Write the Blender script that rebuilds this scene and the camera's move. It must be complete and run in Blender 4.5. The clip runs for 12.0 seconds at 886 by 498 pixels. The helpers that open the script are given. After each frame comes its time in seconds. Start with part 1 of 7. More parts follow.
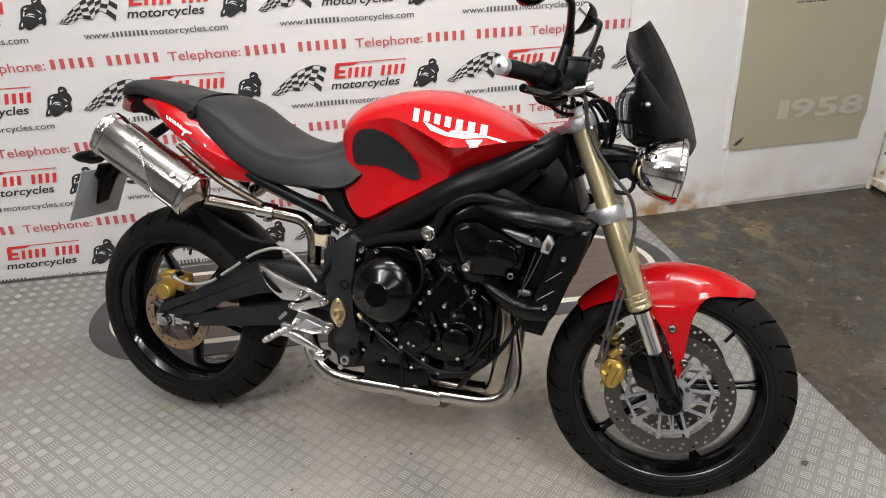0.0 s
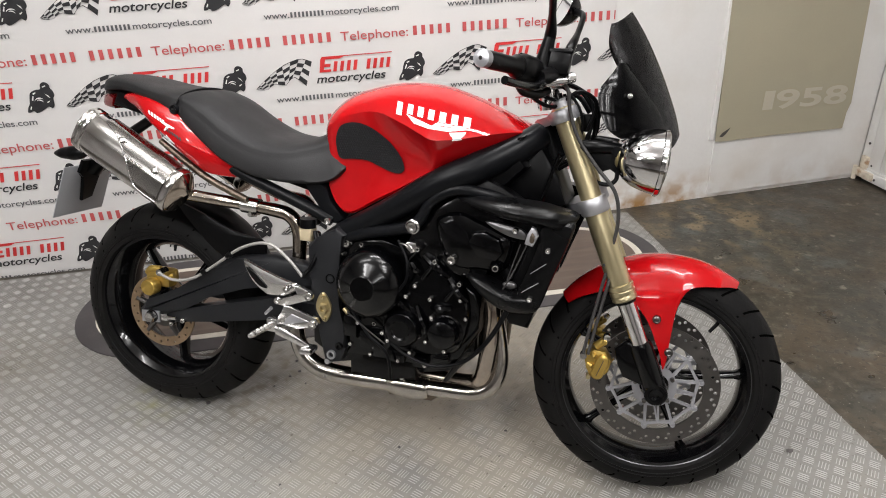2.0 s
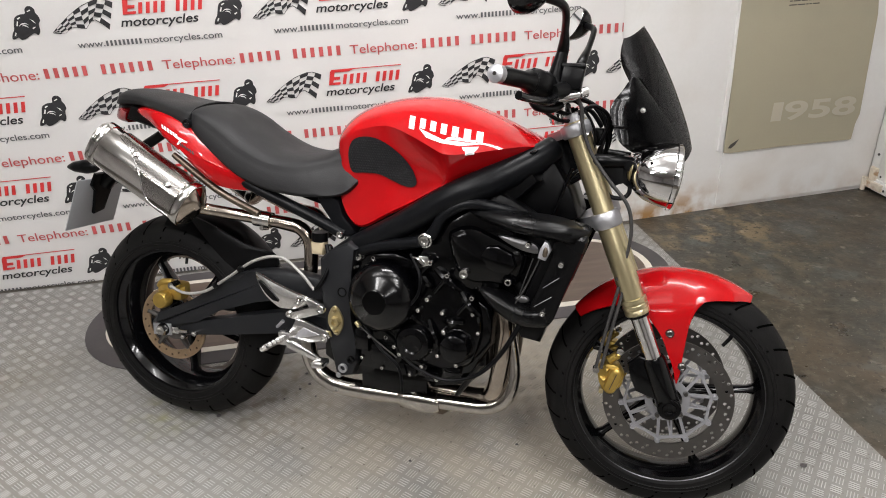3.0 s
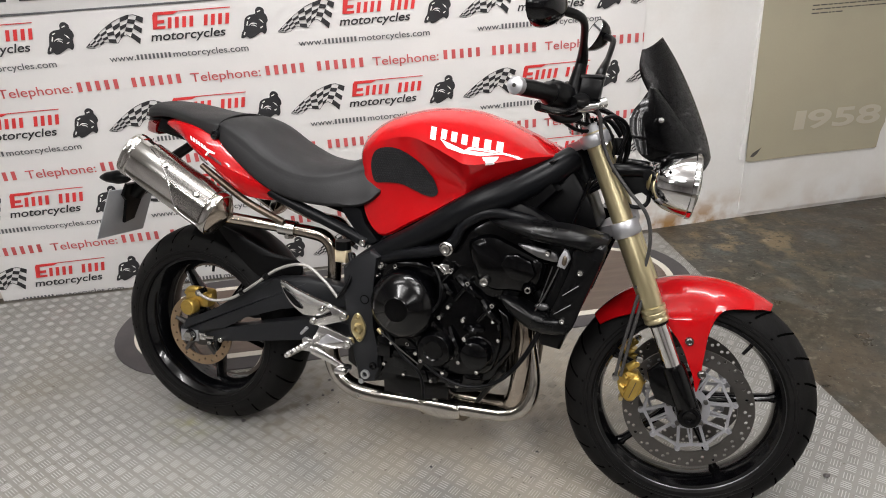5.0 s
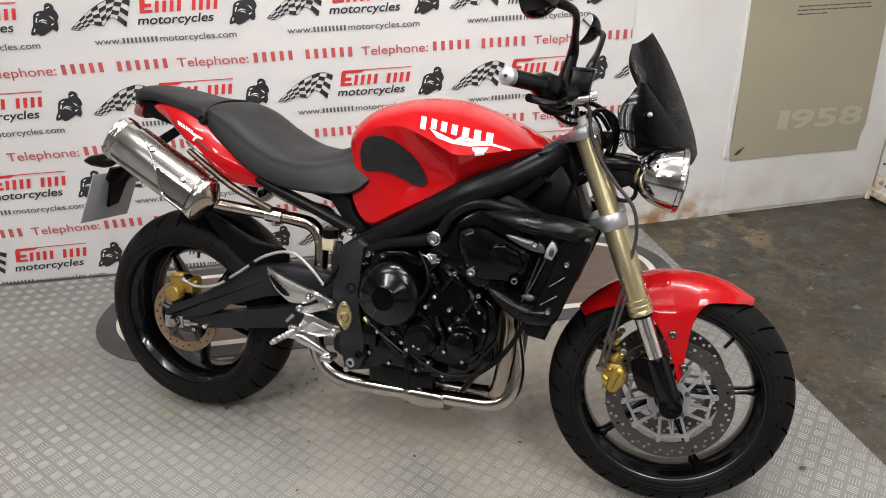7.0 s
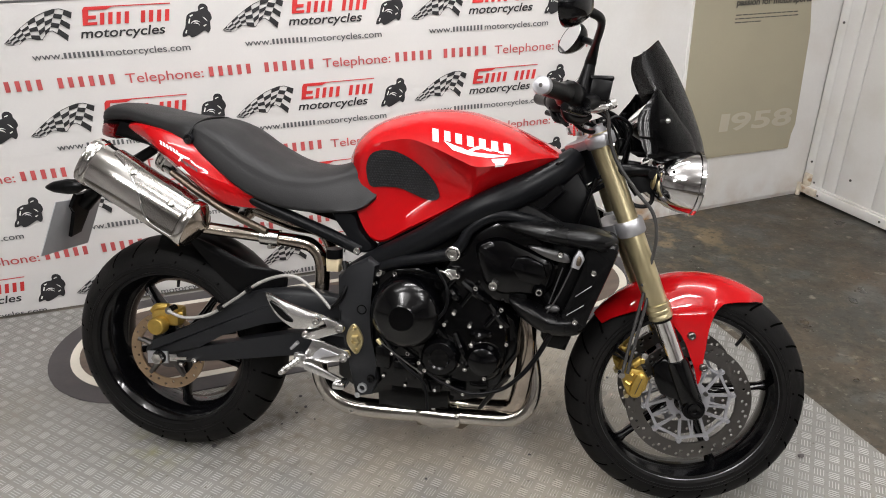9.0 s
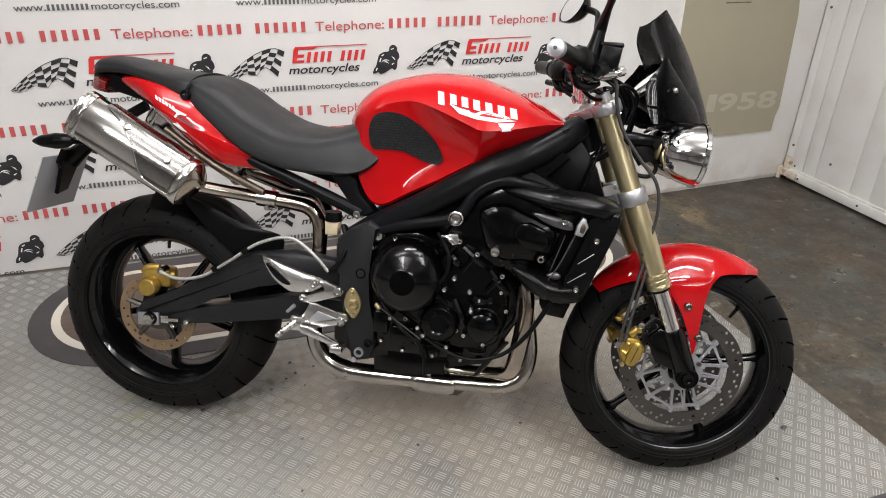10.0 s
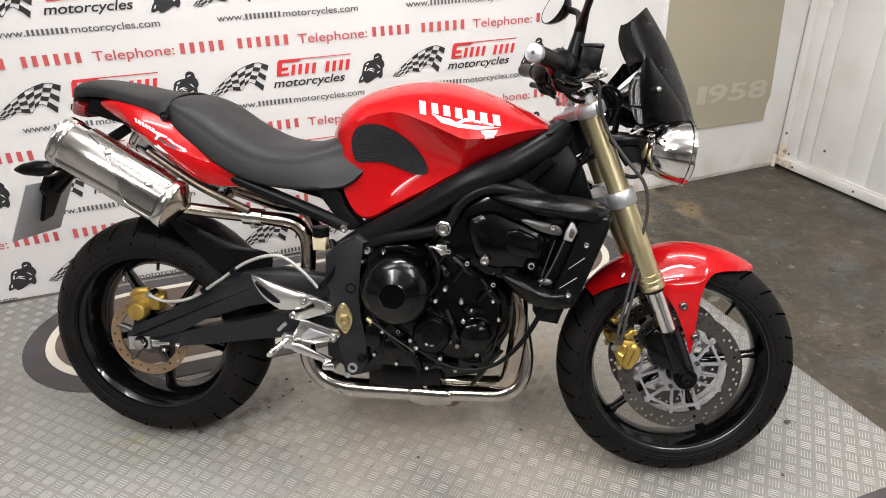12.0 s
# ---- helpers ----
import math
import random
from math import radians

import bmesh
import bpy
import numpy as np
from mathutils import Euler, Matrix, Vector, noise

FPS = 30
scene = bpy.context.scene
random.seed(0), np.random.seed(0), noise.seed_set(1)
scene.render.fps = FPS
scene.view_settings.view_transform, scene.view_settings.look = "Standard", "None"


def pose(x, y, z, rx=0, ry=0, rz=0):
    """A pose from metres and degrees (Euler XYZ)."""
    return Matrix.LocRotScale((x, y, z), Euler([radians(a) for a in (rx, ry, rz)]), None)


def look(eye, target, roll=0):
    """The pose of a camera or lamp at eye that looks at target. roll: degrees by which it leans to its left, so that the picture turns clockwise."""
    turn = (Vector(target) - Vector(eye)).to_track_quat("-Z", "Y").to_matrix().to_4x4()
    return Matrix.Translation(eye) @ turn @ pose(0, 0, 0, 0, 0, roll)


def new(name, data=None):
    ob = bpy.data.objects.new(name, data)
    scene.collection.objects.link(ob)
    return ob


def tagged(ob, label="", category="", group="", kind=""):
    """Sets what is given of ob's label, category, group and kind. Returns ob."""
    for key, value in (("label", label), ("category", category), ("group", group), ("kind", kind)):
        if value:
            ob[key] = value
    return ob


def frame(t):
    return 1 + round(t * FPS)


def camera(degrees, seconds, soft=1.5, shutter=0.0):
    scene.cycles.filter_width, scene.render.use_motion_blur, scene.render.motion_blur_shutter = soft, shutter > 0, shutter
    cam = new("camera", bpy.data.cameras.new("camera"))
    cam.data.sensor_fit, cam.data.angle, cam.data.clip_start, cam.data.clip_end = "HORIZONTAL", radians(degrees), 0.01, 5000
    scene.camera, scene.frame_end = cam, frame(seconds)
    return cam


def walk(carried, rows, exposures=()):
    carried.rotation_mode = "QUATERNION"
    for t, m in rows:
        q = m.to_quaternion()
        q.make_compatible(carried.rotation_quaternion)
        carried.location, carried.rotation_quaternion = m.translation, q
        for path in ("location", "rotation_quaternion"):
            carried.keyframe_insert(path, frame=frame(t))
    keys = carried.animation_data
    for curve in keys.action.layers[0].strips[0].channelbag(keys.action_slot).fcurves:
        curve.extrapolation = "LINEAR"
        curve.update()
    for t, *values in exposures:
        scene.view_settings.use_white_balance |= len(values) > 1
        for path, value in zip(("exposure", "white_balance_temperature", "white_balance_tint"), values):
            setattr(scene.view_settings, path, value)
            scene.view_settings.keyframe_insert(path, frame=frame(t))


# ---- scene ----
cam = camera(66.0, 12.0, 1.0)
PATH = [
    (0, (0.197, 0.159, 1.383), (0.466, 1.924, 0.483), -1.9),
    (0.5, (0.162, 0.176, 1.384), (0.464, 1.926, 0.464), -2.8),
    (1, (0.173, 0.157, 1.391), (0.434, 1.933, 0.509), -2.4),
    (1.5, (0.192, 0.145, 1.386), (0.438, 1.922, 0.502), -2.3),
    (2, (0.212, 0.156, 1.381), (0.504, 1.909, 0.464), -2.1),
    (2.5, (0.204, 0.166, 1.386), (0.495, 1.922, 0.474), -2.1),
    (3, (0.195, 0.163, 1.391), (0.477, 1.931, 0.499), -2.3),
    (3.5, (0.192, 0.156, 1.394), (0.435, 1.932, 0.508), -2.9),
    (5.3, (0.193, 0.133, 1.402), (0.416, 1.922, 0.538), -3.1),
    (5.5, (0.196, 0.13, 1.401), (0.425, 1.917, 0.532), -3.1),
    (6, (0.194, 0.128, 1.399), (0.417, 1.913, 0.526), -2.8),
    (6.5, (0.184, 0.119, 1.397), (0.399, 1.909, 0.53), -2.2),
    (7, (0.18, 0.13, 1.395), (0.45, 1.904, 0.512), -1.4),
    (7.2, (0.169, 0.136, 1.395), (0.44, 1.891, 0.475), -1.2),
    (8.8, (-0.054, 0.228, 1.384), (0.423, 1.957, 0.499), -0.2),
    (9, (-0.056, 0.234, 1.389), (0.471, 1.961, 0.529), -0.7),
    (9.5, (-0.123, 0.247, 1.373), (0.449, 1.953, 0.5), 2.6),
    (10, (-0.125, 0.251, 1.354), (0.473, 1.926, 0.44), 1.9),
    (10.5, (-0.125, 0.263, 1.372), (0.499, 1.938, 0.476), 1.4),
    (11, (-0.108, 0.287, 1.37), (0.491, 1.972, 0.474), 0.6),
    (11.5, (-0.099, 0.288, 1.375), (0.502, 1.971, 0.478), -0.8),
    (12, (-0.088, 0.266, 1.364), (0.506, 1.945, 0.454), -0.9),
]
walk(cam, [(t, look(eye, target, roll)) for t, eye, target, roll in PATH], ((0.0, 0.0), (9.0, 0.0), (10.0, -0.02), (10.5, 0.15), (12.0, 0.28)))

# ---------------------------------------------------------------- world and lamps
world = bpy.data.worlds.new("world")
world.use_nodes = True
world.node_tree.nodes["Background"].inputs[0].default_value = (0.75, 0.78, 0.82, 1)
world.node_tree.nodes["Background"].inputs[1].default_value = 0.05
scene.world = world


def strip_or_fill_lamp(x, y, z, sx, sy, watts, turn=0.0):
    d = bpy.data.lights.new("strip_or_fill_light", "AREA")
    d.shape, d.size, d.size_y, d.energy, d.color = "RECTANGLE", sx, sy, watts, (0.99, 0.975, 0.972)
    ob = new("strip_or_fill_light", d)
    ob.matrix_world = pose(x, y, z, 0, 0, turn)
    return ob


# rows of three hung strip lamps, and single ones further off
for lx, watts in ((1.15, 12), (-1.05, 15)):
    for ly in (0.60, 0.05, -0.50):
        strip_or_fill_lamp(lx, ly, 2.56, 0.60, 0.12, watts)
for lx, ly, watts in ((0.1, -2.3, 26), (-2.9, -0.3, 16)):
    strip_or_fill_lamp(lx, ly, 2.56, 1.20, 0.16, watts)
# added fill lamps, turned up to brighten the white ceiling
for lx, ly, watts in ((1.15, 0.05, 20), (-1.05, 0.05, 22), (0.1, -2.3, 11), (-2.9, -0.3, 11)):
    strip_or_fill_lamp(lx, ly, 2.60, 1.00, 0.30, watts).matrix_world = pose(lx, ly, 2.60, 180, 0, 0)
# more added fill nearer the banner, mostly aimed up at the ceiling
for lx, ly, up in ((-0.8, 1.40, 24), (1.2, 1.35, 20)):
    strip_or_fill_lamp(lx, ly, 2.60, 1.20, 0.10, up).matrix_world = pose(lx, ly, 2.60, 180, 0, 0)
    strip_or_fill_lamp(lx, ly, 2.56, 1.20, 0.06, 6)
# added fill lamp, lifts the wall and the floor under the motorcycle
strip_or_fill_lamp(0.60, 1.98, 2.56, 1.20, 0.10, 30)


# ---------------------------------------------------------------- materials
def mat(name, color, rough=0.5, metal=0.0, vary=0.12, scale=8.0, fine=120.0, bump=0.05, coat=0.0, spec=0.5, stain=None, stain_scale=2.0, stain_amount=0.4,
        stretch=(1, 1, 1), rough_vary=0.12):
    m = bpy.data.materials.new(name)
    m.use_nodes = True
    nt = m.node_tree
    b = nt.nodes["Principled BSDF"]
    b.inputs["Metallic"].default_value = metal
    b.inputs["Coat Weight"].default_value = coat
    b.inputs["Coat Roughness"].default_value = 0.04
    b.inputs["Specular IOR Level"].default_value = spec
    tc = nt.nodes.new("ShaderNodeTexCoord")
    mp = nt.nodes.new("ShaderNodeMapping")
    mp.inputs["Scale"].default_value = stretch
    nt.links.new(tc.outputs["Object"], mp.inputs["Vector"])

    def tex(s, detail=5.0):
        n = nt.nodes.new("ShaderNodeTexNoise")
        n.inputs["Scale"].default_value, n.inputs["Detail"].default_value = s, detail
        nt.links.new(mp.outputs[0], n.inputs["Vector"])
        return n

    big, small = tex(scale), tex(fine, 2.0)
    add = nt.nodes.new("ShaderNodeMath")
    add.operation = "MULTIPLY_ADD"
    add.inputs[1].default_value = 0.35
    nt.links.new(small.outputs[0], add.inputs[0])
    nt.links.new(big.outputs[0], add.inputs[2])
    ramp = nt.nodes.new("ShaderNodeMapRange")
    ramp.inputs[1].default_value, ramp.inputs[2].default_value = 0.35, 1.0
    ramp.inputs[3].default_value, ramp.inputs[4].default_value = 1.0 - vary, 1.0 + vary
    nt.links.new(add.outputs[0], ramp.inputs[0])
    col = nt.nodes.new("ShaderNodeVectorMath")
    col.operation = "SCALE"
    col.inputs[0].default_value = color
    nt.links.new(ramp.outputs[0], col.inputs["Scale"])
    out = col.outputs[0]
    if stain:
        st = tex(stain_scale, 8.0)
        sr = nt.nodes.new("ShaderNodeMapRange")
        sr.inputs[1].default_value, sr.inputs[2].default_value = 0.5, 0.72
        sr.inputs[3].default_value, sr.inputs[4].default_value = 0.0, stain_amount
        nt.links.new(st.outputs[0], sr.inputs[0])
        mx = nt.nodes.new("ShaderNodeMix")
        mx.data_type = "RGBA"
        nt.links.new(sr.outputs[0], mx.inputs[0])
        nt.links.new(out, mx.inputs[6])
        mx.inputs[7].default_value = (*stain, 1)
        out = mx.outputs[2]
    nt.links.new(out, b.inputs["Base Color"])
    rr = nt.nodes.new("ShaderNodeMapRange")
    rr.inputs[1].default_value, rr.inputs[2].default_value = 0.3, 0.7
    rr.inputs[3].default_value, rr.inputs[4].default_value = max(0.01, rough * (1 - rough_vary)), min(1, rough * (1 + rough_vary))
    nt.links.new(big.outputs[0], rr.inputs[0])
    nt.links.new(rr.outputs[0], b.inputs["Roughness"])
    if bump:
        bp = nt.nodes.new("ShaderNodeBump")
        bp.inputs["Strength"].default_value, bp.inputs["Distance"].default_value = bump, 0.004
        nt.links.new(small.outputs[0], bp.inputs["Height"])
        nt.links.new(bp.outputs[0], b.inputs["Normal"])
    return m


BANNER = mat("banner_vinyl", (0.666, 0.651, 0.637), 0.45, vary=0.03, scale=3, bump=0.03, stain=(0.62, 0.58, 0.52), stain_scale=3.0, stain_amount=0.12)
INK_RED = mat("red_print", (0.50, 0.085, 0.085), 0.5, vary=0.06)
INK_LOGO = mat("bright_red_print", (0.60, 0.035, 0.035), 0.45, vary=0.06)
INK_BLACK = mat("black_print", (0.02, 0.02, 0.022), 0.5, vary=0.2)
INK_GREY = mat("grey_print", (0.10, 0.10, 0.105), 0.5, vary=0.2)
INK_WHITE = mat("white_print", (0.78, 0.77, 0.74), 0.4, vary=0.04)
WALL = mat("white_wall_paint", (0.72, 0.71, 0.69), 0.5, vary=0.05, scale=2.5, fine=60, bump=0.15, stain=(0.42, 0.33, 0.22), stain_scale=2.2, stain_amount=0.22)


def add_rust(m):
    """Rust and dirt that crept up the wall from the floor, in ragged patches about one spot."""
    nt = m.node_tree
    b = nt.nodes["Principled BSDF"]
    old = b.inputs["Base Color"].links[0].from_socket
    tc = nt.nodes.new("ShaderNodeTexCoord")
    sep = nt.nodes.new("ShaderNodeSeparateXYZ")
    nt.links.new(tc.outputs["Object"], sep.inputs[0])
    no = nt.nodes.new("ShaderNodeTexNoise")
    no.inputs["Scale"].default_value, no.inputs["Detail"].default_value = 9.0, 8.0
    nt.links.new(tc.outputs["Object"], no.inputs["Vector"])

    def ranged(src, a, c, d, e):
        r = nt.nodes.new("ShaderNodeMapRange")
        for i, v in enumerate((a, c, d, e)):
            r.inputs[i + 1].default_value = v
        nt.links.new(src, r.inputs[0])
        return r.outputs[0]

    def times(p, q):
        k = nt.nodes.new("ShaderNodeMath")
        k.operation = "MULTIPLY"
        nt.links.new(p, k.inputs[0])
        nt.links.new(q, k.inputs[1])
        return k.outputs[0]
    rise = ranged(sep.outputs[2], 0.0, 0.17, 1.0, 0.0)
    along = times(ranged(sep.outputs[0], -0.1, 0.10, 0.4, 1.0), ranged(sep.outputs[0], 0.42, 0.62, 1.0, 0.25))
    mask = times(times(rise, along), ranged(no.outputs[0], 0.42, 0.62, 0.0, 1.1))
    mx = nt.nodes.new("ShaderNodeMix")
    mx.data_type = "RGBA"
    nt.links.new(mask, mx.inputs[0])
    nt.links.new(old, mx.inputs[6])
    mx.inputs[7].default_value = (0.36, 0.20, 0.075, 1)
    nt.links.new(mx.outputs[2], b.inputs["Base Color"])


add_rust(WALL)


def add_specks(m, color, scale, lo, hi, amount, spot=None, detail=6.0):
    """Ragged patches of another colour; spot: only about (x, y, radius) on the floor."""
    nt = m.node_tree
    b = nt.nodes["Principled BSDF"]
    old = b.inputs["Base Color"].links[0].from_socket
    tc = nt.nodes.new("ShaderNodeTexCoord")
    no = nt.nodes.new("ShaderNodeTexNoise")
    no.inputs["Scale"].default_value, no.inputs["Detail"].default_value = scale, detail
    nt.links.new(tc.outputs["Object"], no.inputs["Vector"])
    r = nt.nodes.new("ShaderNodeMapRange")
    for i, v in enumerate((lo, hi, 0.0, amount)):
        r.inputs[i + 1].default_value = v
    nt.links.new(no.outputs[0], r.inputs[0])
    out = r.outputs[0]
    if spot:
        d = nt.nodes.new("ShaderNodeVectorMath")
        d.operation = "DISTANCE"
        d.inputs[1].default_value = (spot[0], spot[1], 0)
        nt.links.new(tc.outputs["Object"], d.inputs[0])
        f = nt.nodes.new("ShaderNodeMapRange")
        for i, v in enumerate((spot[2] * 0.2, spot[2], 1.0, 0.0)):
            f.inputs[i + 1].default_value = v
        nt.links.new(d.outputs["Value"], f.inputs[0])
        k = nt.nodes.new("ShaderNodeMath")
        k.operation = "MULTIPLY"
        nt.links.new(out, k.inputs[0])
        nt.links.new(f.outputs[0], k.inputs[1])
        out = k.outputs[0]
    mx = nt.nodes.new("ShaderNodeMix")
    mx.data_type = "RGBA"
    nt.links.new(out, mx.inputs[0])
    nt.links.new(old, mx.inputs[6])
    mx.inputs[7].default_value = (*color, 1)
    nt.links.new(mx.outputs[2], b.inputs["Base Color"])
DOORPAINT = mat("white_door_paint", (0.76, 0.75, 0.73), 0.4, vary=0.05, scale=3, stain=(0.45, 0.38, 0.28), stain_scale=5, stain_amount=0.18, bump=0.08)
RUSTPAINT = mat("rusty_white_paint", (0.62, 0.55, 0.45), 0.7, vary=0.2, scale=30, bump=0.3, stain=(0.30, 0.15, 0.05), stain_scale=28, stain_amount=0.95)
POSTER = mat("olive_poster_paper", (0.375, 0.342, 0.248), 0.5, vary=0.05, scale=3, bump=0.02, stain=(0.30, 0.27, 0.2), stain_scale=6, stain_amount=0.2)
POSTER_PALE = mat("pale_poster_print", (0.47, 0.44, 0.355), 0.5, vary=0.06)
POSTER_DARK = mat("dark_poster_print", (0.05, 0.045, 0.04), 0.5, vary=0.1)
CONCRETE = mat("dirty_concrete", (0.043, 0.036, 0.025), 0.42, vary=0.6, scale=7.0, fine=70, bump=0.35, stain=(0.10, 0.07, 0.042), stain_scale=3.0, stain_amount=0.7, rough_vary=0.4)
TREAD = mat("worn_tread_plate", (0.212, 0.206, 0.192), 0.5, metal=0.1, vary=0.14, scale=1.6, fine=50, bump=0.08, stain=(0.17, 0.15, 0.11), stain_scale=1.6, stain_amount=0.6, rough_vary=0.3)
TREADBAR = mat("raised_tread_bar", (0.37, 0.365, 0.35), 0.48, vary=0.15, scale=2.0, fine=60, bump=0.05, stain=(0.215, 0.205, 0.185), stain_scale=1.1, stain_amount=0.9, spec=0.4)
MATDARK = mat("dark_grey_rubber", (0.055, 0.05, 0.052), 0.6, vary=0.25, scale=6, stain=(0.16, 0.14, 0.12), stain_scale=4, stain_amount=0.3)
MATWOOD = mat("brown_mat_surface", (0.10, 0.072, 0.055), 0.45, vary=0.35, scale=5, stretch=(1, 7, 1), stain=(0.2, 0.16, 0.12), stain_scale=4, stain_amount=0.3)
MATCREAM = mat("cream_line", (0.62, 0.58, 0.50), 0.5, vary=0.1, scale=8, stain=(0.4, 0.36, 0.28), stain_amount=0.4)
CEIL = mat("ceiling_paint", (0.80, 0.79, 0.78), 0.8)
ROOMDARK = mat("dim_shop_wall", (0.52, 0.505, 0.495), 0.7, vary=0.5, scale=0.6)
add_specks(CONCRETE, (0.045, 0.047, 0.042), 1.7, 0.48, 0.62, 0.6)
add_specks(CONCRETE, (0.082, 0.062, 0.041), 15.0, 0.50, 0.62, 0.65, None, 12.0)
add_specks(CONCRETE, (0.095, 0.083, 0.063), 30.0, 0.54, 0.64, 0.6, None, 10.0)
add_specks(CONCRETE, (0.22, 0.20, 0.16), 12.0, 0.63, 0.69, 0.75, None, 12.0)
add_specks(CONCRETE, (0.085, 0.092, 0.090), 5.0, 0.56, 0.64, 0.5, None, 12.0)
add_specks(CONCRETE, (0.27, 0.20, 0.11), 7.0, 0.50, 0.62, 0.6, (1.95, 2.80, 0.55), 10.0)
add_specks(CONCRETE, (0.26, 0.24, 0.2), 110.0, 0.66, 0.72, 0.6)
add_specks(CONCRETE, (0.025, 0.022, 0.017), 60.0, 0.55, 0.63, 0.7)
for floor_mat in (TREAD, TREADBAR):
    add_specks(floor_mat, (0.24, 0.235, 0.09), 14.0, 0.45, 0.66, 0.55, (-0.40, 1.99, 0.15))
    add_specks(floor_mat, (0.10, 0.08, 0.05), 26.0, 0.50, 0.64, 0.7, (-0.08, 2.02, 0.34))
    # worn beige patch, painted paler still to offset the shade under the motorcycle
    add_specks(floor_mat, (0.37, 0.325, 0.255), 5.0, 0.30, 0.55, 0.8, (0.55, 1.92, 0.82))
    add_specks(floor_mat, (0.09, 0.075, 0.055), 75.0, 0.64, 0.70, 0.65)

RED = mat("red_gloss_paint", (0.385, 0.0034, 0.0055), 0.35, vary=0.03, scale=4, bump=0.0, coat=1.0, rough_vary=0.05, spec=0.0)
VINYL = mat("black_seat_vinyl", (0.0115, 0.0112, 0.012), 0.55, vary=0.12, scale=12, fine=500, bump=0.10, spec=0.35)
VINYL2 = mat("black_grained_vinyl", (0.012, 0.012, 0.0125), 0.5, vary=0.12, scale=12, fine=500, bump=0.12, spec=0.3)
PAD = mat("black_rubber_pad", (0.010, 0.010, 0.011), 0.6, vary=0.15, bump=0.1, spec=0.2)
SATIN = mat("satin_charcoal_paint", (0.0045, 0.0048, 0.0058), 0.34, vary=0.1, scale=6, bump=0.04, spec=0.15)
SWINGPAINT = mat("charcoal_swingarm_paint", (0.0105, 0.011, 0.0125), 0.42, vary=0.12, scale=9, bump=0.05, spec=0.26)
DULLPIPE = mat("dull_brown_pipe", (0.16, 0.13, 0.10), 0.38, metal=0.9, vary=0.35, scale=6, bump=0.03)
ENGINE = mat("black_engine_paint", (0.0010, 0.0010, 0.0013), 0.12, vary=0.25, scale=10, fine=90, bump=0.03, spec=0.32)
GLOSSBLACK = mat("gloss_black_plastic", (0.0025, 0.0025, 0.003), 0.11, vary=0.1, bump=0.0, coat=0.0, spec=0.36)
BLACK = mat("matt_black_plastic", (0.0017, 0.0017, 0.002), 0.30, vary=0.2, bump=0.06, spec=0.2)
COWL = mat("satin_black_cowl_plastic", (0.0022, 0.0022, 0.0025), 0.28, vary=0.12, scale=9, bump=0.04, spec=0.25)
RUBBER = mat("tyre_rubber", (0.0052, 0.0049, 0.0049), 0.58, vary=0.25, scale=14, fine=200, bump=0.12, stain=(0.022, 0.020, 0.018), stain_scale=8, stain_amount=0.25, spec=0.13)
CLUTCHPAINT = mat("satin_black_cover_paint", (0.0010, 0.0010, 0.0013), 0.15, vary=0.2, scale=10, fine=90, bump=0.02, spec=0.34)
RIM = mat("black_wheel_paint", (0.002, 0.002, 0.0025), 0.09, vary=0.1, bump=0.01, spec=0.42)
RIMLIP = mat("dark_polished_rim_edge", (0.07, 0.07, 0.073), 0.28, metal=1.0, vary=0.15, bump=0.0)
CHROME = mat("chrome", (0.68, 0.67, 0.67), 0.025, metal=1.0, vary=0.05, bump=0.0)
STEEL = mat("polished_stainless", (0.72, 0.70, 0.675), 0.12, metal=1.0, vary=0.05, scale=5, bump=0.0, rough_vary=0.12)
LINKSTEEL = mat("stained_link_pipe_steel", (0.50, 0.47, 0.43), 0.13, metal=1.0, vary=0.2, scale=7, bump=0.01, stain=(0.30, 0.25, 0.20), stain_scale=5, stain_amount=0.4, rough_vary=0.3)
BLUED = mat("heat_tinted_stainless", (0.48, 0.42, 0.36), 0.14, metal=1.0, vary=0.3, scale=5, bump=0.02, stain=(0.25, 0.18, 0.14), stain_scale=6, stain_amount=0.6, rough_vary=0.3)
ALU = mat("cast_aluminium", (0.76, 0.75, 0.74), 0.23, metal=1.0, vary=0.08, bump=0.08)
ALUSATIN = mat("grey_anodised_aluminium", (0.46, 0.46, 0.48), 0.42, metal=0.8, vary=0.06, bump=0.03)
DISC = mat("brake_disc_steel", (0.135, 0.128, 0.122), 0.36, metal=1.0, vary=0.1, fine=250, bump=0.06)
DISCRUST = mat("rusty_brake_disc", (0.34, 0.24, 0.15), 0.45, metal=0.8, vary=0.3, fine=250, bump=0.1)
GOLD = mat("gold_anodised_fork", (0.50, 0.43, 0.26), 0.30, metal=0.85, vary=0.05, scale=20, bump=0.01, stretch=(5, 5, 0.3), rough_vary=0.04)
CALIPER = mat("gold_caliper_paint", (0.46, 0.31, 0.075), 0.32, metal=0.75, vary=0.15, scale=30, bump=0.05)
PASSIV = mat("yellow_passivated_steel", (0.50, 0.42, 0.24), 0.38, metal=0.9, vary=0.15)
BOLT = mat("bright_bolt_steel", (0.66, 0.65, 0.63), 0.2, metal=1.0, vary=0.08, bump=0.0)
HOSE = mat("braided_hose", (0.36, 0.35, 0.33), 0.45, metal=0.4, vary=0.2, fine=400, bump=0.3)
HOSEDARK = mat("dark_braided_hose", (0.045, 0.043, 0.042), 0.45, metal=0.2, vary=0.2, fine=400, bump=0.3)
CARRIER = mat("disc_carrier_alloy", (0.36, 0.36, 0.38), 0.45, metal=0.6, vary=0.08)
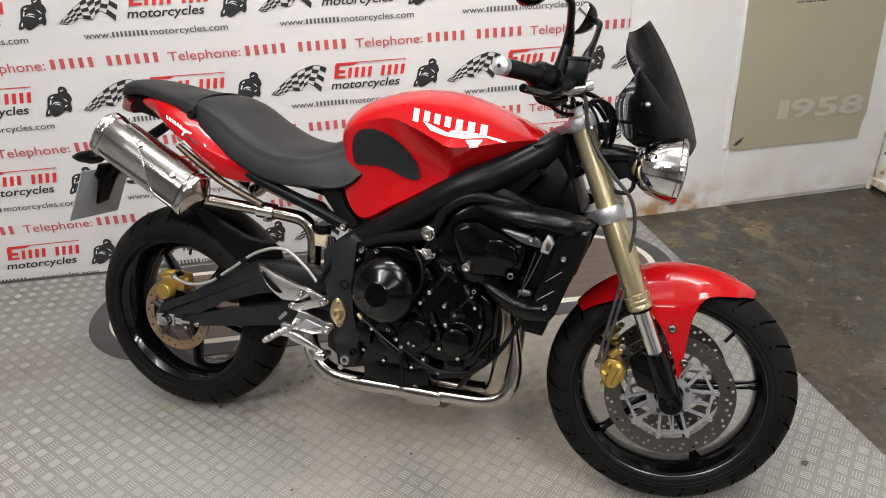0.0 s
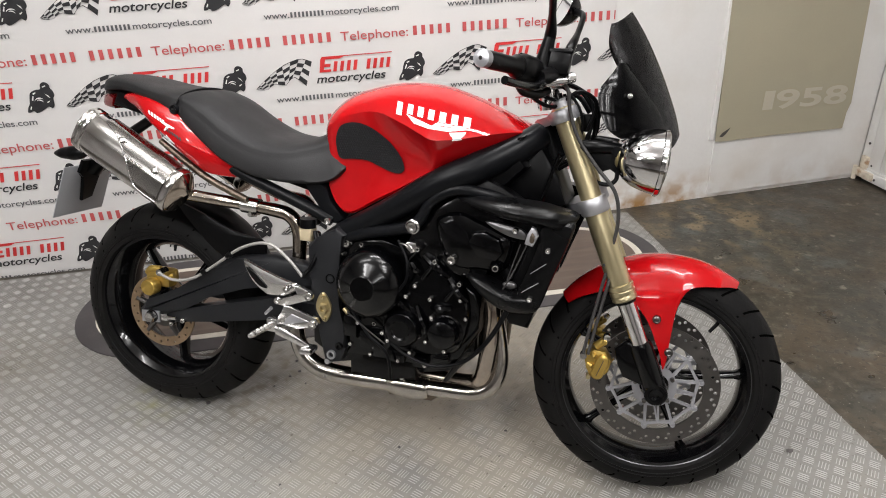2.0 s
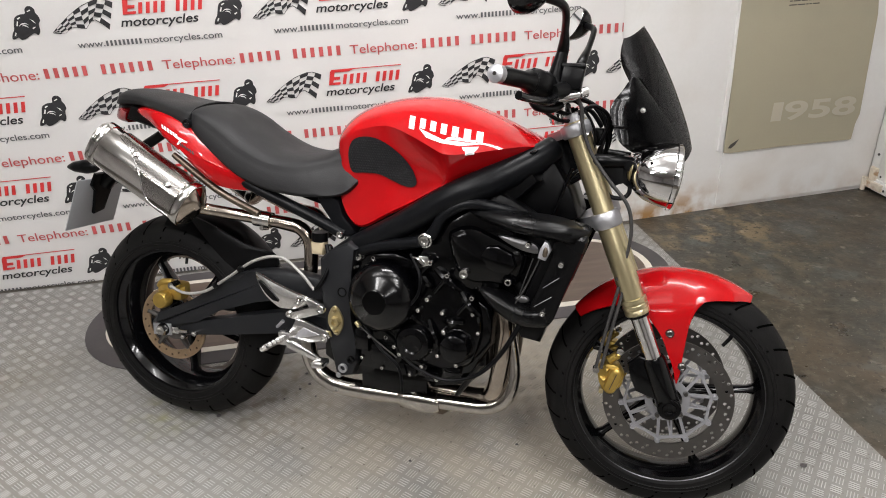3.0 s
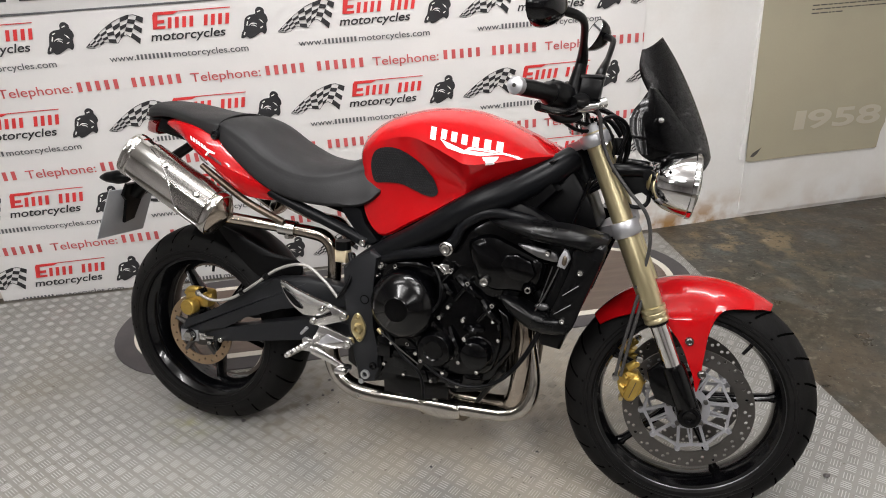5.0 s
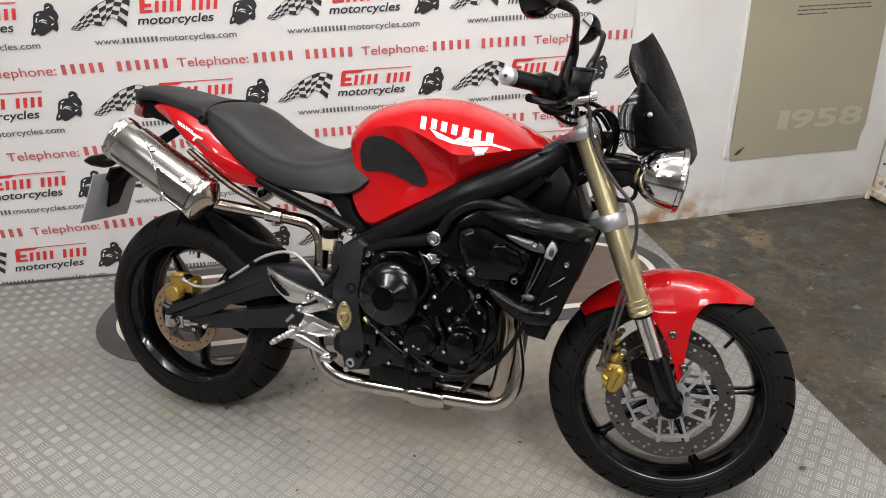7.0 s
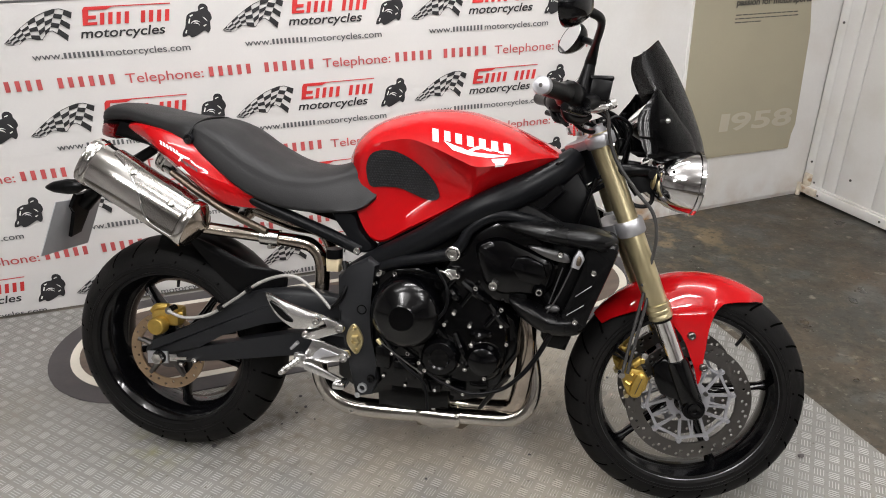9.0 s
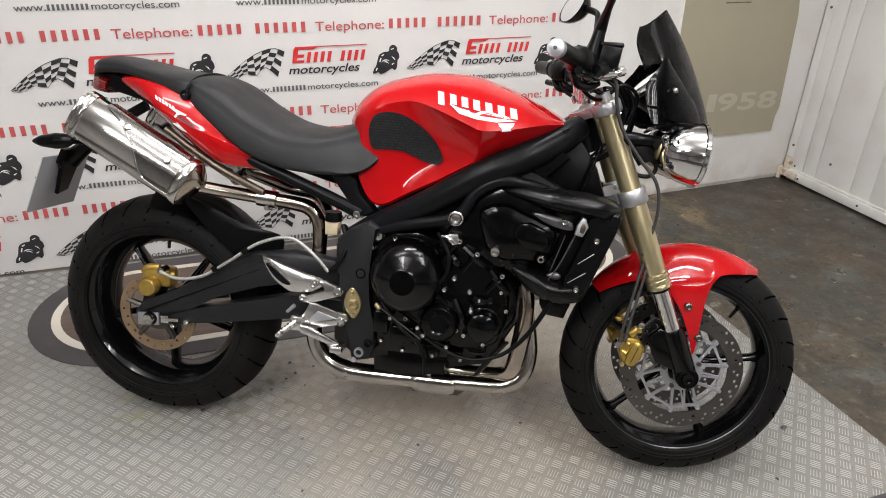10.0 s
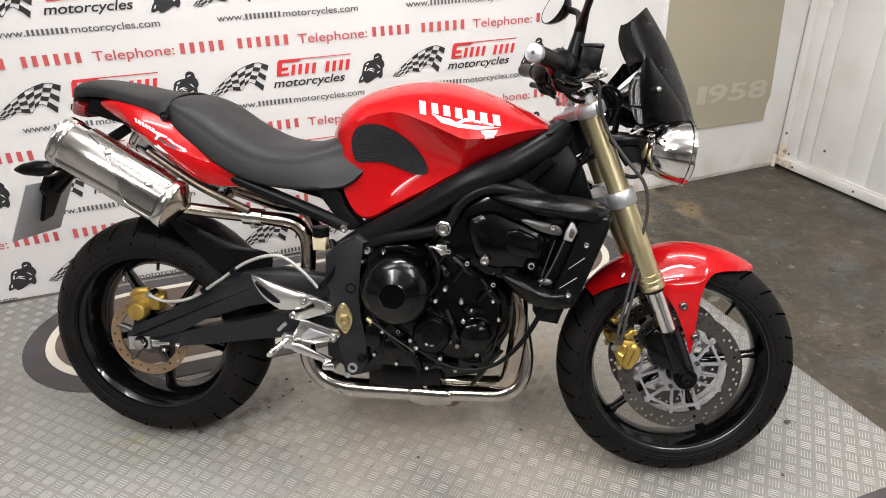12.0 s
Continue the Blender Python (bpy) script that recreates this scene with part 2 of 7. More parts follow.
DULLBLADE = mat("dull_dark_alloy", (0.15, 0.148, 0.15), 0.38, metal=0.9, vary=0.2)
GROOVE = mat("shadowed_tread_cut", (0.0012, 0.0012, 0.0012), 0.9, vary=0.1, spec=0.0)
CABLE = mat("black_cable", (0.0025, 0.0025, 0.003), 0.4, vary=0.2, spec=0.15)
PLATE = mat("grey_number_plate", (0.42, 0.43, 0.45), 0.5, vary=0.06)
TAILRED = mat("red_lamp_lens", (0.14, 0.005, 0.006), 0.12, vary=0.1, bump=0.0, coat=0.8)
WHITEDECAL = mat("white_decal", (0.80, 0.80, 0.79), 0.3, vary=0.03, bump=0.0)
BLACKDECAL = mat("black_decal", (0.02, 0.02, 0.02), 0.3, vary=0.1, bump=0.0)
AMBER = mat("brake_fluid_plastic", (0.50, 0.42, 0.28), 0.3, vary=0.1)
MIRROR = mat("mirror_glass", (0.86, 0.87, 0.88), 0.02, metal=1.0, vary=0.01, bump=0.0)


def glass_mat(name, color, rough):
    m = bpy.data.materials.new(name)
    m.use_nodes = True
    b = m.node_tree.nodes["Principled BSDF"]
    b.inputs["Base Color"].default_value = (*color, 1)
    b.inputs["Roughness"].default_value = rough
    b.inputs["Transmission Weight"].default_value = 1.0
    b.inputs["IOR"].default_value = 1.2
    return m


LENS = glass_mat("headlight_glass", (0.98, 0.98, 0.98), 0.02)
SMOKED = glass_mat("smoked_screen_plastic", (0.012, 0.0115, 0.012), 0.08)
SMOKED.node_tree.nodes["Principled BSDF"].inputs["Transmission Weight"].default_value = 0.35
SMOKED.node_tree.nodes["Principled BSDF"].inputs["IOR"].default_value = 1.40


# ---------------------------------------------------------------- shape helpers
def part(name, bm, material, parent=None, label="", smooth=True, angle=40):
    bmesh.ops.recalc_face_normals(bm, faces=bm.faces[:])
    me = bpy.data.meshes.new(name)
    for f in bm.faces:
        f.smooth = smooth
    if smooth:
        for e in bm.edges:
            if len(e.link_faces) == 2 and e.calc_face_angle(0) > radians(angle):
                e.smooth = False
    bm.to_mesh(me)
    bm.free()
    me.materials.append(material)
    ob = new(name, me)
    if parent:
        ob.parent = parent
    return tagged(ob, label)


def empty(name, m=Matrix(), parent=None):
    ob = new(name)
    ob.empty_display_size = 0.1
    ob.matrix_basis = m
    ob.parent = parent
    return ob


def spline(pts, n=8, closed=False):
    """A smooth line through the points, n steps between each two."""
    p = [Vector(v) for v in pts]
    out, k = [], len(p)
    for i in range(k if closed else k - 1):
        a, b, c, d = (p[(i + j) % k] if closed else p[min(max(i + j, 0), k - 1)] for j in (-1, 0, 1, 2))
        for s in range(n):
            t = s / n
            out.append(0.5 * ((2 * b) + (c - a) * t + (2 * a - 5 * b + 4 * c - d) * t * t + (3 * b - a - 3 * c + d) * t ** 3))
    if not closed:
        out.append(p[-1])
    return out


def loft(rings, cap=True, bm=None, close=True):
    bm = bm or bmesh.new()
    rows = [[bm.verts.new(v) for v in r] for r in rings]
    n = len(rows[0])
    for a, b in zip(rows, rows[1:]):
        for i in range(n if close else n - 1):
            j = (i + 1) % n
            bm.faces.new((a[i], a[j], b[j], b[i]))
    if cap and close:
        bm.faces.new(rows[0][::-1])
        bm.faces.new(rows[-1])
    return bm


def tube(pts, r, seg=12, n=6, bm=None, smooth=True, flat=1.0):
    """A round bar along the points; r is a number or one number a point."""
    line = spline(pts, n) if smooth and len(pts) > 2 else [Vector(v) for v in pts]
    rs = list(r) if isinstance(r, (list, tuple)) else [r] * len(pts)
    rad = np.interp(np.linspace(0, len(rs) - 1, len(line)), range(len(rs)), rs).tolist()
    side, rings = None, []
    for i, v in enumerate(line):
        d = (line[min(i + 1, len(line) - 1)] - line[max(i - 1, 0)]).normalized()
        if side is None:
            side = d.orthogonal().normalized()
        side = (side - d * side.dot(d)).normalized()
        up = d.cross(side)
        rings.append([v + rad[i] * (math.cos(a) * side + flat * math.sin(a) * up) for a in (2 * math.pi * s / seg for s in range(seg))])
    return loft(rings, bm=bm)


def cyl(a, b, r, r2=None, seg=20, bm=None):
    return tube([a, b], [r, r if r2 is None else r2], seg=seg, bm=bm, smooth=False)


def lathe(profile, centre=(0, 0, 0), seg=64, closed=True, bm=None, y_axis=True):
    """Turns (radius, y) pairs about the y axis through the centre."""
    bm = bm or bmesh.new()
    rows = []
    for s in range(seg):
        a = 2 * math.pi * s / seg
        rows.append([bm.verts.new((centre[0] + r * math.cos(a), centre[1] + y, centre[2] + r * math.sin(a))) for r, y in profile])
    n = len(profile)
    for s in range(seg):
        p, q = rows[s], rows[(s + 1) % seg]
        for i in range(n if closed else n - 1):
            j = (i + 1) % n
            bm.faces.new((p[i], p[j], q[j], q[i]))
    if not closed:
        for k in (0, n - 1):
            if profile[k][0] > 1e-4:
                bm.faces.new([r[k] for r in rows][:: 1 if k else -1])
        bmesh.ops.remove_doubles(bm, verts=bm.verts[:], dist=1e-5)
    return bm


def box(lo, hi, bevel=0.0, bm=None, seg=2):
    bm = bm or bmesh.new()
    m = Matrix.Translation((Vector(lo) + Vector(hi)) / 2) @ Matrix.Diagonal((*(Vector(hi) - Vector(lo)), 1))
    made = bmesh.ops.create_cube(bm, size=1, matrix=m)["verts"]
    if bevel:
        es = list({e for v in made for e in v.link_edges})
        bmesh.ops.bevel(bm, geom=es, offset=bevel, segments=seg, affect="EDGES", profile=0.5)
    return bm


def puffed(outline, y, thick=0.02, bulge=0.006, edge=0.008, n=5, lean=None, rings=(1.0, 0.8, 0.5, 0.2), bm=None, smooth_line=True):
    """A cushioned plate: an (x, z) outline, its outer face at y (towards the right side), going thick to the inside. lean(x, z): extra y."""
    bm = bm or bmesh.new()
    line = [Vector((p[0], p[1], 0)) for p in outline]
    line = spline(line, n, True) if smooth_line else line
    c = sum(line, Vector()) / len(line)
    lean = lean or (lambda x, z: 0.0)
    size = max((p - c).length for p in line)
    es = 1 - edge / size
    rows = []
    for s, dy in [(1.0, thick), (1.0, edge)] + [(es + (1 - es) * 0.3, edge * 0.3)] + [(es * k, -bulge * (1 - k * k)) for k in rings]:
        rows.append([bm.verts.new((c.x + (p.x - c.x) * s, y + dy + lean(c.x + (p.x - c.x) * s, c.y + (p.y - c.y) * s), c.y + (p.y - c.y) * s)) for p in line])
    k = len(line)
    for a, b in zip(rows, rows[1:]):
        for i in range(k):
            bm.faces.new((a[i], a[(i + 1) % k], b[(i + 1) % k], b[i]))
    bm.faces.new(rows[0][::-1])
    mid = bm.verts.new((c.x, y - bulge + lean(c.x, c.y), c.y))
    for i in range(k):
        bm.faces.new((rows[-1][i], rows[-1][(i + 1) % k], mid))
    return bm


def prism(outline, y0, y1, bevel=0.004, bm=None, n=0):
    """An (x, z) outline drawn out from y0 to y1, with rounded edges."""
    bm = bm or bmesh.new()
    line = spline([(p[0], p[1], 0) for p in outline], n, True) if n else [Vector((p[0], p[1], 0)) for p in outline]
    a = [bm.verts.new((p.x, y0, p.y)) for p in line]
    b = [bm.verts.new((p.x, y1, p.y)) for p in line]
    k = len(line)
    faces = [bm.faces.new(a[::-1]), bm.faces.new(b)] + [bm.faces.new((a[i], a[(i + 1) % k], b[(i + 1) % k], b[i])) for i in range(k)]
    if bevel:
        es = list({e for f in faces[:2] for e in f.edges})
        bmesh.ops.bevel(bm, geom=es, offset=bevel, segments=2, affect="EDGES", profile=0.5)
    return bm


def flipped(bm):
    """The mirror image of a shape on the other side of the y = 0 plane."""
    out = bm.copy()
    for v in out.verts:
        v.co.y = -v.co.y
    return out


def bolt(parent, x, y, z, r=0.007, depth=0.006, name="bolt", material=None, side=-1):
    """A hexagon-socket bolt head, facing the right side."""
    pr = [(0.0, 0.0), (r * 0.45, 0.0), (r * 0.5, side * depth * 0.9), (r * 0.85, side * depth), (r, side * depth * 0.6), (r, -side * depth)]
    return part(name, lathe(pr, (x, y, z), 14, closed=False), material or BOLT, parent)


def flat_strip(quads, y=0.0, bm=None):
    """Flat four-sided shapes in the x-z plane."""
    bm = bm or bmesh.new()
    for qd in quads:
        bm.faces.new([bm.verts.new((p[0], y, p[1])) for p in qd])
    return bm


def words(text, size, material, parent, m, name="lettering", shear=0.0, bold=0.0, width=None):
    c = bpy.data.curves.new(name, "FONT")
    c.body, c.size, c.shear, c.offset = text, size, shear, bold
    ob = new("tmp", c)
    bpy.context.view_layer.update()
    me = bpy.data.meshes.new_from_object(ob.evaluated_get(bpy.context.evaluated_depsgraph_get()))
    bpy.data.objects.remove(ob)
    xs = [v.co.x for v in me.vertices]
    if width:
        k = width / (max(xs) - min(xs))
        me.transform(Matrix.Diagonal((k, 1, 1, 1)) @ Matrix.Translation((-min(xs), 0, 0)))
    me.materials.clear()
    me.materials.append(material)
    out = new(name, me)
    out.parent, out.matrix_basis = parent, m
    return out

# ---------------------------------------------------------------- the shop corner
WALL_Y, SIDE_X, ROOM_X0, ROOM_Y0, ROOM_H = 3.03, 2.93, -5.2, -5.2, 2.9


def structure(name, bm, material, label, category="", smooth=False):
    return tagged(part(name, bm, material, None, label, smooth), label, category or name.split("_")[0], "", "structure")


structure("floor", box((ROOM_X0 - 0.2, ROOM_Y0 - 0.2, -0.12), (SIDE_X + 0.4, WALL_Y + 0.35, -0.006)), CONCRETE, "stained grey brown concrete floor with scuffs and dirt")
wall_north = structure("wall_north", box((ROOM_X0, WALL_Y, -0.006), (1.40, WALL_Y + 0.15, ROOM_H)), WALL, "white painted wall with rust stains along the floor")
structure("wall_east", box((SIDE_X + 0.045, ROOM_Y0, -0.006), (SIDE_X + 0.2, WALL_Y + 0.07, ROOM_H)), WALL, "white painted side wall behind the panelled door")
structure("wall_west", box((ROOM_X0 - 0.15, ROOM_Y0, -0.006), (ROOM_X0, WALL_Y, ROOM_H)), ROOMDARK, "plain grey wall closing the showroom")
structure("wall_south", box((ROOM_X0 - 0.15, ROOM_Y0 - 0.15, -0.006), (SIDE_X + 0.3, ROOM_Y0, ROOM_H)), ROOMDARK, "plain grey wall closing the showroom")
structure("ceiling", box((ROOM_X0 - 0.15, ROOM_Y0 - 0.15, ROOM_H), (SIDE_X + 0.3, WALL_Y + 0.35, ROOM_H + 0.1)), CEIL, "plain off-white ceiling")

# the wall to the side of the banner stands a little askew; boards with a joint, and the strip beside the poster
ASKEW = pose(1.5, 3.012, 0, 0, 0, 3.6)
angled = structure("wall_board", box((0.541, -0.008, 0.012), (1.428, 0.0, ROOM_H), 0.002), WALL, "white wall board with a vertical joint and rust stains", "wall")
angled.matrix_basis = ASKEW
backing_wall = structure("wall_north_end", box((-0.10, 0.0, -0.006), (1.62, 0.12, ROOM_H)), WALL, "white painted wall with rust stains along the floor", "wall")
backing_wall.matrix_basis = ASKEW
strip = structure("trim", box((0.508, -0.012, 0.30), (0.530, 0.0, ROOM_H), 0.002), DOORPAINT, "white strip beside the poster", "trim")
strip.matrix_basis = ASKEW


# ---------------------------------------------------------------- boarded door on the side wall
door = empty("door_1")
tagged(door, "white painted door of vertical boards with a rusty hinge, closed", "door", "", "structure")
BX = SIDE_X
joints = [3.094, 3.036, 2.952, 2.866, 2.640, 2.522, 2.300, 2.080, 1.860, 1.640, 1.420, 1.200, 0.980, 0.760, 0.540]
for k, (ya, yb) in enumerate(zip(joints, joints[1:])):
    proud = 0.004 if k == 1 else 0.002 * (k % 3 == 2)
    gap = 0.004 if k < 3 else 0.0016
    part("board", box((BX - proud, yb + gap, 0.066), (BX + 0.03, ya, 2.15), 0.0025 if k < 3 else 0.0010), DOORPAINT, door)
# brown sheet that makes the joints between the boards darker
part("backing", box((BX + 0.024, 0.54, 0.02), (BX + 0.040, 3.10, 2.2), 0.002), MATWOOD, door, "brown sheet behind the boards, visible in the joints")
part("bottom_rail", box((BX - 0.020, 0.54, 0.008), (BX + 0.02, 3.040, 0.058), 0.005), DOORPAINT, door, "chipped white bottom rail")
part("rail_ledge", box((BX - 0.010, 0.54, 0.058), (BX + 0.02, 3.036, 0.068), 0.004), DOORPAINT, door)
hinge = part("hinge", box((BX - 0.012, 3.030, 0.050), (BX + 0.004, 3.084, 0.122), 0.004), RUSTPAINT, door, "rusty flaking hinge plate")
part("hinge_arm", box((BX - 0.034, 2.965, 0.018), (BX - 0.008, 3.088, 0.056), 0.005), RUSTPAINT, hinge)
part("hinge_pin", cyl((BX - 0.030, 3.082, -0.004), (BX - 0.030, 3.082, 0.066), 0.012, None, 14), RUSTPAINT, hinge, "rusty hinge knuckle")
for yy, zz in ((3.060, 0.190), (3.012, 0.085), (2.795, 0.170), (2.560, 0.035), (2.985, 0.030), (3.060, 0.92), (2.955, 0.030)):
    part("screw", lathe([(0.0, -0.002), (0.004, -0.002), (0.0065, 0.0), (0.0065, 0.012), (0.0, 0.012)], (0, 0, 0), 10, False), DISC, door).matrix_basis = pose(BX - (0.022 if zz < 0.06 else 0.004), yy, zz, 0, 0, -90)

# ---------------------------------------------------------------- tread plate mat and the oval rug on it
MX0, MX1, MY0, MY1 = -2.6, 1.586, -0.9, 2.965
mat_ob = structure("tread_plate_floor", box((MX0, MY0, -0.006), (MX1, MY1, 0.0)), TREAD, "worn silver grey tread plate sheet with raised bars", "floor")


def tread_bars():
    """Square groups of four short raised bars, turned by a quarter from group to group, set diagonally."""
    step, verts, faces = 0.0372, [], []
    ca, sa = math.cos(radians(45)), math.sin(radians(45))
    rnd = random.Random(4)
    span = int(3.4 / step)
    for i in range(-span, span):
        for j in range(-span, span):
            cx, cy = -0.35 + step * (i * ca - j * sa), 1.6 + step * (i * sa + j * ca)
            if not (MX0 + 0.02 < cx < MX1 - 0.012 and MY0 + 0.02 < cy < MY1 - 0.02) or cx < -2.0 or cy < 1.0:
                continue
            ux, uy = (ca, sa) if (i + j) % 2 else (-sa, ca)
            vx, vy = -uy, ux
            for k in (-1.5, -0.5, 0.5, 1.5):
                off, half = k * 0.0076, 0.0150 - 0.0014 * (abs(k) > 1)
                bx, by, w, h = cx + vx * off, cy + vy * off, 0.0017, 0.0012 + 0.0005 * rnd.random()
                a = len(verts)
                for s, t in ((-1, -1), (1, -1), (1, 1), (-1, 1)):
                    verts.append((bx + ux * half * s + vx * w * t, by + uy * half * s + vy * w * t, -0.0005))
                verts.append((bx - ux * half * 0.7, by - uy * half * 0.7, h))
                verts.append((bx + ux * half * 0.7, by + uy * half * 0.7, h))
                faces += [(a, a + 1, a + 5, a + 4), (a + 2, a + 3, a + 4, a + 5), (a + 1, a + 2, a + 5), (a + 3, a, a + 4)]
    me = bpy.data.meshes.new("raised_bars")
    me.from_pydata(verts, [], faces)
    me.materials.append(TREADBAR)
    ob = new("raised_bars", me)
    ob.parent = mat_ob
    return tagged(ob, "small raised tread bars in alternating groups", kind="stuff")


def oval(x0, x1, y0, y1, z, inset, n=24):
    r = (y1 - y0) / 2 - inset
    cy, out = (y0 + y1) / 2, []
    xa, xb = x0 + (y1 - y0) / 2, x1 - (y1 - y0) / 2
    for i in range(n + 1):
        a = math.pi / 2 + math.pi * i / n
        out.append((xa + r * math.cos(a), cy + r * math.sin(a), z))
    for i in range(n + 1):
        a = -math.pi / 2 + math.pi * i / n
        out.append((xb + r * math.cos(a), cy + r * math.sin(a), z))
    return out


OV = (-0.81, 1.545, 2.235, 2.945)
rug = empty("oval_floor_mat")
tagged(rug, "oval brown floor mat with cream line and dark border", "mat")
part("border", loft([oval(*OV, -0.0005, 0.0), oval(*OV, 0.004, 0.001), oval(*OV, 0.0045, 0.005)]), MATDARK, rug, "dark grey outer border")
part("line", loft([oval(*OV, 0.0045, 0.072), oval(*OV, 0.0062, 0.0725)]), MATCREAM, rug, "cream line")
part("field", loft([oval(*OV, 0.006, 0.102), oval(*OV, 0.0075, 0.1025)]), MATWOOD, rug, "brown streaked field")

# ---------------------------------------------------------------- printed banner
BY = 3.0
banner = empty("banner", pose(0, 0, 0, 0, -0.7, 0))
tagged(banner, "white vinyl banner with repeated red and black printing", "banner")
sheet = bmesh.new()
cols, rws = 60, 24
bx0, bx1, bz0, bz1 = -1.40, 1.475, -0.010, 1.175
grid = [[sheet.verts.new((bx0 + (bx1 - bx0) * i / cols, BY + 0.0012 * math.sin(i * 0.55) * math.sin(j * 0.4 + 1), bz0 + (bz1 - bz0) * j / rws)) for j in range(rws + 1)] for i in range(cols + 1)]
for i in range(cols):
    for j in range(rws):
        sheet.faces.new((grid[i][j], grid[i + 1][j], grid[i + 1][j + 1], grid[i][j + 1]))
ret = bmesh.ops.extrude_face_region(sheet, geom=sheet.faces[:])
for v in ret["geom"]:
    if isinstance(v, bmesh.types.BMVert):
        v.co.y += 0.004
part("sheet", sheet, BANNER, banner)
part("seam_line", box((bx0, BY - 0.004, bz1 - 0.001), (bx1 - 0.55, BY + 0.004, bz1 + 0.006), 0.001), INK_GREY, banner, "thin grey line along the top")
INK_Y = BY - 0.0035
CW, CH = 0.724, 0.327          # one repeat of the print


def bar_word(x, z, n, pitch, h, slant=0.0, gaps=(), bm=None, duty=0.76):
    """A word that cannot be shown: one plain bar a letter."""
    quads = []
    for i in range(n):
        if i in gaps:
            continue
        a, b = x + i * pitch, x + i * pitch + pitch * duty
        quads.append(((a, z), (b, z), (b + slant * h, z + h), (a + slant * h, z + h)))
    return flat_strip(quads, INK_Y, bm)


def flag(x, z, w, h):
    """A chequered flag blowing to the right."""
    black, white = bmesh.new(), bmesh.new()
    nu, nv = 9, 5
    lo = spline([(0.02, 0.0, 0), (0.18, -0.02, 0), (0.28, 0.11, 0), (0.37, 0.14, 0), (0.51, 0.08, 0), (0.60, 0.26, 0), (0.70, 0.30, 0), (0.86, 0.01, 0)], 12)
    hi = spline([(0.0, 0.03, 0), (0.14, 0.25, 0), (0.33, 0.52, 0), (0.55, 0.76, 0), (0.81, 0.90, 0), (1.0, 0.77, 0)], 12)

    def at(u, v):
        p = lo[min(round(u * (len(lo) - 1)), len(lo) - 1)].lerp(hi[min(round(u * (len(hi) - 1)), len(hi) - 1)], v)
        return (x + w * p.x, z + h * p.y)
    for i in range(nu):
        for j in range(nv):
            if (i + j) % 2 == 0:
                flat_strip([[at(i / nu, j / nv), at((i + 1) / nu, j / nv), at((i + 1) / nu, (j + 1) / nv), at(i / nu, (j + 1) / nv)]], INK_Y, black)
    for v0, v1 in ((-0.02, 0.015), (0.985, 1.02)):
        flat_strip([[at(i / 12, v0), at((i + 1) / 12, v0), at((i + 1) / 12, v1), at(i / 12, v1)] for i in range(12)], INK_Y - 0.0003, black)
    return black


def racer(x, z, w, h):
    """The dark leaning motorcycle emblem, as plain shapes."""
    bm = bmesh.new()
    shapes = [[(0.0, 0.05), (0.05, 0.20), (0.13, 0.32), (0.18, 0.50), (0.25, 0.68), (0.42, 0.77), (0.60, 0.79), (0.63, 0.92), (0.72, 1.0), (0.84, 0.99), (0.92, 0.90), (0.92, 0.80), (0.98, 0.70), (1.0, 0.55), (0.93, 0.44), (0.91, 0.22),
               (0.82, 0.11), (0.72, 0.18), (0.56, 0.10), (0.40, 0.02), (0.27, 0.0), (0.20, 0.07), (0.08, 0.03)]]
    for s in shapes:
        line = spline([(p[0], p[1], 0) for p in s], 3, True)
        bm.faces.new([bm.verts.new((x + w * p.x, INK_Y, z + h * p.y)) for p in line])
    return bm


def pale_marks(x, z, w, h):
    """Pale fairing curves and slits inside the emblem."""
    lines = [[(0.32, 0.66), (0.42, 0.70), (0.43, 0.67), (0.34, 0.62)], [(0.70, 0.62), (0.80, 0.56), (0.85, 0.46), (0.78, 0.52)], [(0.68, 0.86), (0.79, 0.90), (0.80, 0.87), (0.69, 0.83)],
             [(0.10, 0.14), (0.15, 0.24), (0.18, 0.22), (0.13, 0.12)], [(0.70, 0.34), (0.80, 0.38), (0.80, 0.35), (0.72, 0.30)], [(0.24, 0.44), (0.30, 0.58), (0.33, 0.56), (0.28, 0.42)]]
    for r0, r1, a0, a1 in ((0.135, 0.180, 40, 150), (0.075, 0.115, 10, 130)):
        turn = [radians(a0 + (a1 - a0) * k / 10) for k in range(11)]
        lines.append([(0.48 + r1 * math.cos(g), 0.33 + r1 * math.sin(g)) for g in turn] + [(0.48 + (r0 + (r1 - r0) * abs(k - 5) / 6) * math.cos(g), 0.33 + (r0 + (r1 - r0) * abs(k - 5) / 6) * math.sin(g)) for k, g in reversed(list(enumerate(turn)))])
    for line in lines:
        bm = bmesh.new()
        bm.faces.new([bm.verts.new((x + w * a, INK_Y - 0.0006, z + h * b)) for a, b in line])
        printed("emblem_light", bm, INK_WHITE)


def clip_print(bm):
    """Print stops at the banner's edges."""
    for no, co in (((-1, 0, 0), (bx0 + 0.004, 0, 0)), ((1, 0, 0), (bx1 - 0.003, 0, 0)), ((0, 0, 1), (0, 0, bz1)), ((0, 0, -1), (0, 0, bz0 + 0.002))):
        bmesh.ops.bisect_plane(bm, geom=bm.verts[:] + bm.edges[:] + bm.faces[:], plane_co=co, plane_no=no, clear_outer=True)
    return bm


def printed(name, bm, material, label=""):
    bm = clip_print(bm)
    if not bm.faces:
        bm.free()
        return
    return part(name, bm, material, banner, label, smooth=False)


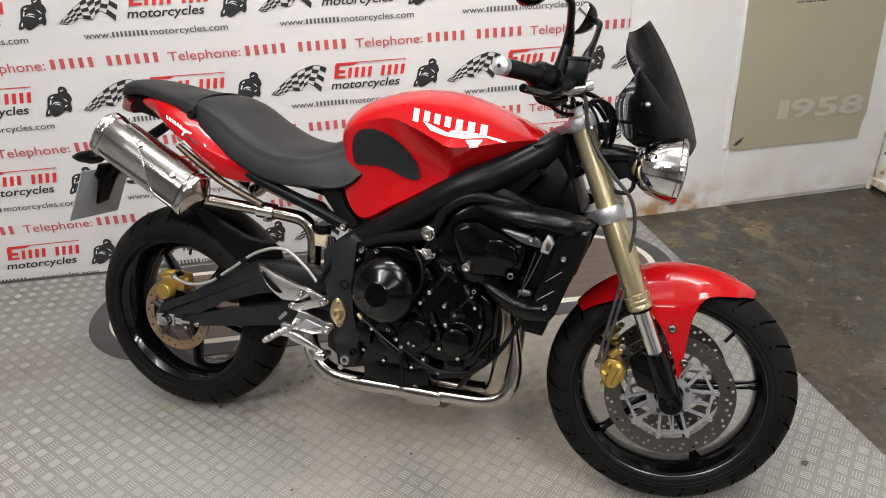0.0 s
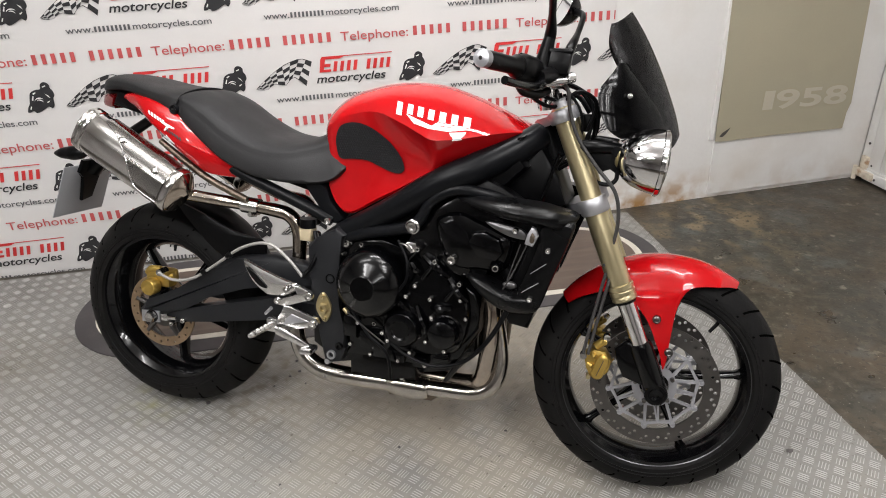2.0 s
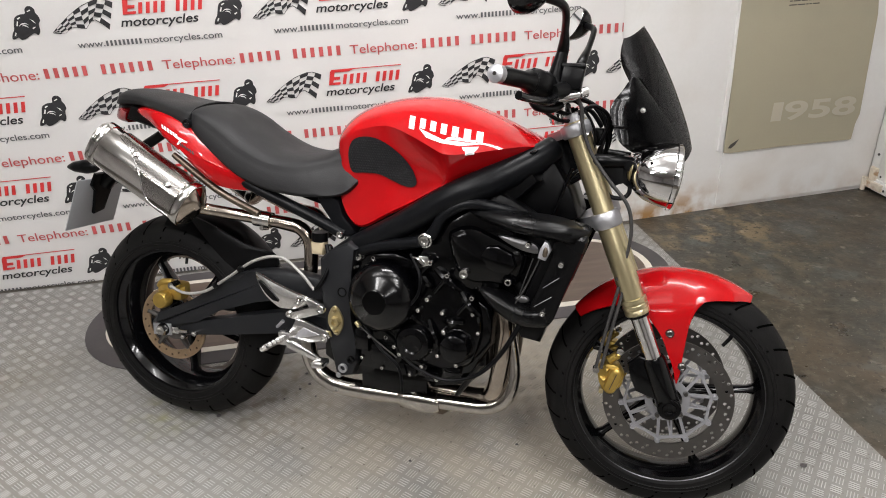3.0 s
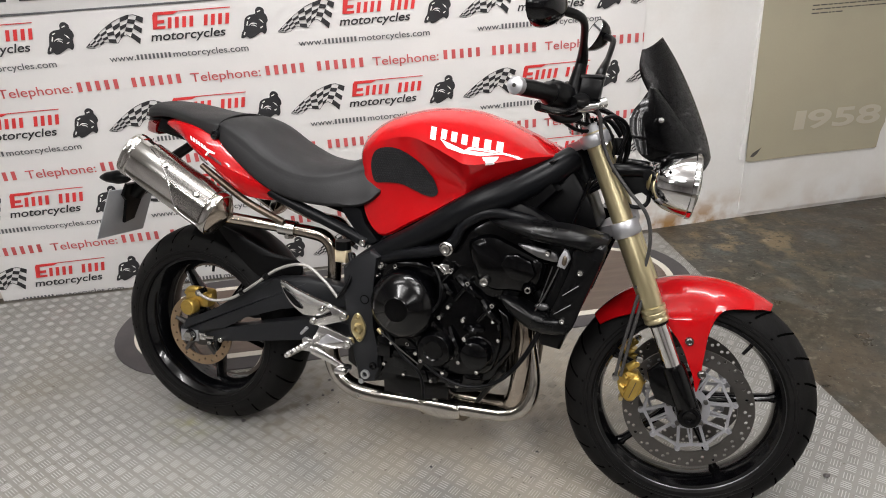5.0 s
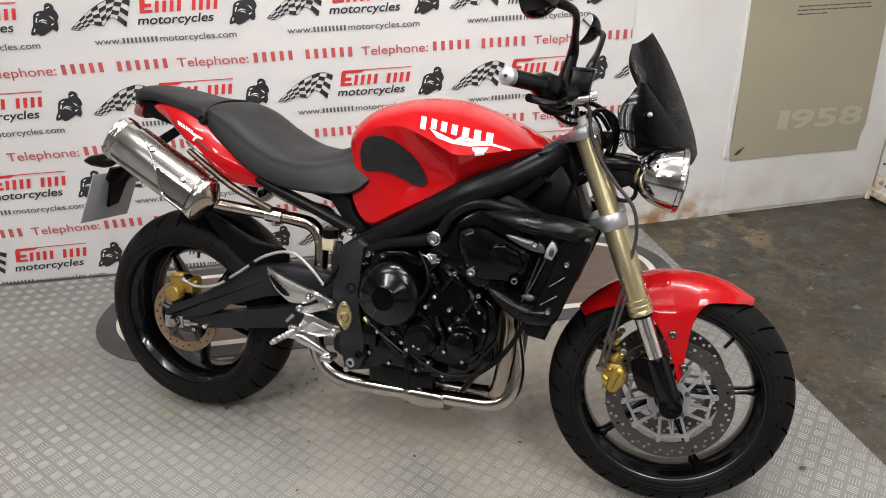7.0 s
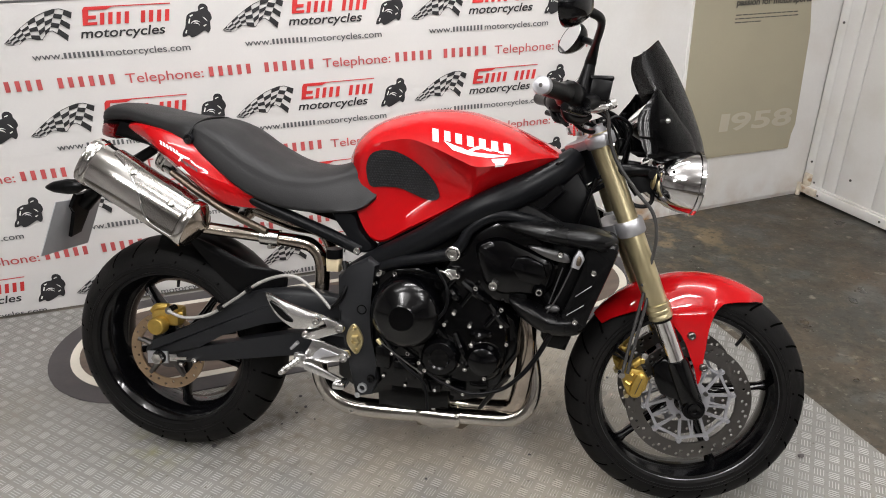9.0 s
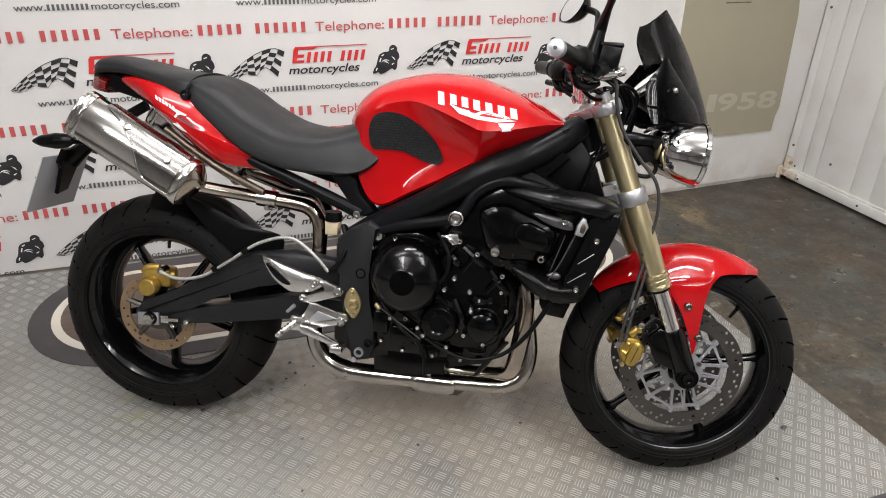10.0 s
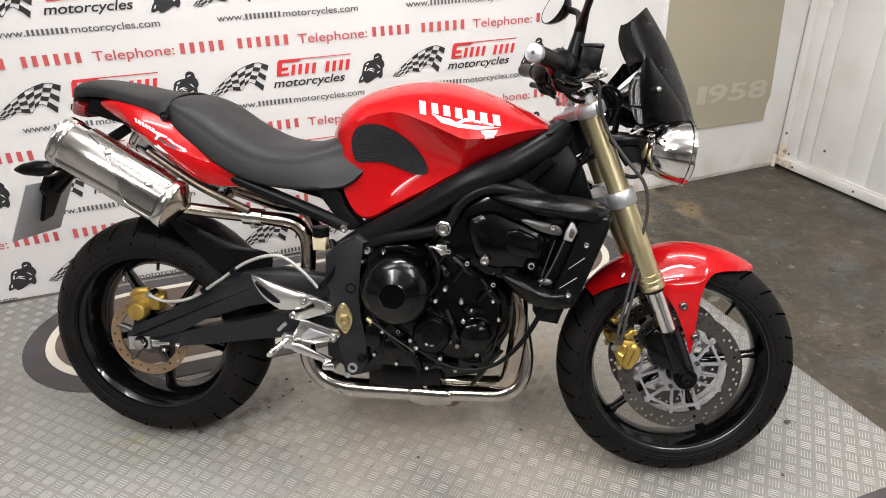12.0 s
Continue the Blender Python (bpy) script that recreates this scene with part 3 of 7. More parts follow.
def word_bm(text, x, z, width, size, shear, bold):
    t = words(text, size, INK_BLACK, None, Matrix(), "tmp", shear, bold, width)
    bm = bmesh.new()
    bm.from_mesh(t.data)
    bpy.data.objects.remove(t)
    for v in bm.verts:
        v.co = (x + v.co.x, INK_Y, z + v.co.y)
    return bm


def each_bar(name, x, z, n, pitch, h, slant, gaps, duty, material, label):
    for i in range(n):
        if i not in gaps:
            printed(name, bar_word(x + i * pitch, z, 1, pitch, h, slant, (), None, duty), material, label)


WEB = bmesh.new()


def banner_cell(ox, oz):
    """One repeat of the print; ox, oz: the lower left of its telephone word."""
    printed("telephone_word", word_bm("Telephone:", ox, oz, 0.273, 0.050, 0.0, 0.0001), INK_RED)
    each_bar("red_bar", ox + 0.294, oz, 12, 0.0342, 0.037, 0.0, (5,), 0.46, INK_RED, "plain red printed bar")
    lx = ox + 0.625
    printed("flag", flag(lx - 0.259, oz - 0.1665, 0.233, 0.121), INK_BLACK, "black chequered flag print")
    each_bar("slanted_bar", lx + 0.055, oz - 0.118, 9, 0.0270, 0.040, 0.22, (4,), 0.52, INK_LOGO, "slanted bright red bar")
    frame_ = bmesh.new()
    line = [(0, -0.118), (0.046, -0.118), (0.049, -0.108), (0.018, -0.108), (0.021, -0.098), (0.046, -0.098), (0.049, -0.086), (0.024, -0.086), (0.028, -0.068), (0.085, -0.068), (0.105, -0.060),
            (0.300, -0.060), (0.300, -0.0565), (0.016, -0.0565), (0.009, -0.066)]
    frame_.faces.new([frame_.verts.new((lx + a, INK_Y, oz + b)) for a, b in line])
    printed("logo_frame", frame_, INK_LOGO, "red hooked frame with a thin line")
    printed("motorcycles_word", word_bm("motorcycles", lx - 0.016, oz - 0.160, 0.284, 0.046, 0.25, 0.0006), INK_BLACK)
    printed("emblem", racer(lx + 0.322, oz - 0.180, 0.112, 0.114), INK_BLACK, "black motorcycle emblem")
    pale_marks(lx + 0.322, oz - 0.180, 0.112, 0.114)
    printed("web_prefix", word_bm("www.", lx - 0.186, oz - 0.225, 0.098, 0.034, 0.0, 0.0003), INK_GREY)
    bar_word(lx - 0.084, oz - 0.225, 9, 0.0150, 0.020, 0.0, (), WEB, 0.55)
    printed("web_word", word_bm("motorcycles.com", lx + 0.054, oz - 0.225, 0.288, 0.034, 0.0, 0.0003), INK_GREY)


for row in range(-1, 4):
    for col in range(-2, 3):
        banner_cell(-0.412 + CW * col, 0.878 - CH * row)
tagged(printed("small_grey_print", WEB, INK_GREY, "rows of small grey bars"), kind="stuff")

# a second sign above, of which only the feet of black letters show
upper = empty("upper_sign")
tagged(upper, "white sign with large black lettering above the banner", "sign")
part("sheet", box((-1.40, BY, 1.170), (1.0, BY + 0.006, 1.9), 0.001), BANNER, upper)
upl = bmesh.new()
for k in range(5):
    a = -1.36 + k * 0.13
    flat_strip([((a, 1.212), (a + 0.085, 1.212), (a + 0.085, 1.36), (a, 1.36))], INK_Y, upl)
part("bars", upl, INK_BLACK, upper, "black bars in place of letters", smooth=False)

# ---------------------------------------------------------------- poster
poster = empty("poster", ASKEW)
tagged(poster, "faded olive poster with a pale year printed low", "poster")
PY = -0.0155
pb = bmesh.new()
pv = [(0.540, 0.291), (0.57, 0.286), (0.85, 0.288), (1.10, 0.283), (1.250, 0.281), (1.259, 0.284), (1.262, 0.36), (1.276, 0.41), (1.244, 0.884), (1.200, 1.078), (0.512, 1.078), (0.522, 0.79)]
prism(pv, PY, PY + 0.006, 0.0, pb)
part("sheet", pb, POSTER, poster, smooth=False)
part("upper_picture", prism([(0.512, 1.082), (1.198, 1.082), (1.170, 1.75), (0.495, 1.75)], PY, PY + 0.006, 0.0), MATWOOD, poster, "dark brown picture above", smooth=False)
wm = lambda x, z: pose(x, PY - 0.004, z, 90, 0, 0)
words("1", 0.125, POSTER_PALE, poster, wm(0.765, 0.426) @ pose(0, 0, 0, 0, 0, -1.2), "year_lettering", 0.0, 0.0028, 0.056)
words("958", 0.125, POSTER_PALE, poster, wm(0.832, 0.4246) @ pose(0, 0, 0, 0, 0, -1.2), "year_lettering", 0.0, 0.0028, 0.403)
words("passion for motorsports", 0.042, POSTER_DARK, poster, wm(0.748, 1.030), "heading_lettering", 0.0, 0.0012, 0.458)
sm = bmesh.new()
for i, (w1, z1) in enumerate(((0.36, 0.984), (0.37, 0.967), (0.13, 0.950))):
    a = 0.756
    rnd = random.Random(i)
    while a < 0.756 + w1:
        b = a + 0.010 + 0.03 * rnd.random()
        flat_strip([((a, z1), (b, z1), (b, z1 + 0.005), (a, z1 + 0.005))], PY - 0.001, sm)
        a = b + 0.005
part("small_print_bars", sm, POSTER_DARK, poster, "thin dark bars of small print", smooth=False)
wing = bmesh.new()
wing.faces.new([wing.verts.new((0.556 + p[0], PY - 0.001, 0.312 + p[1])) for p in ((0.0, 0.0), (0.012, 0.018), (0.055, 0.042), (0.036, 0.012), (0.018, -0.002))])
part("emblem", wing, POSTER_DARK, poster, "small dark wing shape", smooth=False)

tread_bars()

# a black rubber mat laid in front, of which a corner shows
front_mat = box((1.05, 0.55, 0.0005), (2.10, 1.093, 0.006), 0.003)
tagged(part("rubber_floor_mat", front_mat, MATDARK), "black rubber mat lying on the tread plate and floor", "mat")

# dirt on the tread plate
def crumb(x, y, r, seed):
    bm = bmesh.new()
    bmesh.ops.create_icosphere(bm, subdivisions=1, radius=r)
    rnd = random.Random(seed)
    for v in bm.verts:
        v.co *= 0.6 + 0.7 * rnd.random()
        v.co.z = v.co.z * 0.4 + r * 0.3
    bmesh.ops.translate(bm, verts=bm.verts[:], vec=(x, y, 0.001))
    return bm


for k, (cx_, cy_, r_) in enumerate(((1.355, 1.375, 0.010), (-0.125, 2.055, 0.008), (-0.25, 1.94, 0.007), (0.03, 2.04, 0.006), (0.15, 1.42, 0.004), (0.62, 1.62, 0.005), (0.31, 1.62, 0.005), (1.02, 1.88, 0.006), (0.93, 1.74, 0.004), (-0.02, 1.55, 0.004), (0.00, 2.02, 0.005), (-0.05, 1.98, 0.004), (0.05, 1.97, 0.004), (-0.16, 2.10, 0.006), (0.09, 2.06, 0.005), (0.02, 2.10, 0.007), (0.15, 1.98, 0.004), (-0.08, 2.13, 0.004), (1.19, 1.22, 0.006))):
    tagged(part("dirt_crumb", crumb(cx_, cy_, r_, 3 + k), MATDARK), "dark crumb of dirt on the tread plate", "dirt", "crumbs on the tread plate")

# ---------------------------------------------------------------- the motorcycle
# Its own axes: x forward from the rear axle, y to its left, z up; it leans to its left on the side stand.
LEAN, HEADING, STEER = 13.03, -27.85, 10.0
bike = empty("motorcycle", pose(-0.320, 1.998, 0.002, 0, 0, HEADING) @ pose(0, 0, 0, -LEAN, 0, 0))
tagged(bike, "red naked sports motorcycle leaning on its side stand", "motorcycle")
RAKE = radians(24.3)
AXIS = Vector((-math.sin(RAKE), 0, math.cos(RAKE)))
FOOT = Vector((1.4903, 0, 0))
SWIVEL = Vector((1.240, -0.100, 0.634))
TURNED = Matrix.Translation(FOOT) @ Matrix.Rotation(radians(STEER), 4, AXIS) @ Matrix.Translation(SWIVEL - FOOT) @ Matrix.Rotation(radians(-5.0), 4, AXIS) @ Matrix.Translation(-SWIVEL)


def bpart(name, bm, material, label="", parent=None, smooth=True, front=False, angle=40):
    """A part of the motorcycle; front: it turns with the handlebar."""
    ob = part(name, bm, material, parent or bike, label, smooth, angle)
    if front and not parent:
        ob.matrix_basis = TURNED
    return ob


def ring_plate(r0, r1, y0, y1, centre, holes=(), seg=72, hole_seg=8, bm=None):
    """A flat ring with drilled holes: (radius, angle, hole radius)."""
    bm = bm or bmesh.new()
    edges = []

    def circle(cx, cz, r, n):
        vs = [bm.verts.new((cx + r * math.cos(2 * math.pi * i / n), y0, cz + r * math.sin(2 * math.pi * i / n))) for i in range(n)]
        edges.extend(bm.edges.new((vs[i], vs[(i + 1) % n])) for i in range(n))
    circle(centre[0], centre[1], r1, seg)
    circle(centre[0], centre[1], r0, seg)
    for hr, ha, rr in holes:
        circle(centre[0] + hr * math.cos(ha), centre[1] + hr * math.sin(ha), rr, hole_seg)
    made = bmesh.ops.triangle_fill(bm, use_beauty=True, edges=edges)
    faces = [f for f in made["geom"] if isinstance(f, bmesh.types.BMFace)]
    # the fill also closes the holes: open them again
    shut = []
    for f in faces:
        c = f.calc_center_median()
        d = math.hypot(c.x - centre[0], c.z - centre[1])
        if d < r0 * 0.985 or any(math.hypot(c.x - centre[0] - hr * math.cos(ha), c.z - centre[1] - hr * math.sin(ha)) < rr * 0.6 for hr, ha, rr in holes):
            shut.append(f)
    bmesh.ops.delete(bm, geom=shut, context="FACES")
    ret = bmesh.ops.extrude_face_region(bm, geom=bm.faces[:])
    for v in ret["geom"]:
        if isinstance(v, bmesh.types.BMVert):
            v.co.y = y1
    return bm


# ---- wheels
def tyre_profile(radius, half, rim_r, height):
    pts = []
    for i in range(13):
        a = radians(-100 + 200 * i / 12)
        pts.append((radius - height + height * math.cos(a) ** 1 if abs(a) < math.pi / 2 else radius - height + height * math.cos(a), half * math.sin(a)))
    return [(rim_r, -half * 0.78)] + pts + [(rim_r, half * 0.78), (rim_r - 0.008, half * 0.7), (rim_r - 0.008, -half * 0.7)]


def grooves(cx, cz, radius, half, height, n, seed):
    """Tread grooves: thin strips laid on the crown, coloured dark like shade in a cut."""
    bm = bmesh.new()
    for k in range(n):
        a0 = 2 * math.pi * k / n
        for side in (-1, 1):
            rows = []
            for s in range(7):
                u = s / 6
                y = side * half * (0.12 + 0.86 * u)
                a = a0 + (0.5 * math.pi / n if side > 0 else 0) + 0.13 * u ** 1.5
                c = math.asin(min(1, abs(y) / half))
                r = radius - height + height * math.cos(c) + 0.0006
                w = 0.0034 / radius * (1.0 - 0.4 * abs(u - 0.6))
                rows.append([bm.verts.new((cx + r * math.cos(a + q), y, cz + r * math.sin(a + q))) for q in (-w, w)])
            for p, q in zip(rows, rows[1:]):
                bm.faces.new((p[0], p[1], q[1], q[0]))
    return bm


def rim_profile(half, r_out, k):
    """k: how deep the well of the rim is."""
    return [(r_out + 0.004, -half), (r_out + 0.006, -half + 0.006), (r_out - 0.012 * k, -half + 0.014), (r_out - 0.026 * k, -half * 0.45), (r_out - 0.034 * k, 0), (r_out - 0.026 * k, half * 0.45),
            (r_out - 0.012 * k, half - 0.014), (r_out + 0.006, half - 0.006), (r_out + 0.004, half), (r_out - 0.006, half), (r_out - 0.007 - 0.015 * k, half - 0.016), (r_out - 0.008 - 0.032 * k, half * 0.4),
            (r_out - 0.008 - 0.038 * k, 0), (r_out - 0.008 - 0.032 * k, -half * 0.4), (r_out - 0.007 - 0.015 * k, -half + 0.016), (r_out - 0.006, -half)]


def spoke(cx, cz, ang, r0, r1, depth, w0=0.032, w1=0.020):
    """One cast spoke, thick at the hub, forking slightly into the rim."""
    d, n = Vector((math.cos(ang), 0, math.sin(ang))), Vector((-math.sin(ang), 0, math.cos(ang)))
    rings = []
    for u in (0, 0.15, 0.4, 0.7, 0.9, 1.0):
        r = r0 + (r1 - r0) * u
        w = w0 * (1 - u) + w1 * u + (0.012 if u > 0.95 else 0) - 0.006 * math.sin(u * math.pi)
        h = depth * (1 - 0.45 * u)
        c = Vector((cx, 0, cz)) + d * r
        rings.append([c + n * w / 2 * math.cos(a) * (1.0 if abs(math.cos(a)) > 0.5 else 1.0) + Vector((0, h / 2 * math.sin(a), 0)) for a in (2 * math.pi * k / 12 for k in range(12))])
    return loft(rings)


def wheel(name, cx, cz, radius, half, height, rim_half, first, front):
    rim = bpart(name, lathe(rim_profile(rim_half, 0.2185, 0.25 if front else 0.8), (cx, 0, cz), 96), RIM, "black cast five-spoke wheel", None, True, front)
    hub = lathe([(0.012, -rim_half * 1.15), (0.030, -rim_half * 1.15), (0.034, -rim_half * 0.9), (0.045, -rim_half * 0.5), (0.045, rim_half * 0.5), (0.034, rim_half * 0.9), (0.030, rim_half * 1.15),
                 (0.012, rim_half * 1.15)], (cx, 0, cz), 32)
    part("hub", hub, RIM, rim)
    for k in range(5):
        part("spoke", spoke(cx, cz, radians(first + 72 * k), 0.035, 0.206 if front else 0.190, rim_half * 0.9), RIM, rim)
    tyre = part("tyre", lathe(tyre_profile(radius, half, 0.2185, height), (cx, 0, cz), 128), RUBBER, rim, "worn black road tyre")
    tagged(part("tread_groove", grooves(cx, cz, radius, half, height, 26 if front else 24, 1), GROOVE, rim), "dark strips painted as shaded tread grooves", kind="stuff")
    for s in (-1, 1):
        part("rim_edge", lathe([(0.2205, s * rim_half), (0.2225, s * (rim_half + 0.0015)), (0.2250, s * (rim_half + 0.0005)), (0.2245, s * (rim_half - 0.003)), (0.2205, s * (rim_half - 0.003))], (cx, 0, cz), 96), RIMLIP, rim)
        for rr, hh in ((0.238, 0.0012), (0.246, 0.0008)):
            c = math.acos(max(-1.0, (rr - radius + height) / height))
            yy = s * half * math.sin(c)
            part("sidewall_line", lathe([(rr - 0.0016, yy - s * 0.001), (rr, yy + s * hh), (rr + 0.0016, yy - s * 0.001)], (cx, 0, cz), 96), RUBBER, rim)
    vr = 0.194 if front else 0.178
    vx, vz = cx + vr * math.cos(radians(first + 40)), cz + vr * math.sin(radians(first + 40))
    part("valve", cyl((vx + 0.012 * math.cos(radians(first + 40)), 0, vz + 0.012 * math.sin(radians(first + 40))), (vx - 0.018 * math.cos(radians(first + 40)), -0.01, vz - 0.018 * math.sin(radians(first + 40))), 0.005, 0.004), BLACK, rim)
    return rim


FX, FZ, RX, RZ = 1.378, 0.306, 0.004, 0.315
front_wheel = wheel("front_wheel", FX, FZ, 0.2965, 0.059, 0.059, 0.050, 8, True)
rear_wheel = wheel("rear_wheel", RX, RZ, 0.312, 0.088, 0.076, 0.076, 53, False)


# ---- front brake discs, each with its light alloy carrier
def front_disc(y):
    holes = []
    for k in range(30):
        a = 2 * math.pi * k / 30
        holes += [(0.1440, a, 0.0042), (0.1350, a + 0.075, 0.0042)] if k % 3 else [(0.1395, a, 0.0042), (0.1295, a + 0.06, 0.0042)]
    disc = bpart("front_brake_disc", ring_plate(0.113, 0.151, y - 0.0025, y + 0.0025, (FX, FZ), holes, 96), DISC, "drilled steel brake disc", None, True, True, 30)
    car = ring_plate(0.034, 0.052, y - 0.004, y + 0.003, (FX, FZ), (), 40)

    def at(r, a):
        return Vector((FX + r * math.cos(a), 0, FZ + r * math.sin(a)))

    def bar(p, q, w0, w1):
        n = (q - p).normalized().cross(Vector((0, 1, 0)))
        part("carrier_arm", loft([[p + n * w0 + Vector((0, yy, 0)), p - n * w0 + Vector((0, yy, 0)), q - n * w1 + Vector((0, yy, 0)), q + n * w1 + Vector((0, yy, 0))] for yy in (y - 0.0035, y + 0.002)]), CARRIER, disc)
    pitch = 2 * math.pi / 10
    for k in range(10):
        a = pitch * k + 0.2
        part("carrier_lug", lathe([(0.0, -0.0045), (0.0066, -0.0045), (0.0068, 0.003), (0.0, 0.003)], (FX + 0.1055 * math.cos(a), y, FZ + 0.1055 * math.sin(a)), 14, False), CARRIER, disc)
        inner = pitch * (k - k % 2 + 0.5) + 0.2
        bar(at(0.046, inner + (-0.10 if k % 2 == 0 else 0.10)), at(0.104, a), 0.0036, 0.0034)
        bar(at(0.048, a + (0.22 if k % 2 else -0.22)), at(0.096, a + (0.30 if k % 2 else -0.30)), 0.0022, 0.0020)
        bar(at(0.101, a), at(0.095, a + pitch / 2), 0.0040, 0.0028)
        bar(at(0.095, a + pitch / 2), at(0.101, a + pitch), 0.0028, 0.0040)
    part("carrier", car, CARRIER, disc, "grey alloy disc carrier")
    for k in range(10):
        a = 2 * math.pi * k / 10 + 0.2
        part("bobbin", lathe([(0.0, -0.006), (0.004, -0.006), (0.0048, -0.004), (0.0062, -0.0055), (0.0066, 0.004), (0.0, 0.004)], (FX + 0.1085 * math.cos(a), y, FZ + 0.1085 * math.sin(a)), 16, False), CARRIER, disc)
    for k in range(5):
        a = 2 * math.pi * k / 5 + 0.5
        part("carrier_bolt", lathe([(0.0, -0.011), (0.005, -0.011), (0.006, -0.004), (0.006, 0.0)], (FX + 0.045 * math.cos(a), y, FZ + 0.045 * math.sin(a)), 12, False), DISC, disc)


front_disc(-0.066)
front_disc(0.066)

# ---- rear brake disc and caliper
rh = []
for k in range(26):
    a = 2 * math.pi * k / 26
    rh.append((0.100 if k % 2 else 0.092, a, 0.0040))
rear_disc = bpart("rear_brake_disc", ring_plate(0.082, 0.110, -0.0925, -0.088, (RX, RZ), rh, 80), DISCRUST, "drilled rear brake disc with rust tint", angle=30)
part("carrier", ring_plate(0.03, 0.05, -0.090, -0.084, (RX, RZ), (), 32), DISC, rear_disc)
for k in range(5):
    a = 2 * math.pi * k / 5 + 0.3
    part("carrier_arm", tube([(0.045 * math.cos(a), -0.087, RZ + 0.045 * math.sin(a)), (0.088 * math.cos(a), -0.089, RZ + 0.088 * math.sin(a))], [0.010, 0.007], 8, smooth=False), DISC, rear_disc)

cal = bpart("rear_caliper", box((-0.020, -0.125, 0.398), (0.062, -0.075, 0.450), 0.012), CALIPER, "gold rear brake caliper")
part("piston_cap", lathe([(0.0, -0.028), (0.021, -0.028), (0.024, -0.024), (0.025, 0.0), (0.0, 0.0)], (0.012, -0.128, 0.405), 28, False), CALIPER, cal)
part("lug", tube([(-0.016, -0.116, 0.436), (0.0, -0.118, 0.450), (0.03, -0.116, 0.452)], [0.009, 0.010, 0.009], 10), CALIPER, cal)
part("slider", cyl((0.050, -0.115, 0.430), (0.070, -0.110, 0.434), 0.009), CALIPER, cal)
part("banjo", cyl((0.05, -0.150, 0.452), (0.05, -0.12, 0.452), 0.010), BOLT, cal)
part("bracket", prism([(-0.035, 0.33), (0.03, 0.33), (0.04, 0.42), (-0.01, 0.43)], -0.108, -0.094, 0.003), ENGINE, cal)
bpart("rear_brake_hose", tube([(0.05, -0.150, 0.452), (0.10, -0.155, 0.440), (0.17, -0.158, 0.455), (0.24, -0.155, 0.50), (0.32, -0.150, 0.555), (0.40, -0.150, 0.575), (0.46, -0.152, 0.54), (0.50, -0.155, 0.50)], 0.0042, 10, 8), HOSE, "braided brake hose")
for hx, hz in ((0.205, 0.478), (0.285, 0.532)):
    bpart("hose_clip", cyl((hx - 0.006, -0.157, hz - 0.004), (hx + 0.006, -0.157, hz + 0.004), 0.0085, None, 10), BLACK)

# ---- swingarm
swing = bpart("swingarm", prism([(-0.035, 0.335), (0.004, 0.350), (0.10, 0.410), (0.21, 0.480), (0.26, 0.509), (0.30, 0.522), (0.40, 0.539), (0.52, 0.527), (0.56, 0.48), (0.52, 0.455), (0.40, 0.472), (0.31, 0.453), (0.20, 0.397), (0.130, 0.356), (0.06, 0.325), (0.0, 0.312), (-0.035, 0.318)], -0.142, -0.092, 0.016), SWINGPAINT, "satin charcoal braced swingarm")
part("lower_arm", prism([(0.05, 0.332), (0.139, 0.357), (0.30, 0.397), (0.42, 0.425), (0.54, 0.435), (0.55, 0.375), (0.40, 0.360), (0.20, 0.325), (0.06, 0.300)], -0.138, -0.096, 0.013), SWINGPAINT, swing)
part("arm", prism([(-0.035, 0.34), (0.10, 0.37), (0.40, 0.45), (0.56, 0.47), (0.55, 0.385), (0.30, 0.345), (0.06, 0.295), (-0.035, 0.30)], 0.098, 0.140, 0.010), SWINGPAINT, swing)
part("cross_brace", box((0.40, -0.10, 0.40), (0.52, 0.10, 0.49), 0.015), SWINGPAINT, swing)
part("axle_plate", prism([(-0.020, 0.298), (0.040, 0.303), (0.040, 0.337), (-0.020, 0.333)], -0.150, -0.142, 0.003), ALUSATIN, swing, "bright chain adjuster plate")
part("adjuster_plate", prism([(0.044, 0.310), (0.066, 0.311), (0.066, 0.331), (0.044, 0.330)], -0.149, -0.142, 0.002), ALU, swing)
part("axle_ring", lathe([(0.014, -0.004), (0.0185, -0.004), (0.019, 0.0), (0.014, 0.0)], (0.017, -0.150, 0.320), 20), ENGINE, swing)
part("axle_nut", lathe([(0.0, -0.012), (0.006, -0.014), (0.015, -0.014), (0.017, 0.0), (0.0, 0.0)], (0.017, -0.152, 0.320), 6, False), BOLT, swing)
part("adjuster_bolt", cyl((0.055, -0.146, 0.319), (0.095, -0.146, 0.322), 0.005), BOLT, swing)
bolt(bike, 0.115, -0.142, 0.318, 0.008)
bolt(bike, 0.075, -0.140, 0.302, 0.007)

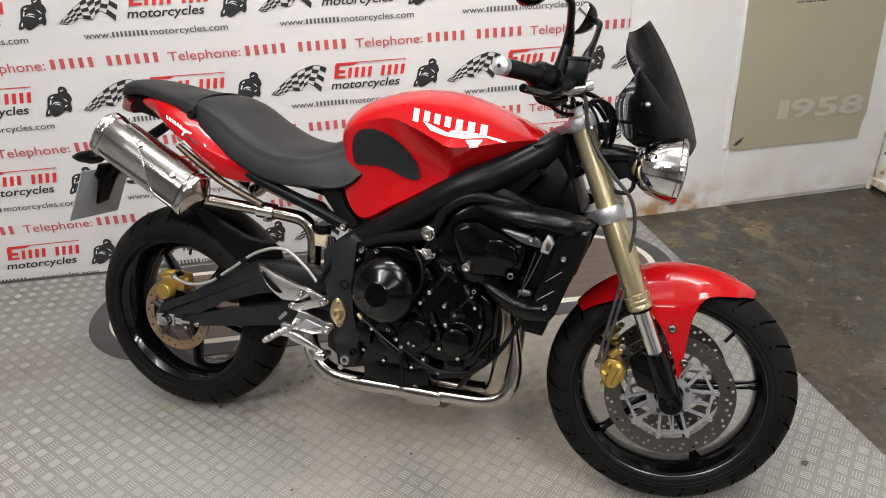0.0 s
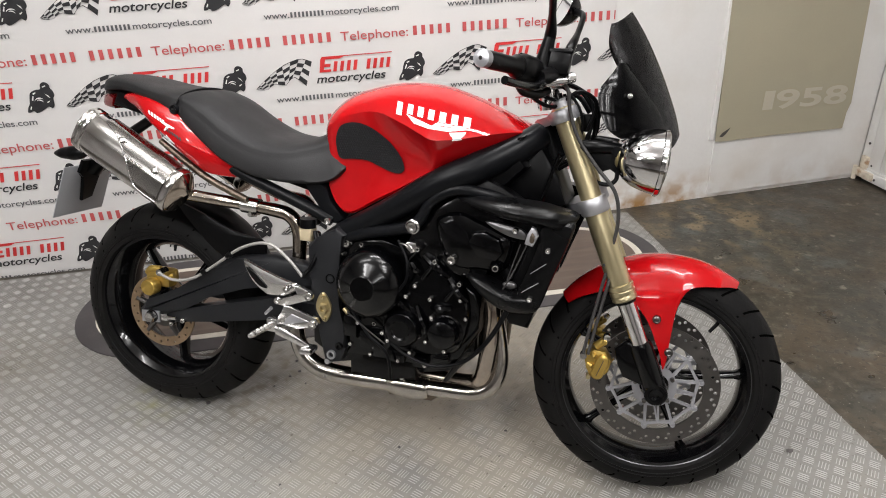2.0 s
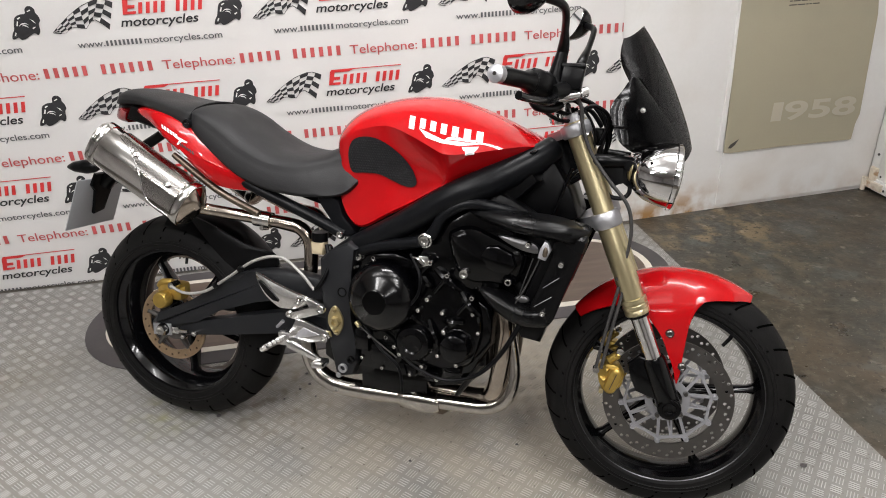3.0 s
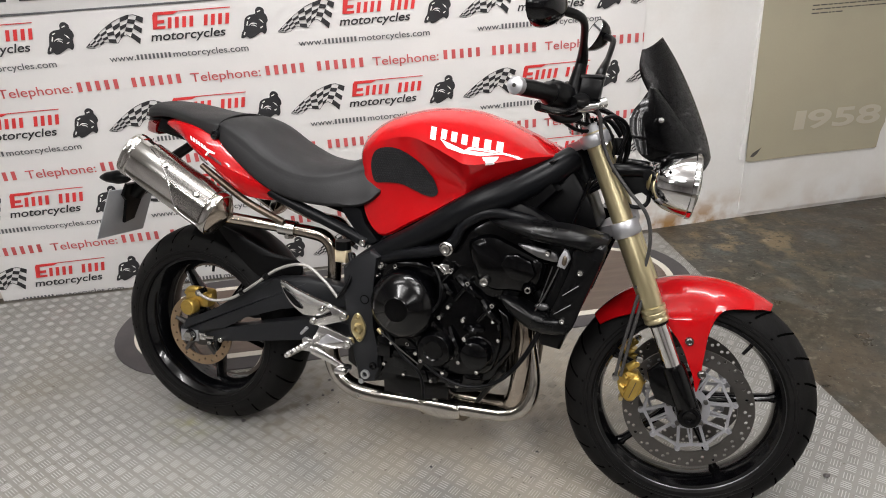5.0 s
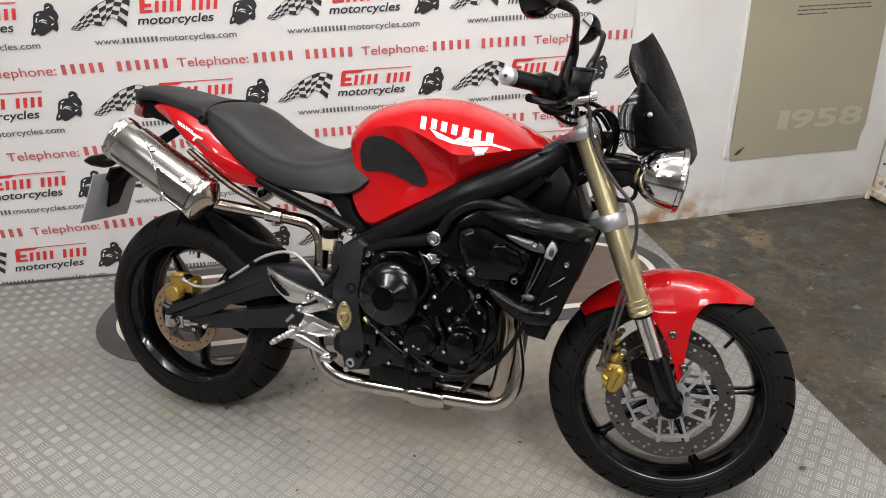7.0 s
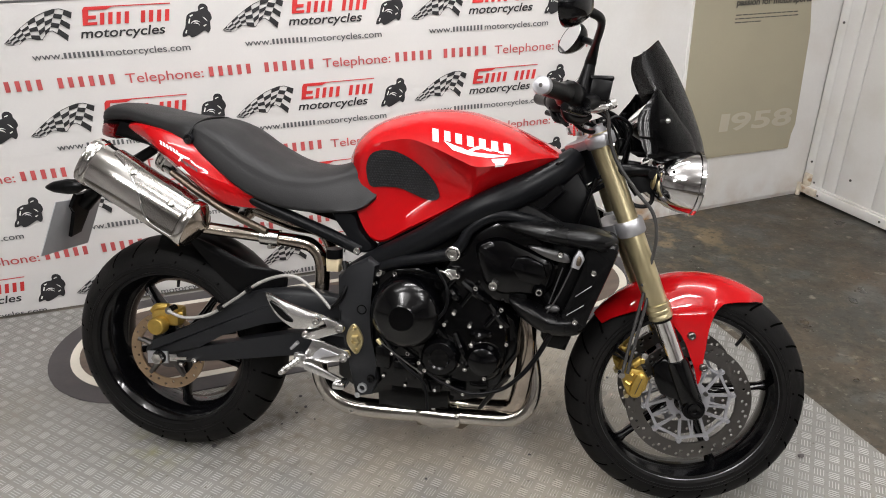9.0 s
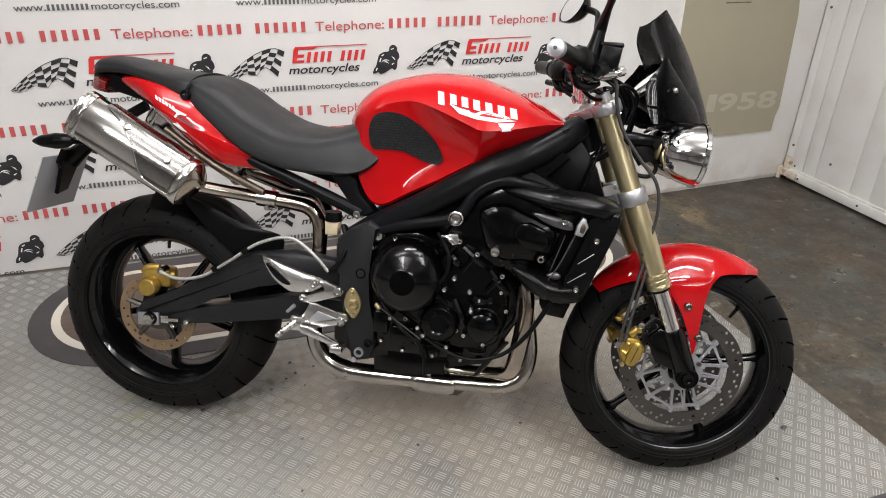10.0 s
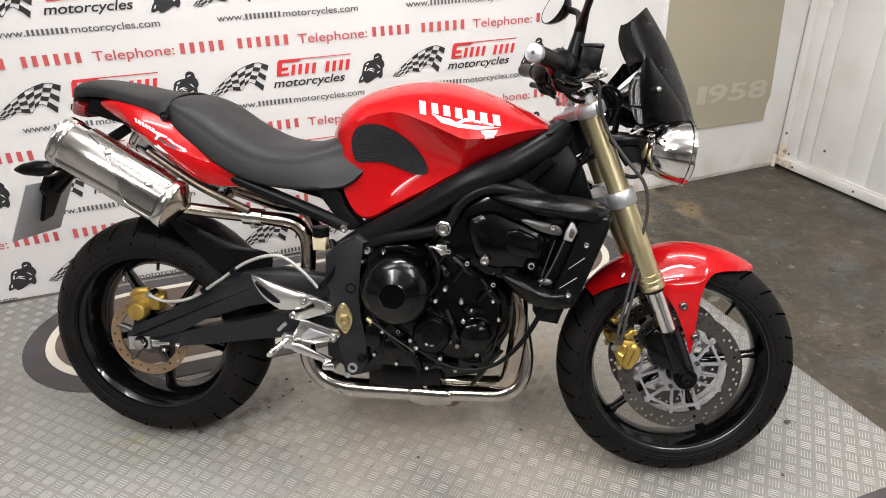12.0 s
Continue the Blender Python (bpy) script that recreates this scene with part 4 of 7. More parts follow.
# ---- rear hugger over the tyre
hug = bmesh.new()
rings = []
for i in range(15):
    a = radians(15 + 78 * i / 14)
    w = 0.098 - 0.02 * abs(i / 14 - 0.5)
    R = 0.335 + (0.02 if i < 3 else 0.0)
    row = []
    for s in range(9):
        u = -1 + 2 * s / 8
        drop = 0.045 * abs(u) ** 3
        row.append((RX + (R - drop) * math.cos(a), w * u, RZ + (R - drop) * math.sin(a)))
    rings.append(row)
loft(rings, False, hug, close=False)
bmesh.ops.solidify(hug, geom=hug.faces[:], thickness=0.004)
hugger = bpart("rear_hugger", hug, BLACK, "matt black rear hugger")
part("side_wing", puffed([(0.33, 0.49), (0.22, 0.51), (0.12, 0.60), (0.09, 0.645), (0.15, 0.63), (0.26, 0.585), (0.36, 0.56)], -0.100, 0.006, 0.004, 0.004), BLACK, hugger)

# ---- engine
eng = bpart("crankcase", prism([(0.615, 0.300), (0.605, 0.40), (0.610, 0.56), (0.650, 0.628), (0.720, 0.640), (0.800, 0.600), (0.900, 0.560), (0.975, 0.520), (0.975, 0.42), (0.930, 0.335), (0.850, 0.300)], -0.150, 0.165, 0.022), ENGINE, "black painted engine crankcase")
bpart("oil_pan", prism([(0.608, 0.31), (0.800, 0.345), (0.800, 0.236), (0.731, 0.230), (0.612, 0.224)], -0.106, 0.11, 0.010), ENGINE)
bpart("oil_pan_front", prism([(0.780, 0.36), (0.945, 0.375), (0.945, 0.315), (0.900, 0.268), (0.780, 0.240)], -0.075, 0.11, 0.010), ENGINE)
bpart("hose_strap", tube([(0.952, -0.150, 0.366), (0.928, -0.130, 0.330), (0.905, -0.118, 0.292), (0.881, -0.108, 0.253)], [0.008, 0.010, 0.010, 0.008], 10, 6, flat=0.6), BLACK, "black strap beside the sump")
bpart("cylinder_block", prism([(0.760, 0.590), (0.845, 0.720), (0.930, 0.765), (1.020, 0.705), (0.985, 0.540)], -0.170, 0.170, 0.018), ENGINE, "black cylinder block and head")
# clutch cover: a wide dome with a flat middle and a ring of bolts
CX, CZ = 0.702, 0.516
clutch = bpart("clutch_cover", lathe([(0.0, -0.058), (0.030, -0.058), (0.034, -0.054), (0.060, -0.046), (0.080, -0.030), (0.0875, -0.008), (0.0905, 0.030), (0.105, 0.033), (0.109, 0.040), (0.109, 0.06), (0.0, 0.06)], (CX, -0.178, CZ), 72, False), CLUTCHPAINT, "round black clutch cover")
for bx_, bz_ in ((0.663, 0.602), (0.729, 0.594), (0.779, 0.543), (0.735, 0.425), (0.699, 0.398), (0.612, 0.572)):
    bolt(clutch, bx_, -0.146, bz_, 0.0062)
gen = bpart("starter_cover", lathe([(0.0, -0.022), (0.022, -0.022), (0.026, -0.026), (0.040, -0.024), (0.046, -0.016), (0.047, 0.0), (0.056, 0.003), (0.057, 0.03), (0.0, 0.03)], (0.788, -0.176, 0.412), 48, False), ENGINE, "small round black engine cover")
for bx_, bz_ in ((0.757, 0.433), (0.736, 0.392), (0.750, 0.374), (0.809, 0.351), (0.831, 0.397)):
    bolt(gen, bx_, -0.182, bz_, 0.0058)
pump = bpart("water_pump_cover", lathe([(0.0, -0.034), (0.016, -0.034), (0.034, -0.026), (0.040, -0.012), (0.041, 0.0), (0.046, 0.003), (0.046, 0.03), (0.0, 0.03)], (0.892, -0.172, 0.413), 40, False), ENGINE, "round black pump cover")
for bx_, bz_ in ((0.915, 0.432), (0.897, 0.368), (0.849, 0.386), (0.862, 0.450)):
    bolt(pump, bx_, -0.182, bz_, 0.0058)
side_case = bpart("side_case", puffed([(0.745, 0.48), (0.80, 0.60), (0.90, 0.575), (0.95, 0.48), (0.93, 0.37), (0.85, 0.34), (0.76, 0.345), (0.735, 0.40)], -0.168, 0.03, 0.004, 0.012), ENGINE, "black lower engine side case")
for bx_, bz_ in ((0.817, 0.524), (0.795, 0.494), (0.856, 0.495), (0.862, 0.447)):
    bolt(side_case, bx_, -0.178, bz_, 0.006)
top_case = bpart("cam_cover", puffed([(0.857, 0.691), (0.872, 0.705), (0.897, 0.715), (0.926, 0.716), (0.961, 0.703), (1.011, 0.683), (1.050, 0.662), (1.048, 0.620), (1.036, 0.593), (1.012, 0.578), (0.970, 0.578), (0.921, 0.575), (0.883, 0.600), (0.863, 0.650)], -0.180, 0.05, 0.008, 0.016), ENGINE, "large black cover on the engine's upper side")
part("badge", prism([(0.946, 0.650), (0.961, 0.674), (0.985, 0.677), (1.020, 0.662), (1.030, 0.632), (1.014, 0.612), (0.970, 0.618)], -0.198, -0.17, 0.005), ENGINE, top_case)
for q in ((0.80, 0.585, 0.828, 0.555), (0.835, 0.60, 0.90, 0.555), (0.90, 0.55, 0.945, 0.50), (0.755, 0.505, 0.80, 0.455), (0.86, 0.475, 0.905, 0.475), (0.82, 0.47, 0.855, 0.40)):
    bpart("casting_rib", tube([(q[0], -0.172, q[1]), ((q[0] + q[2]) / 2, -0.182, (q[1] + q[3]) / 2), (q[2], -0.172, q[3])], [0.008, 0.010, 0.008], 8, 4), ENGINE, "", eng)
for q in ((0.665, 0.335, 0.725, 0.385), (0.74, 0.31, 0.79, 0.345), (0.81, 0.305, 0.85, 0.335), (0.86, 0.33, 0.905, 0.355), (0.62, 0.36, 0.66, 0.42)):
    bpart("casting_boss", box((q[0], -0.170, q[1]), (q[2], -0.145, q[3]), 0.008), ENGINE, "", eng)
for bx_, bz_ in ((0.665, 0.405), (0.645, 0.345), (0.70, 0.325), (0.775, 0.320), (0.845, 0.318), (0.93, 0.50), (0.945, 0.455), (0.668, 0.455)):
    bolt(eng, bx_, -0.172, bz_, 0.0052)
bolt(top_case, 0.908, -0.188, 0.601, 0.012, 0.007)
bolt(top_case, 1.014, -0.192, 0.595, 0.009)
part("knob", lathe([(0.0, -0.02), (0.010, -0.02), (0.014, -0.012), (0.018, 0.0), (0.0, 0.0)], (1.014, -0.176, 0.597), 20, False), ENGINE, top_case)
# throttle linkage and fuel rail behind the clutch cover
linkage = bpart("throttle_linkage", prism([(0.786, 0.624), (0.800, 0.634), (0.820, 0.633), (0.824, 0.612), (0.806, 0.606), (0.802, 0.618)], -0.192, -0.172, 0.003), ALU, "bright throttle linkage")
part("clip", tube([(0.782, -0.192, 0.628), (0.798, -0.196, 0.626), (0.812, -0.194, 0.612)], 0.0035, 8), BOLT, linkage)
for k, (x0, z0, x1, z1) in enumerate(((0.835, 0.545, 0.868, 0.592), (0.895, 0.50, 0.93, 0.545), (0.80, 0.590, 0.825, 0.618))):
    long_bolt = bpart("long_bolt", cyl((x0, -0.184, z0), (x1, -0.184, z1), 0.006), ENGINE)
    bolt(long_bolt, x1, -0.188, z1, 0.0062)
bpart("air_box", prism([(0.62, 0.64), (0.70, 0.70), (0.86, 0.80), (1.02, 0.87), (1.06, 0.82), (0.98, 0.74), (0.84, 0.68), (0.70, 0.62)], -0.13, 0.13, 0.02), BLACK, "black airbox between the frame tubes")
bpart("tank_underside", prism([(0.605, 0.655), (0.70, 0.690), (0.83, 0.775), (0.93, 0.830), (1.04, 0.872), (1.05, 0.892), (0.94, 0.850), (0.82, 0.800), (0.70, 0.728), (0.62, 0.685)], -0.120, 0.120, 0.006), GLOSSBLACK, "dark glossy plastic under the tank")
bpart("inner_panel", prism([(0.86, 0.760), (1.03, 0.850), (1.085, 0.860), (1.125, 0.800), (1.150, 0.735), (1.05, 0.690), (0.94, 0.715)], -0.085, 0.085, 0.010), BLACK, "black inner plastic panel")
bpart("brace_rod", tube([(1.126, -0.098, 0.853), (1.091, -0.105, 0.734)], 0.0045, 10, smooth=False), ENGINE, "thin black brace rod")
bpart("gearbox", prism([(0.50, 0.30), (0.50, 0.56), (0.60, 0.62), (0.66, 0.60), (0.66, 0.27), (0.58, 0.25)], -0.11, 0.13, 0.02), ENGINE)
bpart("oil_hose", tube([(1.060, -0.165, 0.540), (1.050, -0.19, 0.505), (1.015, -0.19, 0.432), (0.978, -0.19, 0.380), (0.933, -0.19, 0.344), (0.866, -0.19, 0.328), (0.797, -0.185, 0.345), (0.74, -0.17, 0.372)], [0.0065, 0.0065, 0.006, 0.0055, 0.0048, 0.0042, 0.004, 0.004], 12, 8), CABLE, "black coolant hose")
bpart("breather_hose", tube([(0.64, -0.165, 0.44), (0.70, -0.19, 0.385), (0.75, -0.19, 0.34), (0.76, -0.185, 0.27)], 0.004, 8, 8), CABLE)
bpart("wiring_loom", tube([(0.77, -0.175, 0.63), (0.80, -0.195, 0.59), (0.80, -0.20, 0.54), (0.77, -0.20, 0.50)], 0.004, 8, 8), CABLE)
bpart("clutch_cable", tube([(0.64, -0.185, 0.435), (0.69, -0.19, 0.402), (0.745, -0.19, 0.366)], 0.0018, 8), HOSEDARK, "thin grey cable")
bpart("brass_union", cyl((0.628, -0.175, 0.438), (0.640, -0.178, 0.428), 0.006), PASSIV, "small brass union")
bpart("rear_hose", tube([(0.50, -0.15, 0.50), (0.53, -0.17, 0.53), (0.545, -0.160, 0.57), (0.53, -0.14, 0.62)], 0.0055, 10), CABLE)

# ---- frame
fr = bpart("main_frame", tube([(0.545, -0.105, 0.575), (0.61, -0.118, 0.620), (0.73, -0.150, 0.690), (0.86, -0.165, 0.772), (0.95, -0.145, 0.815), (1.03, -0.095, 0.858), (1.075, -0.050, 0.890)], [0.032, 0.032, 0.031, 0.033, 0.036, 0.034, 0.030], 16, 8), SATIN, "satin charcoal twin-spar tubular frame")
part("spar", tube([(0.545, 0.105, 0.575), (0.61, 0.118, 0.620), (0.73, 0.150, 0.690), (0.86, 0.165, 0.772), (0.95, 0.145, 0.815), (1.03, 0.095, 0.858), (1.075, 0.050, 0.890)], [0.032, 0.032, 0.031, 0.033, 0.036, 0.034, 0.030], 16, 8), SATIN, fr)
part("lower_tube", tube([(0.585, -0.128, 0.600), (0.68, -0.160, 0.636), (0.79, -0.178, 0.664), (0.825, -0.182, 0.688), (0.846, -0.182, 0.726), (0.880, -0.180, 0.754), (0.917, -0.176, 0.766), (0.956, -0.168, 0.761), (1.00, -0.15, 0.750), (1.04, -0.12, 0.735)], [0.014, 0.015, 0.015, 0.0135, 0.0125, 0.0135, 0.014, 0.014, 0.014, 0.014], 14, 8), SATIN, fr)
part("gusset", puffed([(0.87, 0.775), (0.915, 0.800), (0.985, 0.785), (1.060, 0.745), (1.075, 0.72), (1.00, 0.735), (0.93, 0.745), (0.885, 0.74)], -0.145, 0.03, 0.006, 0.01), BLACK, fr)
part("steering_head", cyl((1.105, 0, 0.83), (1.072, 0, 0.905), 0.038, None, 24), SATIN, fr)
pp = bpart("pivot_plate", prism([(0.522, 0.590), (0.524, 0.500), (0.541, 0.470), (0.553, 0.360), (0.566, 0.284), (0.578, 0.276), (0.612, 0.284), (0.628, 0.325), (0.615, 0.370), (0.609, 0.436), (0.605, 0.493), (0.601, 0.560), (0.628, 0.625), (0.600, 0.640), (0.550, 0.612)], -0.166, -0.118, 0.009), SWINGPAINT, "satin charcoal frame pivot plate", smooth=True, angle=30)
part("pivot_cover", puffed([(0.566, 0.470), (0.575, 0.464), (0.586, 0.446), (0.590, 0.432), (0.588, 0.416), (0.580, 0.398), (0.572, 0.391), (0.563, 0.397), (0.550, 0.416), (0.547, 0.430), (0.549, 0.446), (0.557, 0.464)], -0.172, 0.008, 0.0, 0.002), PASSIV, pp, "yellow passivated oval pivot cover")
part("pivot_nut", lathe([(0.0, -0.004), (0.006, -0.004), (0.008, -0.012), (0.013, -0.012), (0.015, 0.0), (0.0, 0.0)], (0.571, -0.174, 0.430), 6, False), PASSIV, pp)
bolt(pp, 0.567, -0.174, 0.459, 0.005, material=PASSIV)
bolt(pp, 0.572, -0.174, 0.402, 0.005, material=PASSIV)
part("hole_plug", lathe([(0.0, 0.004), (0.009, 0.004), (0.010, -0.002), (0.0125, -0.002), (0.0125, 0.01), (0.0, 0.01)], (0.585, -0.165, 0.508), 20, False), ENGINE, pp)
part("lower_ring", lathe([(0.0075, 0.004), (0.0075, -0.007), (0.012, -0.007), (0.0125, 0.004)], (0.588, -0.166, 0.303), 20), ALUSATIN, pp)
bolt(pp, 0.610, -0.168, 0.330, 0.010, material=ENGINE)
for bx_, bz_, rr in ((0.812, 0.672, 0.015), (0.622, 0.603, 0.013)):
    part("frame_bolt", lathe([(0.0, -0.003), (rr * 0.4, -0.003), (rr * 0.45, -0.009), (rr * 0.8, -0.010), (rr * 0.95, -0.004), (rr * 1.15, -0.002), (rr * 1.15, 0.01), (0.0, 0.01)], (bx_, -0.194 if bx_ > 0.7 else -0.146, bz_), 24, False), BOLT, fr)
sub = bpart("subframe", tube([(0.565, -0.110, 0.645), (0.49, -0.115, 0.678), (0.39, -0.12, 0.718), (0.285, -0.12, 0.758), (0.12, -0.10, 0.83), (-0.05, -0.07, 0.90)], [0.016, 0.016, 0.015, 0.014, 0.012, 0.010], 12, 8), SATIN, "charcoal tubular seat subframe")
part("rail", tube([(0.565, 0.110, 0.645), (0.49, 0.115, 0.678), (0.39, 0.12, 0.718), (0.285, 0.12, 0.758), (0.12, 0.10, 0.83), (-0.05, 0.07, 0.90)], [0.016, 0.016, 0.015, 0.014, 0.012, 0.010], 12, 8), SATIN, sub)
part("upright", puffed([(0.490, 0.740), (0.545, 0.738), (0.565, 0.695), (0.600, 0.652), (0.565, 0.640), (0.530, 0.678)], -0.118, 0.04, 0.002, 0.008), SATIN, sub)
bolt(sub, 0.561, -0.128, 0.647, 0.010)
bolt(sub, 0.528, -0.125, 0.608, 0.009)
part("under_seat_tray", prism([(-0.12, 0.90), (0.10, 0.86), (0.26, 0.765), (0.52, 0.70), (0.56, 0.75), (0.30, 0.80), (0.10, 0.90), (-0.10, 0.94)], -0.085, 0.085, 0.01), BLACK, sub)
bpart("fluid_bottle", prism([(0.481, 0.588), (0.514, 0.588), (0.516, 0.622), (0.480, 0.622)], -0.134, -0.098, 0.006), AMBER, "cloudy plastic brake fluid bottle")
bpart("bottle_cap", cyl((0.498, -0.116, 0.622), (0.498, -0.116, 0.645), 0.021, None, 20), BLACK)

# ---- foot controls
heel = bmesh.new()
puffed([(0.326, 0.520), (0.337, 0.527), (0.387, 0.512), (0.449, 0.497), (0.494, 0.487), (0.501, 0.472), (0.484, 0.461), (0.464, 0.450), (0.417, 0.443), (0.397, 0.447), (0.355, 0.474)], -0.186, 0.008, 0.005, 0.008, 5, lambda x, z: 0.17 * max(0.0, 0.48 - x), bm=heel)
hg = bpart("heel_guard", heel, ALU, "polished alloy heel guard")
# no hole is cut: a black plate on the face gives the slot its shade
part("slot", puffed([(0.343, 0.510), (0.369, 0.500), (0.403, 0.475), (0.409, 0.463), (0.388, 0.466), (0.363, 0.484)], -0.1925, 0.003, 0.0, 0.002, 5, lambda x, z: 0.17 * max(0.0, 0.48 - x)), BLACK, hg, "black plate standing for the shaded slot")
rearset = bpart("footpeg_bracket", prism([(0.485, 0.483), (0.502, 0.486), (0.539, 0.472), (0.545, 0.460), (0.533, 0.448), (0.466, 0.424), (0.447, 0.426), (0.444, 0.438), (0.462, 0.446), (0.512, 0.460)], -0.189, -0.172, 0.004), ALU, "polished alloy footpeg bracket")
part("lower_arm", prism([(0.462, 0.428), (0.484, 0.426), (0.556, 0.404), (0.563, 0.390), (0.548, 0.377), (0.443, 0.354), (0.422, 0.351), (0.414, 0.366), (0.446, 0.384), (0.458, 0.402)], -0.190, -0.172, 0.004), ALU, rearset)
# sits proud of the arm; its duller metal imitates the shading of a recess
part("web", prism([(0.488, 0.408), (0.535, 0.394), (0.462, 0.374), (0.470, 0.392)], -0.1925, -0.186, 0.002), ALUSATIN, rearset, "duller raised plate standing for a shaded recess")
bolt(rearset, 0.536, -0.188, 0.462, 0.012)
bolt(rearset, 0.545, -0.188, 0.386, 0.012)
bolt(rearset, 0.478, -0.198, 0.478, 0.009)
bolt(rearset, 0.447, -0.190, 0.438, 0.009)
peg = bpart("footpeg", tube([(0.430 - 0.014 * k / 12, -0.19 - 0.085 * k / 12, 0.372 - 0.004 * k / 12) for k in range(13)], [0.011, 0.011, 0.012, 0.0085, 0.012, 0.0085, 0.0115, 0.0085, 0.0115, 0.0085, 0.0115, 0.010, 0.007], 8, smooth=False, flat=0.8), ALU, "ribbed alloy footpeg")
part("hinge", box((0.42, -0.205, 0.355), (0.452, -0.175, 0.392), 0.005), ALU, peg)
part("spring", tube([(0.405, -0.182, 0.394), (0.425, -0.184, 0.414)], [0.004, 0.005], 8, smooth=False), ALUSATIN, peg)
bp = bpart("brake_pedal", prism([(0.448, 0.372), (0.466, 0.371), (0.548, 0.338), (0.544, 0.325), (0.450, 0.354)], -0.212, -0.200, 0.003), ALU, "alloy rear brake pedal")
part("toe_piece", box((0.530, -0.235, 0.320), (0.562, -0.190, 0.336), 0.005), ALU, bp)
bpart("stand_lug", lathe([(0.0, -0.012), (0.007, -0.012), (0.009, 0.0), (0.0, 0.0)], (0.574, -0.155, 0.280), 16, False), ALUSATIN)

# ---- side stand on the far side
stand = bpart("side_stand", tube([(0.60, 0.13, 0.26), (0.63, 0.20, 0.16), (0.655, 0.262, 0.075)], [0.014, 0.012, 0.011], 10), BLACK, "black side stand")
part("foot", box((0.62, 0.235, 0.058), (0.70, 0.295, 0.072), 0.005), BLACK, stand)

# ---- exhaust
# inner pipes get a darker metal that puts the shade behind into their colour
for y, dx in ((0.0, -0.018), (0.095, -0.022)):
    bpart("header_pipe", tube([(0.955, y, 0.545), (1.000 + dx, y, 0.500), (1.010 + dx, y, 0.400), (1.006 + dx, y * 0.9, 0.300), (0.996 + dx, y * 0.5 - 0.02, 0.252), (0.972, y * 0.2 - 0.05, 0.228), (0.94, -0.068, 0.219)], 0.0195, 16, 8), DULLPIPE, "heat-tinted stainless header pipe")
bpart("header_pipe", tube([(0.945, -0.092, 0.540), (0.985, -0.092, 0.480), (0.990, -0.090, 0.390), (0.985, -0.088, 0.338), (0.978, -0.084, 0.292), (0.966, -0.074, 0.258), (0.94, -0.06, 0.240), (0.88, -0.045, 0.230), (0.80, -0.04, 0.228)], [0.0215, 0.0225, 0.023, 0.023, 0.023, 0.022, 0.0205, 0.0195, 0.0195], 18, 8), BLUED, "heat-tinted stainless header pipe")
collector = bpart("collector_pipe", tube([(0.985, -0.045, 0.470), (0.996, -0.048, 0.400), (1.006, -0.052, 0.350), (1.010, -0.056, 0.305), (1.004, -0.062, 0.262), (0.984, -0.068, 0.232), (0.950, -0.072, 0.216), (0.90, -0.074, 0.212), (0.80, -0.073, 0.208), (0.70, -0.075, 0.205), (0.60, -0.078, 0.205), (0.53, -0.081, 0.211), (0.480, -0.085, 0.236), (0.450, -0.088, 0.285), (0.442, -0.090, 0.36)],
                                              [0.0205, 0.0205, 0.0215, 0.0225, 0.0225, 0.022, 0.0215, 0.0212, 0.021, 0.0235, 0.0265, 0.027, 0.026, 0.023, 0.020], 24, 8), LINKSTEEL, "polished stainless exhaust link pipe")
sleeve = []
for x, k, low in ((0.712, 0.90, 0.0), (0.716, 1.0, 0.004), (0.735, 1.0, 0.010), (0.775, 1.0, 0.016), (0.812, 1.0, 0.008), (0.824, 1.0, 0.003), (0.828, 0.90, 0.0)):
    sleeve.append([(x, -0.074 + 0.026 * k * math.cos(g), 0.2065 + 0.0245 * k * math.sin(g) - (low if math.sin(g) < 0 else 0.0) * abs(math.sin(g)) ** 0.6) for g in (2 * math.pi * j / 24 for j in range(24))])
part("clamp", loft(sleeve), LINKSTEEL, collector, "bright clamp sleeve with a bulged underside")
part("clamp_lug", box((0.742, -0.085, 0.226), (0.776, -0.065, 0.246), 0.004), BLUED, collector)
part("clamp_screw", cyl((0.759, -0.104, 0.238), (0.759, -0.055, 0.238), 0.006), BOLT, collector)
bolt(collector, 0.538, -0.102, 0.208, 0.008)
bpart("catalyst_box", prism([(0.710, 0.164), (0.835, 0.166), (0.868, 0.194), (0.82, 0.215), (0.72, 0.212), (0.700, 0.185)], -0.075, 0.085, 0.014), DULLPIPE, "dull stainless silencer box under the engine")
link = bpart("rear_link_pipe", tube([(0.442, -0.085, 0.36), (0.446, -0.08, 0.47), (0.452, -0.078, 0.56), (0.448, -0.079, 0.610), (0.425, -0.082, 0.640), (0.385, -0.085, 0.650), (0.30, -0.090, 0.658), (0.22, -0.115, 0.670), (0.15, -0.150, 0.685)], [0.018, 0.0185, 0.019, 0.019, 0.019, 0.0185, 0.0165, 0.016, 0.016], 18, 8), BLUED, "stainless pipe to the silencer")
part("clamp", cyl((0.292, -0.091, 0.659), (0.340, -0.088, 0.655), 0.0220, None, 20), STEEL, link)
part("clamp_bolt", cyl((0.318, -0.105, 0.635), (0.318, -0.075, 0.630), 0.006), BOLT, link)


